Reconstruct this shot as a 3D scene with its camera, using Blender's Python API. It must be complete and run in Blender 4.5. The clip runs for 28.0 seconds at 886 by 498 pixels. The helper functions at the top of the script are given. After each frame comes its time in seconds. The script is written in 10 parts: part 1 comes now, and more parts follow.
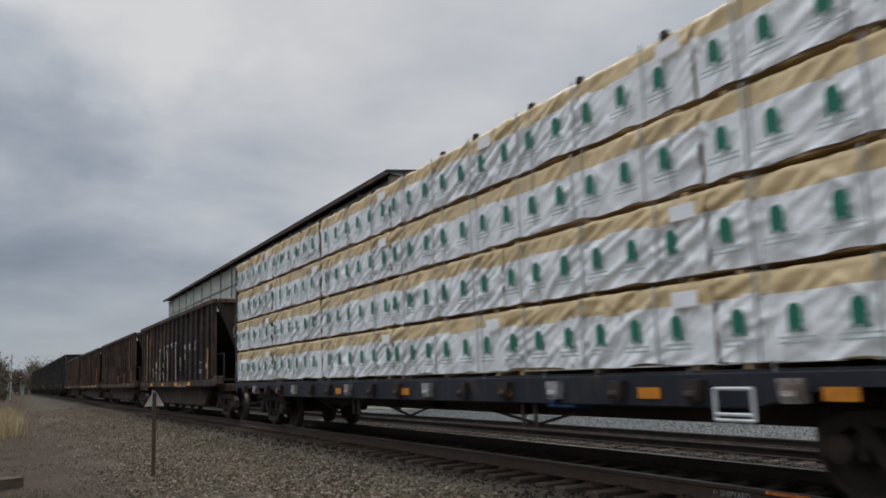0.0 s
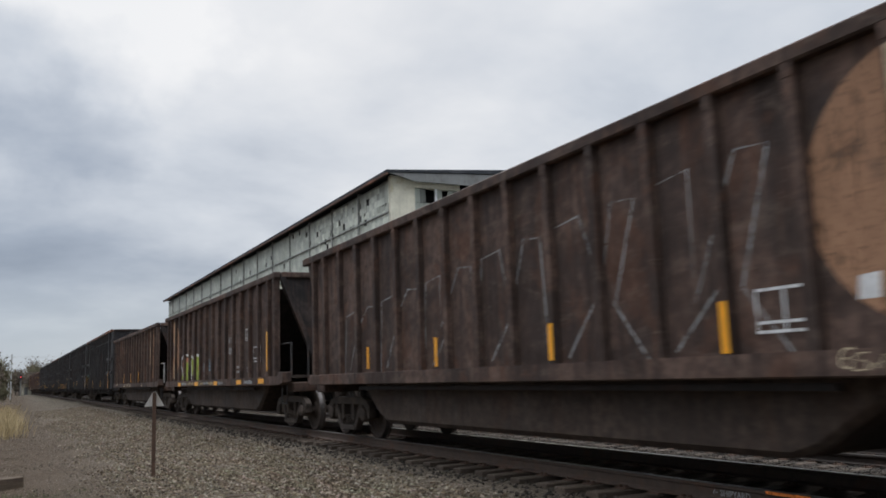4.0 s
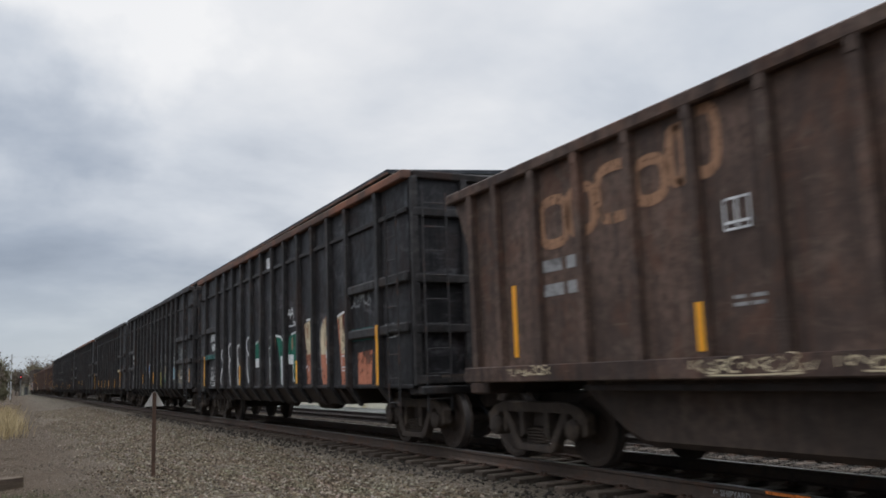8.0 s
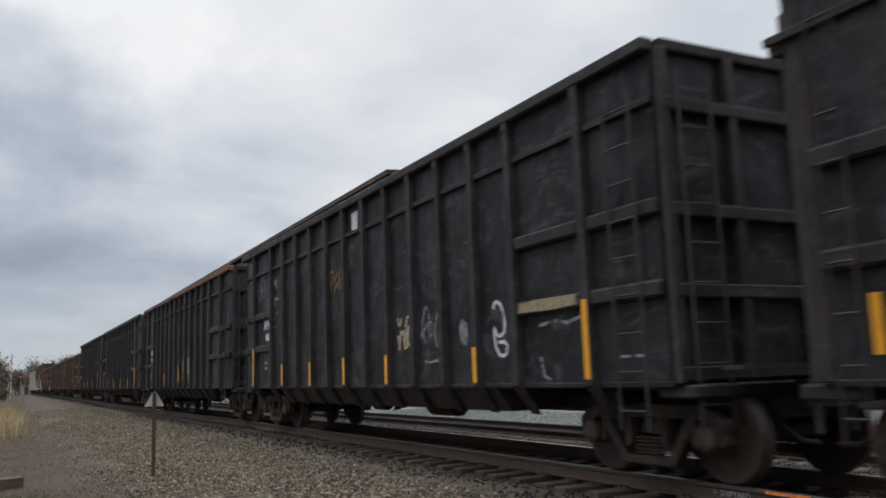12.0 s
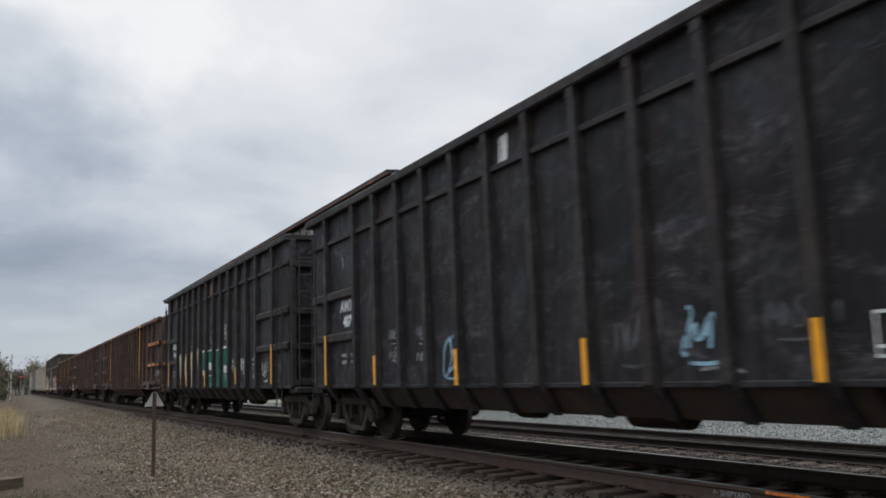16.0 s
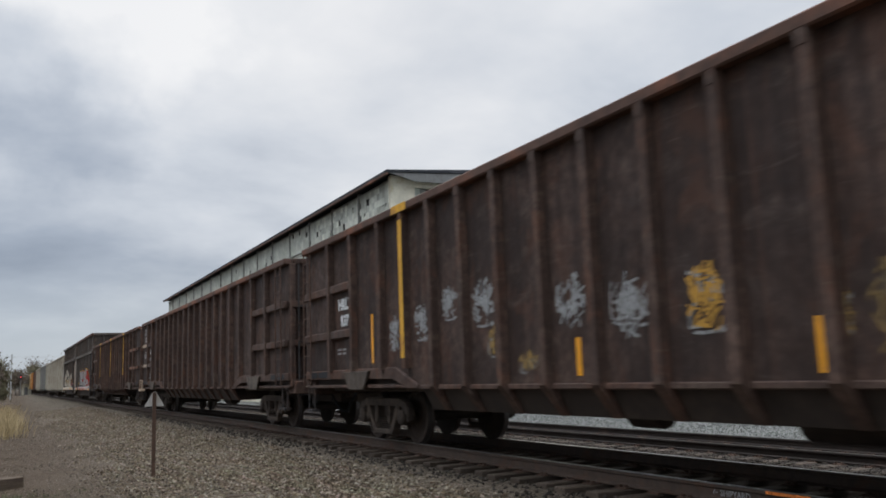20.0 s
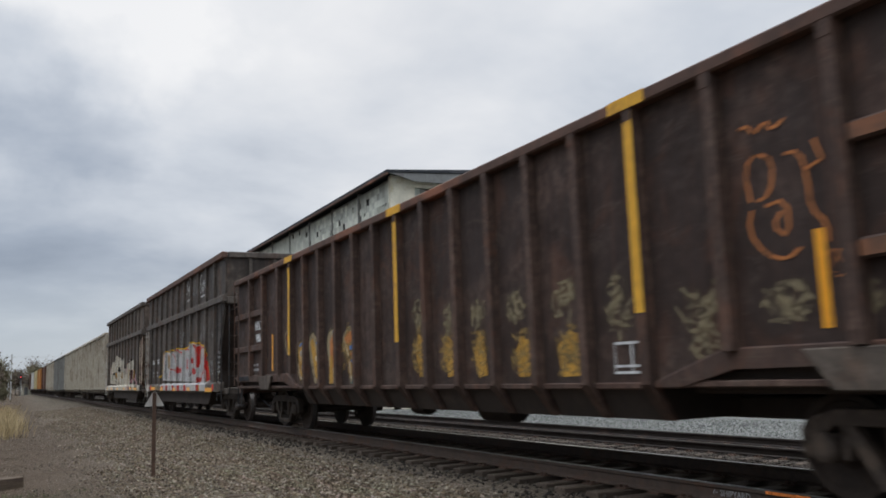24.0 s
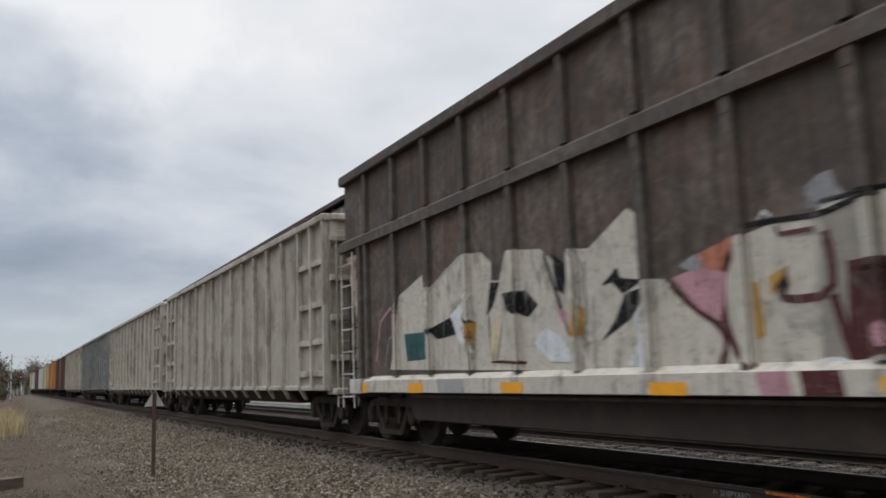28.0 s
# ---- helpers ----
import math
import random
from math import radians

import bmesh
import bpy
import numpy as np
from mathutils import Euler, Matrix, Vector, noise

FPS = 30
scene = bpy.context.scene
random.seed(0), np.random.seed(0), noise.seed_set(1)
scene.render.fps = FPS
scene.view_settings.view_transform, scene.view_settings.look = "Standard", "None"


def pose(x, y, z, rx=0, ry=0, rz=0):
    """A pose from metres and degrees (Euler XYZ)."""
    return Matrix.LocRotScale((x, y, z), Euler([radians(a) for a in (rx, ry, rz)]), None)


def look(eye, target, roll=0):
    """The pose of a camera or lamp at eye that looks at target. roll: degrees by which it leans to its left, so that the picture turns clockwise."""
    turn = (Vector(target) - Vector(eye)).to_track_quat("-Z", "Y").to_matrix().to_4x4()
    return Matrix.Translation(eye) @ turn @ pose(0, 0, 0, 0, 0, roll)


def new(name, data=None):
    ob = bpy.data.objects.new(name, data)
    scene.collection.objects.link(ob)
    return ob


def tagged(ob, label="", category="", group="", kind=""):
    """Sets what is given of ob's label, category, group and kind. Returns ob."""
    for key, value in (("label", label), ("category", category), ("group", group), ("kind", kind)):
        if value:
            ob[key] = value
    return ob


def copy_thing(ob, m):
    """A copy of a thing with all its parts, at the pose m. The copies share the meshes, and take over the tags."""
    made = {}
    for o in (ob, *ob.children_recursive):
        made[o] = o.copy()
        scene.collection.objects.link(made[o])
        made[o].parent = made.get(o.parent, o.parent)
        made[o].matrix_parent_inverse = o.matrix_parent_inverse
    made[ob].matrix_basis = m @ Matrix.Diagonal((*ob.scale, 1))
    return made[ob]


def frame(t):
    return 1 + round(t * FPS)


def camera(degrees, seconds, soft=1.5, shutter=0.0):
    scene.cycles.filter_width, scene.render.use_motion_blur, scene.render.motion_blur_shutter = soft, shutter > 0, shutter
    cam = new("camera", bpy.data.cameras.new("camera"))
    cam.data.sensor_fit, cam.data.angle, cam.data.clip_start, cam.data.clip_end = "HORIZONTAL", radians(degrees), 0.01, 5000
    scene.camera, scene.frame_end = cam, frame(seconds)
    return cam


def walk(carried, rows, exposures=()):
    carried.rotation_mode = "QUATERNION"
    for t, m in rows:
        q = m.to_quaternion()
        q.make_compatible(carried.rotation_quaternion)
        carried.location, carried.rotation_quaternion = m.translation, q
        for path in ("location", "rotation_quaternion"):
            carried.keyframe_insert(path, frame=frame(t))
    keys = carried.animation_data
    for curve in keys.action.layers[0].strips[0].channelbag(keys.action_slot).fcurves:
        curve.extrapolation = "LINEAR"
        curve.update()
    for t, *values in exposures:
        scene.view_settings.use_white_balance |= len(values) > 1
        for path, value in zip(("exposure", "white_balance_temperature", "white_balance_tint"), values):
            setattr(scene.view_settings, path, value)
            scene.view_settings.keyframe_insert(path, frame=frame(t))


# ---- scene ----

# World: x across the track (to the right), y along it (away), z up; the near track's rail top is z = 0.
EYE_Z = 1.17
cam = camera(55.82, 28.0, 1.75, 0.25)
STAND = pose(0, 0, EYE_Z, 98.50, 1.964, -26.92)
walk(cam, [(0, STAND), (28, STAND)], [(0, -0.4), (0.7, -0.24), (1.4, 0.0), (2.0, 0.2), (3.0, 0.11), (4.5, 0.06), (28, 0.06)])

# ---- light: an overcast sky with a veiled sun ----
SUN_DIR = Vector((0.36, 0.80, 0.44)).normalized()


def make_world():
    w = bpy.data.worlds.new("overcast_sky")
    scene.world = w
    w.use_nodes = True
    nt = w.node_tree
    nt.nodes.clear()
    N = nt.nodes.new
    out = N("ShaderNodeOutputWorld")
    tc = N("ShaderNodeTexCoord")
    sky = N("ShaderNodeTexSky")
    sky.sky_type = "NISHITA"
    sky.sun_disc = False
    sky.sun_elevation = math.asin(SUN_DIR.z)
    sky.sun_rotation = math.atan2(SUN_DIR.x, SUN_DIR.y)
    bg1 = N("ShaderNodeBackground")
    bg1.inputs["Strength"].default_value = 0.06
    nt.links.new(sky.outputs[0], bg1.inputs["Color"])
    # cloud deck: directions laid out on a flat layer overhead
    sep = N("ShaderNodeSeparateXYZ")
    nt.links.new(tc.outputs["Generated"], sep.inputs[0])
    den = N("ShaderNodeMath"); den.operation = "ADD"; den.inputs[1].default_value = 0.22
    absz = N("ShaderNodeMath"); absz.operation = "ABSOLUTE"
    nt.links.new(sep.outputs["Z"], absz.inputs[0])
    nt.links.new(absz.outputs[0], den.inputs[0])
    dx = N("ShaderNodeMath"); dx.operation = "DIVIDE"
    dy = N("ShaderNodeMath"); dy.operation = "DIVIDE"
    nt.links.new(sep.outputs["X"], dx.inputs[0]); nt.links.new(den.outputs[0], dx.inputs[1])
    nt.links.new(sep.outputs["Y"], dy.inputs[0]); nt.links.new(den.outputs[0], dy.inputs[1])
    comb = N("ShaderNodeCombineXYZ")
    nt.links.new(dx.outputs[0], comb.inputs[0]); nt.links.new(dy.outputs[0], comb.inputs[1])
    n1 = N("ShaderNodeTexNoise")
    n1.inputs["Scale"].default_value = 1.45; n1.inputs["Detail"].default_value = 5.0; n1.inputs["Roughness"].default_value = 0.5
    n1.inputs["Distortion"].default_value = 0.25
    off = N("ShaderNodeVectorMath"); off.operation = "ADD"; off.inputs[1].default_value = (5.1, 3.2, 0.0)
    nt.links.new(comb.outputs[0], off.inputs[0])
    nt.links.new(off.outputs[0], n1.inputs["Vector"])
    n2 = N("ShaderNodeTexNoise")
    n2.inputs["Scale"].default_value = 3.4; n2.inputs["Detail"].default_value = 4.0; n2.inputs["Roughness"].default_value = 0.55
    nt.links.new(off.outputs[0], n2.inputs["Vector"])
    mixn = N("ShaderNodeMix"); mixn.data_type = "FLOAT"; mixn.inputs[0].default_value = 0.28
    nt.links.new(n1.outputs["Fac"], mixn.inputs[2]); nt.links.new(n2.outputs["Fac"], mixn.inputs[3])
    # glow of the veiled sun
    dot = N("ShaderNodeVectorMath"); dot.operation = "DOT_PRODUCT"; dot.inputs[1].default_value = SUN_DIR
    nt.links.new(tc.outputs["Generated"], dot.inputs[0])
    mr = N("ShaderNodeMapRange"); mr.interpolation_type = "SMOOTHSTEP"
    mr.inputs["From Min"].default_value = 0.78; mr.inputs["From Max"].default_value = 1.0; mr.inputs["To Max"].default_value = 0.17
    nt.links.new(dot.outputs["Value"], mr.inputs["Value"])
    add = N("ShaderNodeMath"); add.operation = "ADD"
    calm = N("ShaderNodeMapRange"); calm.clamp = False
    calm.inputs["From Min"].default_value = 0.0; calm.inputs["From Max"].default_value = 1.0
    calm.inputs["To Min"].default_value = 0.13; calm.inputs["To Max"].default_value = 0.85
    nt.links.new(mixn.outputs[0], calm.inputs["Value"])
    nt.links.new(calm.outputs[0], add.inputs[0]); nt.links.new(mr.outputs[0], add.inputs[1])
    # thicker, bluer deck low in the sky
    lift = N("ShaderNodeMapRange"); lift.interpolation_type = "SMOOTHSTEP"
    lift.inputs["From Min"].default_value = 0.06; lift.inputs["From Max"].default_value = 0.52
    lift.inputs["To Min"].default_value = -0.06; lift.inputs["To Max"].default_value = 0.13
    nt.links.new(sep.outputs["Z"], lift.inputs["Value"])
    # thin and thick places of the deck, with frayed edges
    fray = N("ShaderNodeTexNoise")
    fray.inputs["Scale"].default_value = 7.0; fray.inputs["Detail"].default_value = 5.0; fray.inputs["Roughness"].default_value = 0.55
    nt.links.new(tc.outputs["Generated"], fray.inputs["Vector"])
    cen = N("ShaderNodeVectorMath"); cen.operation = "SUBTRACT"; cen.inputs[1].default_value = (0.5, 0.5, 0.5)
    nt.links.new(fray.outputs["Color"], cen.inputs[0])
    wav = N("ShaderNodeVectorMath"); wav.operation = "SCALE"; wav.inputs["Scale"].default_value = 0.20
    nt.links.new(cen.outputs[0], wav.inputs[0])
    bent = N("ShaderNodeVectorMath"); bent.operation = "ADD"
    nt.links.new(tc.outputs["Generated"], bent.inputs[0]); nt.links.new(wav.outputs[0], bent.inputs[1])
    unit = N("ShaderNodeVectorMath"); unit.operation = "NORMALIZE"
    nt.links.new(bent.outputs[0], unit.inputs[0])
    deck = lift.outputs[0]
    for way, reach, amount in (((0.107, 0.914, 0.392), 0.075, 0.13), ((0.051, 0.957, 0.285), 0.075, -0.13), ((0.137, 0.947, 0.291), 0.07, 0.05), ((0.0, 0.94, 0.335), 0.06, 0.03),
                               ((0.407, 0.858, 0.312), 0.14, 0.02), ((0.05, 0.985, 0.14), 0.22, -0.05)):
        dd = N("ShaderNodeVectorMath"); dd.operation = "DOT_PRODUCT"; dd.inputs[1].default_value = Vector(way).normalized()
        nt.links.new(unit.outputs[0], dd.inputs[0])
        lobe = N("ShaderNodeMapRange"); lobe.interpolation_type = "SMOOTHSTEP"
        lobe.inputs["From Min"].default_value = math.cos(reach * 1.6); lobe.inputs["From Max"].default_value = 1.0; lobe.inputs["To Max"].default_value = amount
        nt.links.new(dd.outputs["Value"], lobe.inputs["Value"])
        sm = N("ShaderNodeMath"); sm.operation = "ADD"
        nt.links.new(deck, sm.inputs[0]); nt.links.new(lobe.outputs[0], sm.inputs[1])
        deck = sm.outputs[0]
    add2 = N("ShaderNodeMath"); add2.operation = "ADD"
    nt.links.new(add.outputs[0], add2.inputs[0]); nt.links.new(deck, add2.inputs[1])
    ramp = N("ShaderNodeValToRGB")
    cr = ramp.color_ramp
    cr.elements[0].position = 0.32; cr.elements[0].color = (0.25, 0.30, 0.385, 1)
    cr.elements[1].position = 0.84; cr.elements[1].color = (0.86, 0.87, 0.89, 1)
    e = cr.elements.new(0.46); e.color = (0.355, 0.41, 0.50, 1)
    e = cr.elements.new(0.62); e.color = (0.575, 0.62, 0.69, 1)
    nt.links.new(add2.outputs[0], ramp.inputs[0])
    # pale band along the horizon
    hz = N("ShaderNodeMapRange"); hz.interpolation_type = "SMOOTHSTEP"
    hz.inputs["From Min"].default_value = 0.02; hz.inputs["From Max"].default_value = 0.15
    hz.inputs["To Min"].default_value = 0.75; hz.inputs["To Max"].default_value = 0.0
    nt.links.new(sep.outputs["Z"], hz.inputs["Value"])
    mixh = N("ShaderNodeMix"); mixh.data_type = "RGBA"
    nt.links.new(hz.outputs[0], mixh.inputs[0]); nt.links.new(ramp.outputs[0], mixh.inputs[6])
    mixh.inputs[7].default_value = (0.50, 0.565, 0.63, 1)
    # an overcast sky is brightest overhead
    zen = N("ShaderNodeMapRange"); zen.interpolation_type = "SMOOTHSTEP"
    zen.inputs["From Min"].default_value = 0.42; zen.inputs["From Max"].default_value = 0.92
    zen.inputs["To Min"].default_value = 1.0; zen.inputs["To Max"].default_value = 5.6
    nt.links.new(sep.outputs["Z"], zen.inputs["Value"])
    bg2 = N("ShaderNodeBackground")
    nt.links.new(zen.outputs[0], bg2.inputs["Strength"])
    nt.links.new(mixh.outputs[2], bg2.inputs["Color"])
    mix = N("ShaderNodeMixShader"); mix.inputs[0].default_value = 0.93
    nt.links.new(bg1.outputs[0], mix.inputs[1]); nt.links.new(bg2.outputs[0], mix.inputs[2])
    nt.links.new(mix.outputs[0], out.inputs[0])


make_world()
sun_data = bpy.data.lights.new("sun", "SUN")
sun_data.energy, sun_data.angle, sun_data.color = 0.6, radians(25), (1.0, 0.97, 0.92)
sun = new("sun", sun_data)
sun.matrix_world = look(SUN_DIR * 200, (0, 0, 0))


# ---- materials ----
def mat(name, base, rough=0.8, metal=0.0, spread=0.35, grain=6.0, blotch=0.7, second=None, second_amt=0.0,
        streak=None, streak_amt=0.0, bump=0.15, bump_scale=30.0, spec=0.3, per_piece=0.0, stretch=(1, 1, 1)):
    """Procedural surface: base colour varied at two scales, patches of a second colour, streaks that run down, fine relief."""
    m = bpy.data.materials.new(name)
    m.use_nodes = True
    nt = m.node_tree
    b = nt.nodes["Principled BSDF"]
    N = nt.nodes.new
    L = nt.links.new
    tc = N("ShaderNodeTexCoord")
    mp = N("ShaderNodeMapping"); mp.inputs["Scale"].default_value = stretch
    info = N("ShaderNodeObjectInfo")
    L(tc.outputs["Object"], mp.inputs[0])
    sh = N("ShaderNodeVectorMath"); sh.operation = "ADD"
    rv = N("ShaderNodeVectorMath"); rv.operation = "SCALE"; rv.inputs[0].default_value = (37.0, 19.0, 53.0)
    L(info.outputs["Random"], rv.inputs["Scale"])
    L(mp.outputs[0], sh.inputs[0]); L(rv.outputs[0], sh.inputs[1])
    V = sh.outputs[0]

    def nz(scale, detail=4.0, rgh=0.6, vec=None):
        n = N("ShaderNodeTexNoise")
        n.inputs["Scale"].default_value = scale; n.inputs["Detail"].default_value = detail; n.inputs["Roughness"].default_value = rgh
        L(vec or V, n.inputs["Vector"])
        return n.outputs["Fac"]

    def rng(val, a, c, lo=0.0, hi=1.0):
        r = N("ShaderNodeMapRange")
        r.inputs["From Min"].default_value = a; r.inputs["From Max"].default_value = c
        r.inputs["To Min"].default_value = lo; r.inputs["To Max"].default_value = hi
        L(val, r.inputs["Value"])
        return r.outputs[0]

    def mixc(fac, ca, cb):
        x = N("ShaderNodeMix"); x.data_type = "RGBA"
        L(fac, x.inputs[0])
        for sock, c in ((6, ca), (7, cb)):
            if isinstance(c, tuple):
                x.inputs[sock].default_value = (*c, 1)
            else:
                L(c, x.inputs[sock])
        return x.outputs[2]

    dark = tuple(c * (1 - spread) for c in base)
    lite = tuple(min(1, c * (1 + spread)) for c in base)
    fine = nz(grain, 6.0, 0.65)
    big = nz(blotch, 3.0, 0.55)
    col = mixc(rng(fine, 0.3, 0.7), dark, lite)
    col = mixc(rng(big, 0.35, 0.7, 0.0, 0.6), col, tuple(c * (1 - spread * 0.8) for c in base))
    if second:
        col = mixc(rng(nz(blotch * 1.7, 8.0, 0.7), 0.62 - 0.25 * second_amt, 0.72 - 0.2 * second_amt), col, second)
    if streak:
        st = N("ShaderNodeMapping"); st.inputs["Scale"].default_value = (9.0, 9.0, 0.35)
        L(V, st.inputs[0])
        col = mixc(rng(nz(1.0, 5.0, 0.65, st.outputs[0]), 0.52, 0.78, 0.0, streak_amt), col, streak)
    if per_piece:
        hs = N("ShaderNodeHueSaturation")
        L(rng(info.outputs["Random"], 0, 1, 1 - per_piece, 1 + per_piece), hs.inputs["Value"])
        L(col, hs.inputs["Color"])
        col = hs.outputs[0]
    L(col, b.inputs["Base Color"])
    L(rng(fine, 0.2, 0.8, max(0.05, rough - 0.12), min(1, rough + 0.1)), b.inputs["Roughness"])
    b.inputs["Metallic"].default_value = metal
    b.inputs["Specular IOR Level"].default_value = spec
    if bump:
        bp = N("ShaderNodeBump"); bp.inputs["Strength"].default_value = bump; bp.inputs["Distance"].default_value = 0.02
        L(nz(bump_scale, 5.0, 0.6), bp.inputs["Height"])
        L(bp.outputs[0], b.inputs["Normal"])
    return m


def steel(name, base, soot, rust, dust, rough=0.72, soot_amt=0.5, rust_amt=0.35, dust_amt=0.3, dents=0.4, spec=0.22):
    """Old painted steel: broad sooty patches, rust that blooms and runs down, dusty scuffs and scratches, sprung dents."""
    m = bpy.data.materials.new(name)
    m.use_nodes = True
    nt = m.node_tree
    b = nt.nodes["Principled BSDF"]
    N, L = nt.nodes.new, nt.links.new
    tc = N("ShaderNodeTexCoord")
    info = N("ShaderNodeObjectInfo")
    rv = N("ShaderNodeVectorMath"); rv.operation = "SCALE"; rv.inputs[0].default_value = (41.0, 23.0, 57.0)
    L(info.outputs["Random"], rv.inputs["Scale"])
    sh = N("ShaderNodeVectorMath"); sh.operation = "ADD"
    L(tc.outputs["Object"], sh.inputs[0]); L(rv.outputs[0], sh.inputs[1])

    def nz(stretch, detail, rgh, warp=0.0):
        mp = N("ShaderNodeMapping"); mp.inputs["Scale"].default_value = stretch
        L(sh.outputs[0], mp.inputs[0])
        n = N("ShaderNodeTexNoise")
        n.inputs["Scale"].default_value = 1.0; n.inputs["Detail"].default_value = detail; n.inputs["Roughness"].default_value = rgh
        n.inputs["Distortion"].default_value = warp
        L(mp.outputs[0], n.inputs["Vector"])
        return n.outputs["Fac"]

    def cut(v, a, c, hi, lo=0.0):
        r = N("ShaderNodeMapRange"); r.interpolation_type = "SMOOTHSTEP"
        r.inputs["From Min"].default_value = a; r.inputs["From Max"].default_value = c; r.inputs["To Max"].default_value = hi
        r.inputs["To Min"].default_value = lo
        L(v, r.inputs["Value"])
        return r.outputs[0]

    def mixc(fac, ca, cb):
        x = N("ShaderNodeMix"); x.data_type = "RGBA"
        L(fac, x.inputs[0])
        for sock, c in ((6, ca), (7, cb)):
            if isinstance(c, tuple):
                x.inputs[sock].default_value = (*c, 1)
            else:
                L(c, x.inputs[sock])
        return x.outputs[2]

    def both(u, v):
        x = N("ShaderNodeMath"); x.operation = "MULTIPLY"
        L(u, x.inputs[0]); L(v, x.inputs[1])
        return x.outputs[0]

    fine = nz((8, 8, 8), 7, 0.72)
    mid = nz((1.5, 1.5, 1.0), 8, 0.68, 0.7)
    big = nz((0.55, 0.55, 0.7), 5, 0.6, 0.5)
    runs = nz((6.5, 6.5, 0.30), 6, 0.62, 0.35)
    thin = nz((17.0, 17.0, 0.45), 5, 0.6, 0.5)
    scuff = nz((1.1, 1.1, 2.4), 9, 0.78, 1.2)
    scratch = nz((0.9, 2.2, 24.0), 4, 0.6, 0.6)
    col = mixc(cut(fine, 0.32, 0.68, 1.0), tuple(c * 0.62 for c in base), tuple(c * 1.38 for c in base))
    col = mixc(cut(big, 0.40, 0.58, soot_amt), col, soot)
    col = mixc(cut(runs, 0.47, 0.66, soot_amt * 0.8), col, tuple(c * 0.75 for c in soot))
    col = mixc(cut(mid, 0.52, 0.64, rust_amt), col, rust)
    col = mixc(both(cut(thin, 0.54, 0.68, rust_amt), cut(big, 0.42, 0.62, 1.0, 0.25)), col, rust)
    col = mixc(both(cut(scuff, 0.50, 0.68, dust_amt), cut(fine, 0.35, 0.6, 1.0, 0.3)), col, dust)
    col = mixc(both(cut(scratch, 0.60, 0.72, dust_amt * 0.8), cut(mid, 0.45, 0.6, 1.0)), col, dust)
    L(col, b.inputs["Base Color"])
    rr = N("ShaderNodeMapRange"); rr.inputs["From Min"].default_value = 0.3; rr.inputs["From Max"].default_value = 0.7
    rr.inputs["To Min"].default_value = rough - 0.18; rr.inputs["To Max"].default_value = min(1.0, rough + 0.22)
    L(mid, rr.inputs["Value"]); L(rr.outputs[0], b.inputs["Roughness"])
    b.inputs["Specular IOR Level"].default_value = spec
    bp = N("ShaderNodeBump"); bp.inputs["Strength"].default_value = min(1.0, dents); bp.inputs["Distance"].default_value = 0.09
    L(nz((1.25, 1.25, 0.95), 3, 0.5, 0.4), bp.inputs["Height"])
    b2 = N("ShaderNodeBump"); b2.inputs["Strength"].default_value = 0.3; b2.inputs["Distance"].default_value = 0.012
    L(scuff, b2.inputs["Height"]); L(bp.outputs[0], b2.inputs["Normal"]); L(b2.outputs[0], b.inputs["Normal"])
    return m


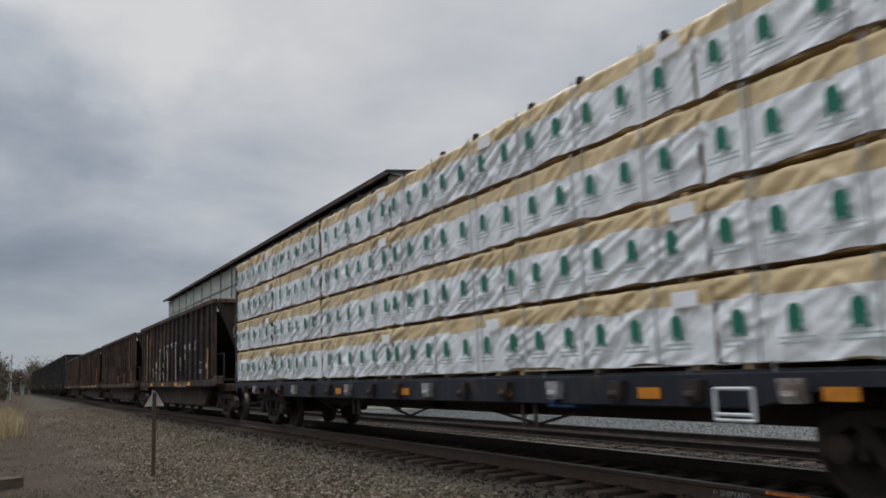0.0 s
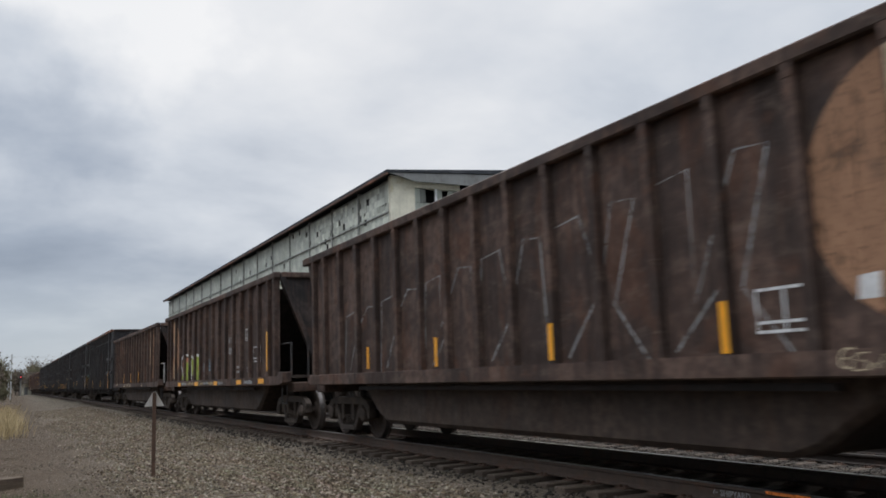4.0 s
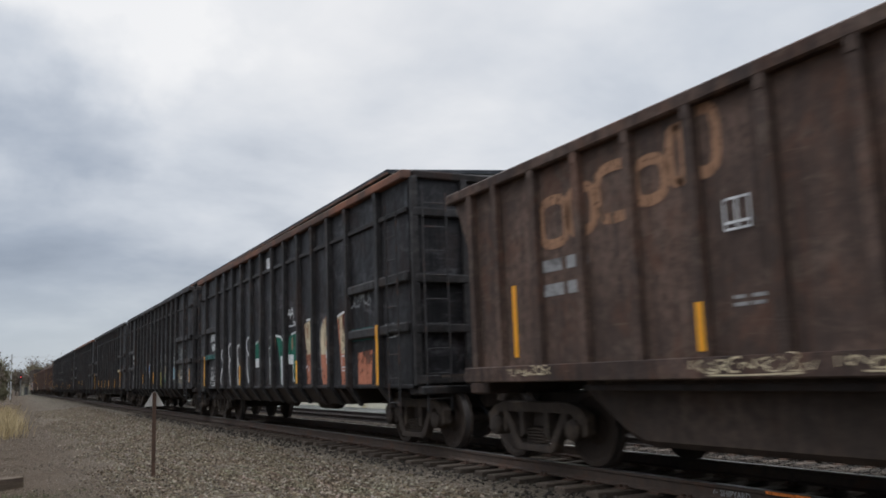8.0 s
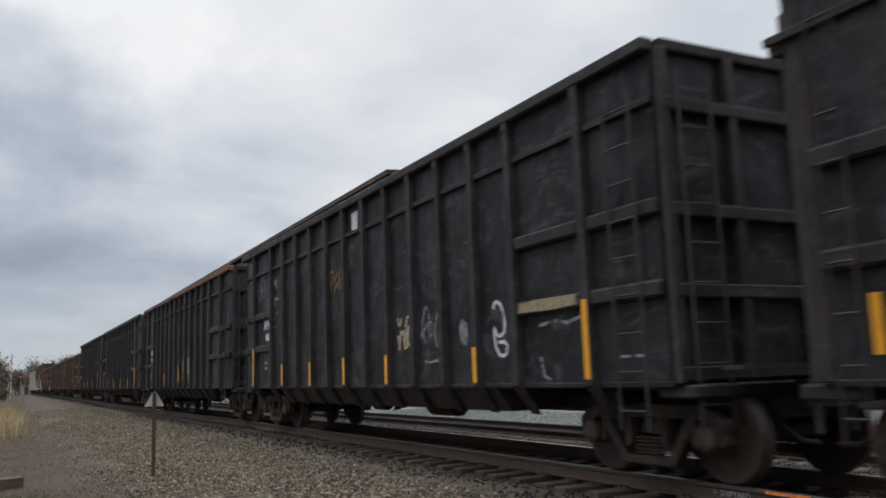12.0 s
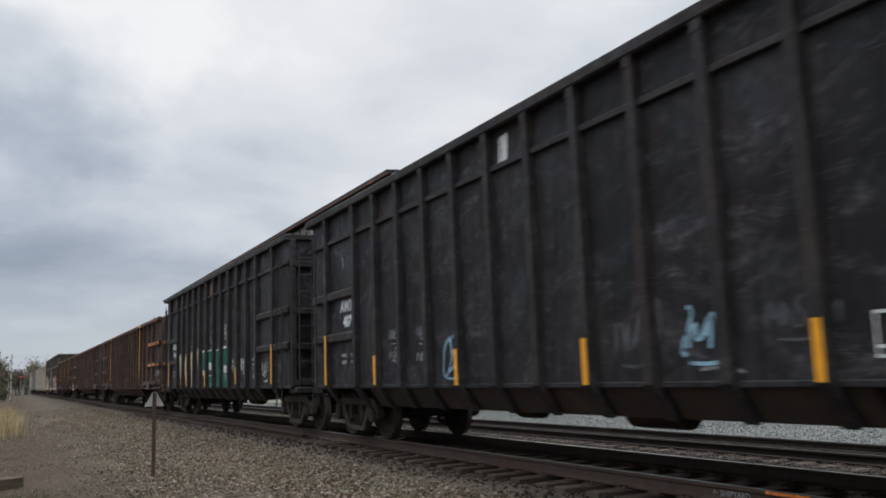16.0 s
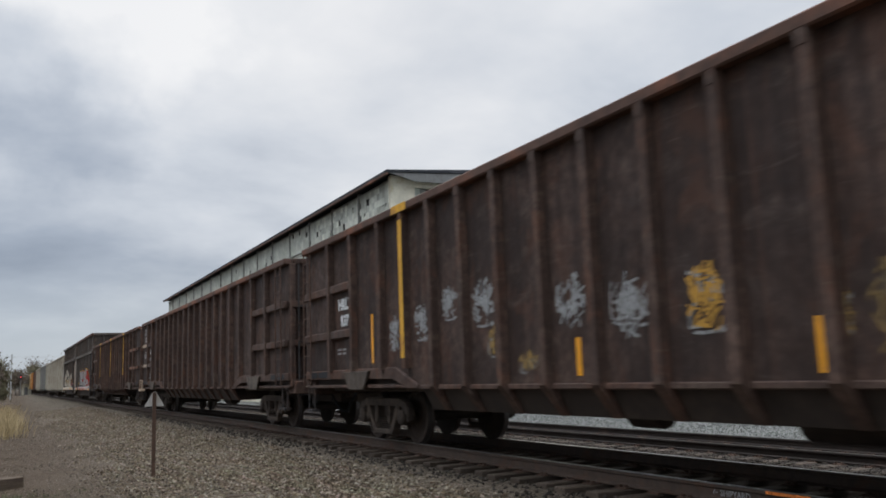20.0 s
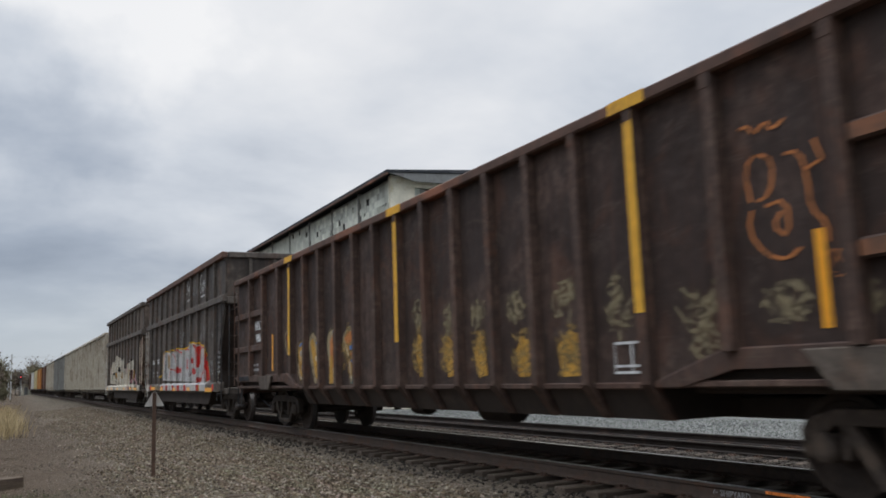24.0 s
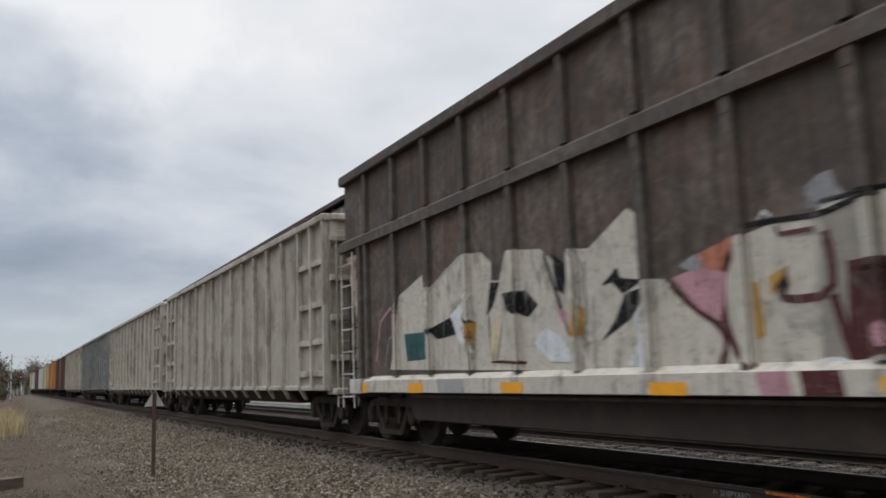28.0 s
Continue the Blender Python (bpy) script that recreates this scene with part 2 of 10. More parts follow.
M = {
    "brown": steel("weathered_brown_steel", (0.094, 0.060, 0.046), (0.031, 0.0222, 0.0188), (0.128, 0.058, 0.034), (0.15, 0.112, 0.086), 0.72, 0.80, 0.34, 0.42, 0.8, 0.16),
    "brown_soot": steel("sooty_brown_steel", (0.046, 0.033, 0.0275), (0.015, 0.0125, 0.0118), (0.085, 0.038, 0.024), (0.09, 0.07, 0.056), 0.70, 0.85, 0.35, 0.4, 0.8),
    "brown_dark": steel("dark_brown_steel", (0.028, 0.021, 0.018), (0.012, 0.011, 0.0105), (0.06, 0.03, 0.02), (0.06, 0.047, 0.038), 0.75),
    "brown_rail": steel("chocolate_brown_steel", (0.103, 0.066, 0.050), (0.047, 0.033, 0.027), (0.14, 0.065, 0.040), (0.165, 0.122, 0.093), 0.70, 0.70, 0.34, 0.42, 0.7, 0.16),
    "black": steel("sooty_black_steel", (0.0270, 0.0252, 0.0258), (0.0098, 0.0092, 0.0096), (0.050, 0.029, 0.023), (0.098, 0.092, 0.095), 0.54, 0.78, 0.28, 0.72, 1.0, 0.17),
    "black_post": steel("black_painted_post", (0.039, 0.0355, 0.034), (0.018, 0.0165, 0.016), (0.07, 0.041, 0.030), (0.095, 0.085, 0.079), 0.6, 0.55, 0.35, 0.45, 0.25, 0.15),
    "umber": steel("umber_gondola_steel", (0.068, 0.0435, 0.0340), (0.029, 0.0200, 0.0168), (0.115, 0.054, 0.034), (0.125, 0.094, 0.076), 0.68, 0.8, 0.32, 0.40, 0.8, 0.16),
    "umber_post": steel("umber_gondola_post", (0.091, 0.057, 0.0435), (0.046, 0.031, 0.0253), (0.145, 0.066, 0.040), (0.155, 0.116, 0.09), 0.70, 0.6, 0.38, 0.38, 0.25, 0.16),
    "slate": steel("faded_black_steel", (0.076, 0.060, 0.048), (0.030, 0.024, 0.020), (0.13, 0.068, 0.044), (0.15, 0.120, 0.095), 0.65, 0.8, 0.38, 0.45, 0.8),
    "slate_brown": steel("faded_brown_black_steel", (0.118, 0.090, 0.069), (0.052, 0.040, 0.032), (0.16, 0.086, 0.055), (0.19, 0.15, 0.118), 0.65, 0.75, 0.35, 0.45, 0.8),
    "slate_post": steel("faded_black_post", (0.094, 0.077, 0.063), (0.05, 0.041, 0.034), (0.135, 0.074, 0.05), (0.165, 0.138, 0.113), 0.68, 0.5, 0.35, 0.4, 0.25),
    "cream": mat("grimy_cream_paint", (0.36, 0.32, 0.25), 0.65, 0, 0.2, 4, 0.4, (0.20, 0.165, 0.12), 0.55, (0.13, 0.09, 0.06), 0.8, 0.15, 12),
    "cream_post": mat("grimy_cream_rib", (0.43, 0.385, 0.305), 0.65, 0, 0.2, 5, 0.6, (0.25, 0.20, 0.145), 0.45, (0.15, 0.10, 0.07), 0.65, 0.15, 12),
    "sand": mat("peeling_sand_paint", (0.48, 0.36, 0.25), 0.75, 0, 0.3, 6, 0.9, (0.2, 0.11, 0.07), 0.4, (0.14, 0.08, 0.05), 0.5, 0.2, 16),
    "redoxide": mat("red_oxide_steel", (0.17, 0.05, 0.035), 0.8, 0, 0.35, 6, 0.8, (0.05, 0.026, 0.02), 0.4, (0.23, 0.09, 0.06), 0.4, 0.25, 16),
    "under": mat("underframe_grime", (0.044, 0.032, 0.025), 0.85, 0, 0.4, 5, 0.9, (0.058, 0.041, 0.031), 0.4, None, 0, 0.2, 16),
    "tub_grime": steel("brown_tub_steel", (0.068, 0.048, 0.037), (0.035, 0.026, 0.021), (0.085, 0.05, 0.034), (0.10, 0.076, 0.06), 0.8, 0.6, 0.3, 0.4, 0.4),
    "truck": mat("dusty_cast_steel", (0.056, 0.042, 0.033), 0.85, 0, 0.5, 9, 1.6, (0.088, 0.064, 0.047), 0.45, (0.018, 0.015, 0.0125), 0.6, 0.4, 25, 0.25, 0.35),
    "wheel": mat("brown_wheel_steel", (0.052, 0.038, 0.030), 0.75, 0.1, 0.4, 10, 2.0, (0.055, 0.038, 0.028), 0.35, None, 0, 0.2, 25, 0.2),
    "tread": mat("polished_wheel_tread", (0.13, 0.115, 0.105), 0.5, 0.6, 0.2, 10, 2.0, None, 0, None, 0, 0.1, 25),
    "yellow": mat("yellow_reflective_tape", (0.80, 0.335, 0.008), 0.45, 0, 0.12, 14, 2.0, (0.5, 0.22, 0.02), 0.12, (0.3, 0.14, 0.02), 0.3, 0.05, 30, 0.5),
    "yellow_paint": mat("worn_yellow_paint", (0.66, 0.345, 0.035), 0.7, 0, 0.25, 10, 1.2, (0.36, 0.17, 0.04), 0.3, (0.22, 0.1, 0.035), 0.45, 0.15, 20),
    "orange_bar": mat("worn_orange_paint", (0.50, 0.19, 0.05), 0.75, 0, 0.3, 8, 1.0, (0.16, 0.07, 0.04), 0.4, (0.2, 0.1, 0.06), 0.5, 0.15, 20),
    "stencil": mat("white_stencil_paint", (0.66, 0.66, 0.64), 0.6, 0, 0.2, 14, 2.0, (0.25, 0.24, 0.23), 0.25, None, 0, 0.0),
    "stencil_grey": mat("faded_grey_stencil", (0.27, 0.26, 0.25), 0.7, 0, 0.3, 14, 2.0, (0.1, 0.09, 0.085), 0.35, None, 0, 0.0),
    "grab": mat("grey_grab_iron", (0.36, 0.34, 0.32), 0.6, 0.2, 0.3, 12, 2.0, (0.14, 0.09, 0.06), 0.4, None, 0, 0.1, 30),
    "pipe": mat("dark_grab_iron", (0.04, 0.037, 0.036), 0.7, 0.2, 0.3, 12, 2.0, (0.09, 0.05, 0.035), 0.4, None, 0, 0.1, 30),
    "hose": mat("black_rubber_hose", (0.012, 0.012, 0.013), 0.6, 0, 0.3, 12, 2.0, None, 0, None, 0, 0.1, 30),
    "peeling": mat("rust_stained_cream_steel", (0.46, 0.37, 0.28), 0.8, 0, 0.3, 6, 1.4, (0.12, 0.052, 0.03), 0.6, (0.10, 0.048, 0.03), 1.0, 0.3, 18),
    "dusty_plate": steel("dusty_bolster_plate", (0.105, 0.084, 0.066), (0.05, 0.039, 0.031), (0.14, 0.075, 0.044), (0.17, 0.138, 0.11), 0.8, 0.6, 0.4, 0.4, 0.3),
    "faded_bar": mat("faded_orange_brown_paint", (0.20, 0.085, 0.042), 0.75, 0, 0.3, 8, 1.0, (0.09, 0.05, 0.032), 0.5, (0.12, 0.07, 0.045), 0.5, 0.15, 20),
    "trim_pale": mat("grimy_pale_steel", (0.50, 0.46, 0.40), 0.7, 0, 0.25, 8, 1.6, (0.25, 0.16, 0.1), 0.4, (0.16, 0.1, 0.07), 0.5, 0.15, 20),
}


def spray(name, rgb, cover=0.96, worn=0.30):
    """Sprayed paint, worn through in specks and runs so that the steel shows between."""
    m = mat(name, rgb, 0.72, 0, 0.18, 7, 0.9, tuple(c * 0.55 + 0.012 for c in rgb), 0.28, tuple(c * 0.55 for c in rgb), 0.45, 0.05, 20, 0.15)
    nt = m.node_tree
    N, L = nt.nodes.new, nt.links.new
    out = nt.nodes["Material Output"]
    tc = N("ShaderNodeTexCoord")
    total = None
    for stretch, a, c in (((3.2, 3.2, 1.6), 0.54, 0.66), ((16.0, 16.0, 0.9), 0.55, 0.68), ((26.0, 26.0, 22.0), 0.56, 0.66)):
        mp = N("ShaderNodeMapping"); mp.inputs["Scale"].default_value = stretch
        L(tc.outputs["Object"], mp.inputs[0])
        n = N("ShaderNodeTexNoise"); n.inputs["Detail"].default_value = 6; n.inputs["Roughness"].default_value = 0.68; n.inputs["Scale"].default_value = 1.0
        L(mp.outputs[0], n.inputs["Vector"])
        r = N("ShaderNodeMapRange"); r.interpolation_type = "SMOOTHSTEP"
        r.inputs["From Min"].default_value = a; r.inputs["From Max"].default_value = c
        r.inputs["To Min"].default_value = 1.0; r.inputs["To Max"].default_value = 1.0 - worn * 2.2
        L(n.outputs["Fac"], r.inputs["Value"])
        if total is None:
            total = r.outputs[0]
        else:
            x = N("ShaderNodeMath"); x.operation = "MULTIPLY"
            L(total, x.inputs[0]); L(r.outputs[0], x.inputs[1])
            total = x.outputs[0]
    x = N("ShaderNodeMath"); x.operation = "MULTIPLY"; x.inputs[1].default_value = cover
    L(total, x.inputs[0])
    clear = N("ShaderNodeBsdfTransparent")
    mx = N("ShaderNodeMixShader")
    L(x.outputs[0], mx.inputs[0]); L(clear.outputs[0], mx.inputs[1]); L(nt.nodes["Principled BSDF"].outputs[0], mx.inputs[2])
    L(mx.outputs[0], out.inputs["Surface"])
    return m


PAINT = {
    "white": spray("white_spray_paint", (0.66, 0.65, 0.63)), "grey": spray("silver_grey_spray_paint", (0.42, 0.405, 0.385), 0.97, 0.2),
    "lime": spray("lime_spray_paint", (0.30, 0.36, 0.06)), "green": spray("green_spray_paint", (0.02, 0.13, 0.085)),
    "teal": spray("teal_spray_paint", (0.03, 0.10, 0.09)), "orange": spray("orange_spray_paint", (0.46, 0.17, 0.055)),
    "gold": spray("gold_spray_paint", (0.46, 0.25, 0.05)), "ochre": spray("ochre_spray_paint", (0.36, 0.23, 0.08), 0.6, 0.42),
    "blue": spray("blue_spray_paint", (0.055, 0.17, 0.42)), "pale_blue": spray("pale_blue_spray_paint", (0.28, 0.44, 0.52)),
    "red": spray("red_spray_paint", (0.44, 0.026, 0.02)), "pink": spray("pink_spray_paint", (0.46, 0.24, 0.26)),
    "yellow": spray("yellow_spray_paint", (0.62, 0.43, 0.03)), "lemon": spray("lemon_spray_paint", (0.56, 0.52, 0.07)), "amber": spray("amber_spray_paint", (0.66, 0.38, 0.02)), "maroon": spray("maroon_spray_paint", (0.09, 0.028, 0.025)),
    "ink": spray("black_spray_paint", (0.009, 0.0085, 0.009)), "cream": spray("cream_spray_paint", (0.58, 0.47, 0.31)),
    "salmon": spray("salmon_spray_paint", (0.45, 0.17, 0.10)), "dim": spray("faded_white_spray_paint", (0.42, 0.42, 0.41), 0.55, 0.4),
    "smoke": spray("thin_grey_spray_paint", (0.22, 0.22, 0.23), 0.35, 0.4), "umber": spray("faded_umber_spray_paint", (0.30, 0.24, 0.14), 0.5, 0.42), "tan": spray("dusty_tan_spray_paint", (0.38, 0.30, 0.18), 0.75, 0.4),
    "signal_red": spray("red_reflector", (0.75, 0.04, 0.03), 1.0, 0.05), "rust_run": spray("rust_run", (0.20, 0.075, 0.035)), "peach": spray("peach_paint", (0.31, 0.17, 0.10)), "orange_bright": spray("bright_orange_spray_paint", (0.85, 0.25, 0.06)), "bone": spray("bone_grey_spray_paint", (0.53, 0.475, 0.385), 0.96, 0.2),
}


# ---- mesh helpers ----
def box(bm, x0, x1, y0, y1, z0, z1):
    v = [bm.verts.new((x, y, z)) for x in (x0, x1) for y in (y0, y1) for z in (z0, z1)]
    for f in ((0, 1, 3, 2), (4, 6, 7, 5), (0, 4, 5, 1), (2, 3, 7, 6), (0, 2, 6, 4), (1, 5, 7, 3)):
        bm.faces.new([v[i] for i in f])


def prism(bm, pts, axis, a, b):
    """Extrude the outline pts (pairs) along axis ('x', 'y' or 'z') from a to b."""
    def at(p, k):
        return {"x": (k, p[0], p[1]), "y": (p[0], k, p[1]), "z": (p[0], p[1], k)}[axis]
    lo = [bm.verts.new(at(p, a)) for p in pts]
    hi = [bm.verts.new(at(p, b)) for p in pts]
    n = len(pts)
    bm.faces.new(lo[::-1]); bm.faces.new(hi)
    for i in range(n):
        j = (i + 1) % n
        bm.faces.new((lo[i], lo[j], hi[j], hi[i]))


def rod(bm, a, b, r, seg=6):
    a, b = Vector(a), Vector(b)
    q = (b - a).to_track_quat("Z", "Y")
    ring = [q @ Vector((r * math.cos(k * 2 * math.pi / seg), r * math.sin(k * 2 * math.pi / seg), 0)) for k in range(seg)]
    lo = [bm.verts.new(a + v) for v in ring]
    hi = [bm.verts.new(b + v) for v in ring]
    bm.faces.new(lo[::-1]); bm.faces.new(hi)
    for i in range(seg):
        j = (i + 1) % seg
        bm.faces.new((lo[i], lo[j], hi[j], hi[i]))


def lathe(bm, prof, seg=28):
    """Turn the outline (x, radius) about the x axis."""
    rings = []
    for x, r in prof:
        rings.append([bm.verts.new((x, r * math.cos(k * 2 * math.pi / seg), r * math.sin(k * 2 * math.pi / seg))) for k in range(seg)])
    for a, b in zip(rings, rings[1:]):
        for i in range(seg):
            j = (i + 1) % seg
            bm.faces.new((a[i], a[j], b[j], b[i]))
    bm.faces.new(rings[0][::-1]); bm.faces.new(rings[-1])


def finish(bm, name, material, smooth=False, bevel=0.0):
    if bevel:
        bmesh.ops.bevel(bm, geom=bm.edges[:], offset=bevel, segments=1, affect="EDGES", clamp_overlap=True)
    bmesh.ops.recalc_face_normals(bm, faces=bm.faces[:])
    me = bpy.data.meshes.new(name)
    bm.to_mesh(me)
    bm.free()
    for m in material if isinstance(material, (list, tuple)) else [material]:
        me.materials.append(m)
    if smooth:
        for p in me.polygons:
            p.use_smooth = True
    return me


def part(name, bm, material, parent, label="", bevel=0.0, smooth=False, at=None):
    """One mesh object under a thing or a part; bm may be a ready mesh that alike pieces share."""
    me = finish(bm, name, material, smooth, bevel) if isinstance(bm, bmesh.types.BMesh) else bm
    ob = new(name, me)
    ob.parent = parent
    if at is not None:
        ob.matrix_basis = at
    return tagged(ob, label)


def thing(name, label, category, group="", kind="", at=None):
    ob = new(name)
    ob.empty_display_size = 0.3
    if at is not None:
        ob.matrix_basis = at
    return tagged(ob, label, category, group, kind)


def B():
    return bmesh.new()


# ---- the track's line: straight at the camera, easing very slightly to the left far off ----
CX = 7.05


def bend(y):
    return -0.0109 * (y - 10) ** 2 / y if y > 10 else 0.0


def bend_slope(y):
    return (bend(y + 0.5) - bend(y - 0.5)) if y > 10.5 else 0.0


def run(t):
    """Metres the train has gone after t seconds."""
    return 10.35 * t - 0.003 * t * t


# ---- ground ----
GROUND = [(-4000, -0.62), (-60, -0.62), (-20, -0.60), (-6, -0.58), (0, -0.55), (2.2, -0.50), (3.6, -0.44), (4.4, -0.36), (5.1, -0.255),
          (5.7, -0.25), (8.4, -0.25), (8.9, -0.27), (9.8, -0.50), (10.6, -0.57), (11.3, -0.56), (11.7, -0.525), (14.2, -0.525), (14.6, -0.56), (15.8, -0.60),
          (22, -0.62), (60, -0.62), (4000, -0.62)]


def ground_z(u):
    for (a, za), (b, zb) in zip(GROUND, GROUND[1:]):
        if u <= b:
            return za + (zb - za) * (u - a) / (b - a)
    return -0.62


def make_ground():
    us = sorted({a for a, _ in GROUND} | {-3000, -1000, -300, 150, 400, 1500} | set(np.arange(-12, 16, 0.4).round(2)) | set(np.arange(18, 60, 6.0)) | set(np.arange(-56, -12, 5.0)))
    ys = [-4000, -1500, -600, -300, -150, -80, -40, -20, -10, -4] + list(np.arange(0, 40, 0.5)) + list(np.arange(40, 120, 4.0)) + [130, 160, 200, 250, 320, 400, 520, 700, 1000, 1800, 4000]
    verts, faces = [], []
    for y in ys:
        for u in us:
            amp = 0.035 if u < 4.6 or 9.6 < u < 10.6 else 0.012
            z = ground_z(u)
            if abs(u) < 60:
                z += amp * (noise.noise((u * 0.9, y * 0.7, 0)) + 0.5 * noise.noise((u * 2.6, y * 2.3, 3)))
            verts.append((u + bend(min(max(y, 0), 700)), y, z))
    n = len(us)
    for j in range(len(ys) - 1):
        for i in range(n - 1):
            a = j * n + i
            faces.append((a, a + 1, a + n + 1, a + n))
    me = bpy.data.meshes.new("ground")
    me.from_pydata(verts, [], faces)
    for p in me.polygons:
        p.use_smooth = True
    m = bpy.data.materials.new("gravelly_dirt")
    m.use_nodes = True
    nt = m.node_tree
    b = nt.nodes["Principled BSDF"]
    N, L = nt.nodes.new, nt.links.new
    tc = N("ShaderNodeTexCoord")
    vor = N("ShaderNodeTexVoronoi"); vor.inputs["Scale"].default_value = 30.0
    L(tc.outputs["Object"], vor.inputs["Vector"])
    n1 = N("ShaderNodeTexNoise"); n1.inputs["Scale"].default_value = 0.45; n1.inputs["Detail"].default_value = 6
    n2 = N("ShaderNodeTexNoise"); n2.inputs["Scale"].default_value = 9.0; n2.inputs["Detail"].default_value = 8; n2.inputs["Roughness"].default_value = 0.75
    L(tc.outputs["Object"], n1.inputs["Vector"]); L(tc.outputs["Object"], n2.inputs["Vector"])
    bw = N("ShaderNodeRGBToBW"); L(vor.outputs["Color"], bw.inputs[0])
    r1 = N("ShaderNodeValToRGB")
    r1.color_ramp.elements[0].color = (0.050, 0.038, 0.026, 1); r1.color_ramp.elements[1].color = (0.195, 0.158, 0.117, 1)
    r1.color_ramp.elements[0].position = 0.15; r1.color_ramp.elements[1].position = 0.95
    L(bw.outputs[0], r1.inputs[0])
    r2 = N("ShaderNodeValToRGB")
    r2.color_ramp.elements[0].color = (0.040, 0.027, 0.017, 1); r2.color_ramp.elements[1].color = (0.095, 0.066, 0.042, 1)
    r2.color_ramp.elements[0].position = 0.3; r2.color_ramp.elements[1].position = 0.75
    L(n2.outputs["Fac"], r2.inputs[0])
    # dirt to the side of the line, stone nearer to it
    sep = N("ShaderNodeSeparateXYZ"); L(tc.outputs["Object"], sep.inputs[0])
    mr = N("ShaderNodeMapRange"); mr.interpolation_type = "SMOOTHSTEP"
    mr.inputs["From Min"].default_value = 0.2; mr.inputs["From Max"].default_value = 3.2
    wob = N("ShaderNodeMath"); wob.operation = "MULTIPLY_ADD"; wob.inputs[1].default_value = 3.5
    L(n1.outputs["Fac"], wob.inputs[0]); L(sep.outputs["X"], wob.inputs[2])
    sub = N("ShaderNodeMath"); sub.operation = "SUBTRACT"; sub.inputs[1].default_value = 1.75
    L(wob.outputs[0], sub.inputs[0]); L(sub.outputs[0], mr.inputs["Value"])
    mx = N("ShaderNodeMix"); mx.data_type = "RGBA"
    L(mr.outputs[0], mx.inputs[0]); L(r2.outputs[0], mx.inputs[6]); L(r1.outputs[0], mx.inputs[7])
    # bed under both tracks coloured dark for the train's shade, clean pale stone beyond
    def zone(a, c):
        z = N("ShaderNodeMapRange"); z.interpolation_type = "SMOOTHSTEP"
        z.inputs["From Min"].default_value = a; z.inputs["From Max"].default_value = c
        L(sep.outputs["X"], z.inputs["Value"])
        return z.outputs[0]
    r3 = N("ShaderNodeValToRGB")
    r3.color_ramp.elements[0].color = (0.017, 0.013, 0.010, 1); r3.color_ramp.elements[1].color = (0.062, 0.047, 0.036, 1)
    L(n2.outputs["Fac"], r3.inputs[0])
    r4 = N("ShaderNodeValToRGB")
    r4.color_ramp.elements[0].color = (0.09, 0.09, 0.08, 1); r4.color_ramp.elements[1].color = (0.24, 0.24, 0.22, 1)
    L(bw.outputs[0], r4.inputs[0])
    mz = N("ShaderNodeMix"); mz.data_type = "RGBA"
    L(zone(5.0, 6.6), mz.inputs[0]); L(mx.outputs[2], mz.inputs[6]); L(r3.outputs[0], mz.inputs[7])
    mp = N("ShaderNodeMix"); mp.data_type = "RGBA"
    L(zone(13.75, 14.0), mp.inputs[0]); L(mz.outputs[2], mp.inputs[6]); L(r4.outputs[0], mp.inputs[7])
    L(mp.outputs[2], b.inputs["Base Color"])
    b.inputs["Roughness"].default_value = 0.95
    b.inputs["Specular IOR Level"].default_value = 0.15
    ad = N("ShaderNodeMath"); ad.operation = "ADD"
    L(vor.outputs["Distance"], ad.inputs[0]); L(n2.outputs["Fac"], ad.inputs[1])
    bp = N("ShaderNodeBump"); bp.inputs["Strength"].default_value = 0.9; bp.inputs["Distance"].default_value = 0.05
    L(ad.outputs[0], bp.inputs["Height"]); L(bp.outputs[0], b.inputs["Normal"])
    me.materials.append(m)
    tagged(new("ground", me), "grey brown gravel and packed dirt beside the railway", "ground", kind="structure")


make_ground()

# ---- tracks ----
M["rail"] = mat("rusty_rail_steel", (0.085, 0.060, 0.046), 0.8, 0.2, 0.35, 8, 1.0, (0.10, 0.055, 0.035), 0.4, None, 0, 0.2, 25)
M["rail_dark"] = mat("dark_rail_steel", (0.028, 0.021, 0.017), 0.85, 0.1, 0.35, 8, 1.0, (0.05, 0.032, 0.024), 0.4, None, 0, 0.2, 25)
M["railhead"] = mat("worn_rail_head", (0.22, 0.20, 0.19), 0.38, 0.8, 0.2, 8, 0.6, (0.10, 0.07, 0.055), 0.25, None, 0, 0.05, 25)
M["tie"] = mat("creosoted_timber", (0.068, 0.051, 0.038), 0.9, 0, 0.4, 7, 1.5, (0.085, 0.067, 0.052), 0.4, None, 0, 0.5, 12, 0.15, 0.25, (1, 6, 6))
M["plate"] = mat("rusty_tie_plate", (0.085, 0.05, 0.034), 0.85, 0.2, 0.35, 12, 2.0, None, 0, None, 0, 0.2, 25)


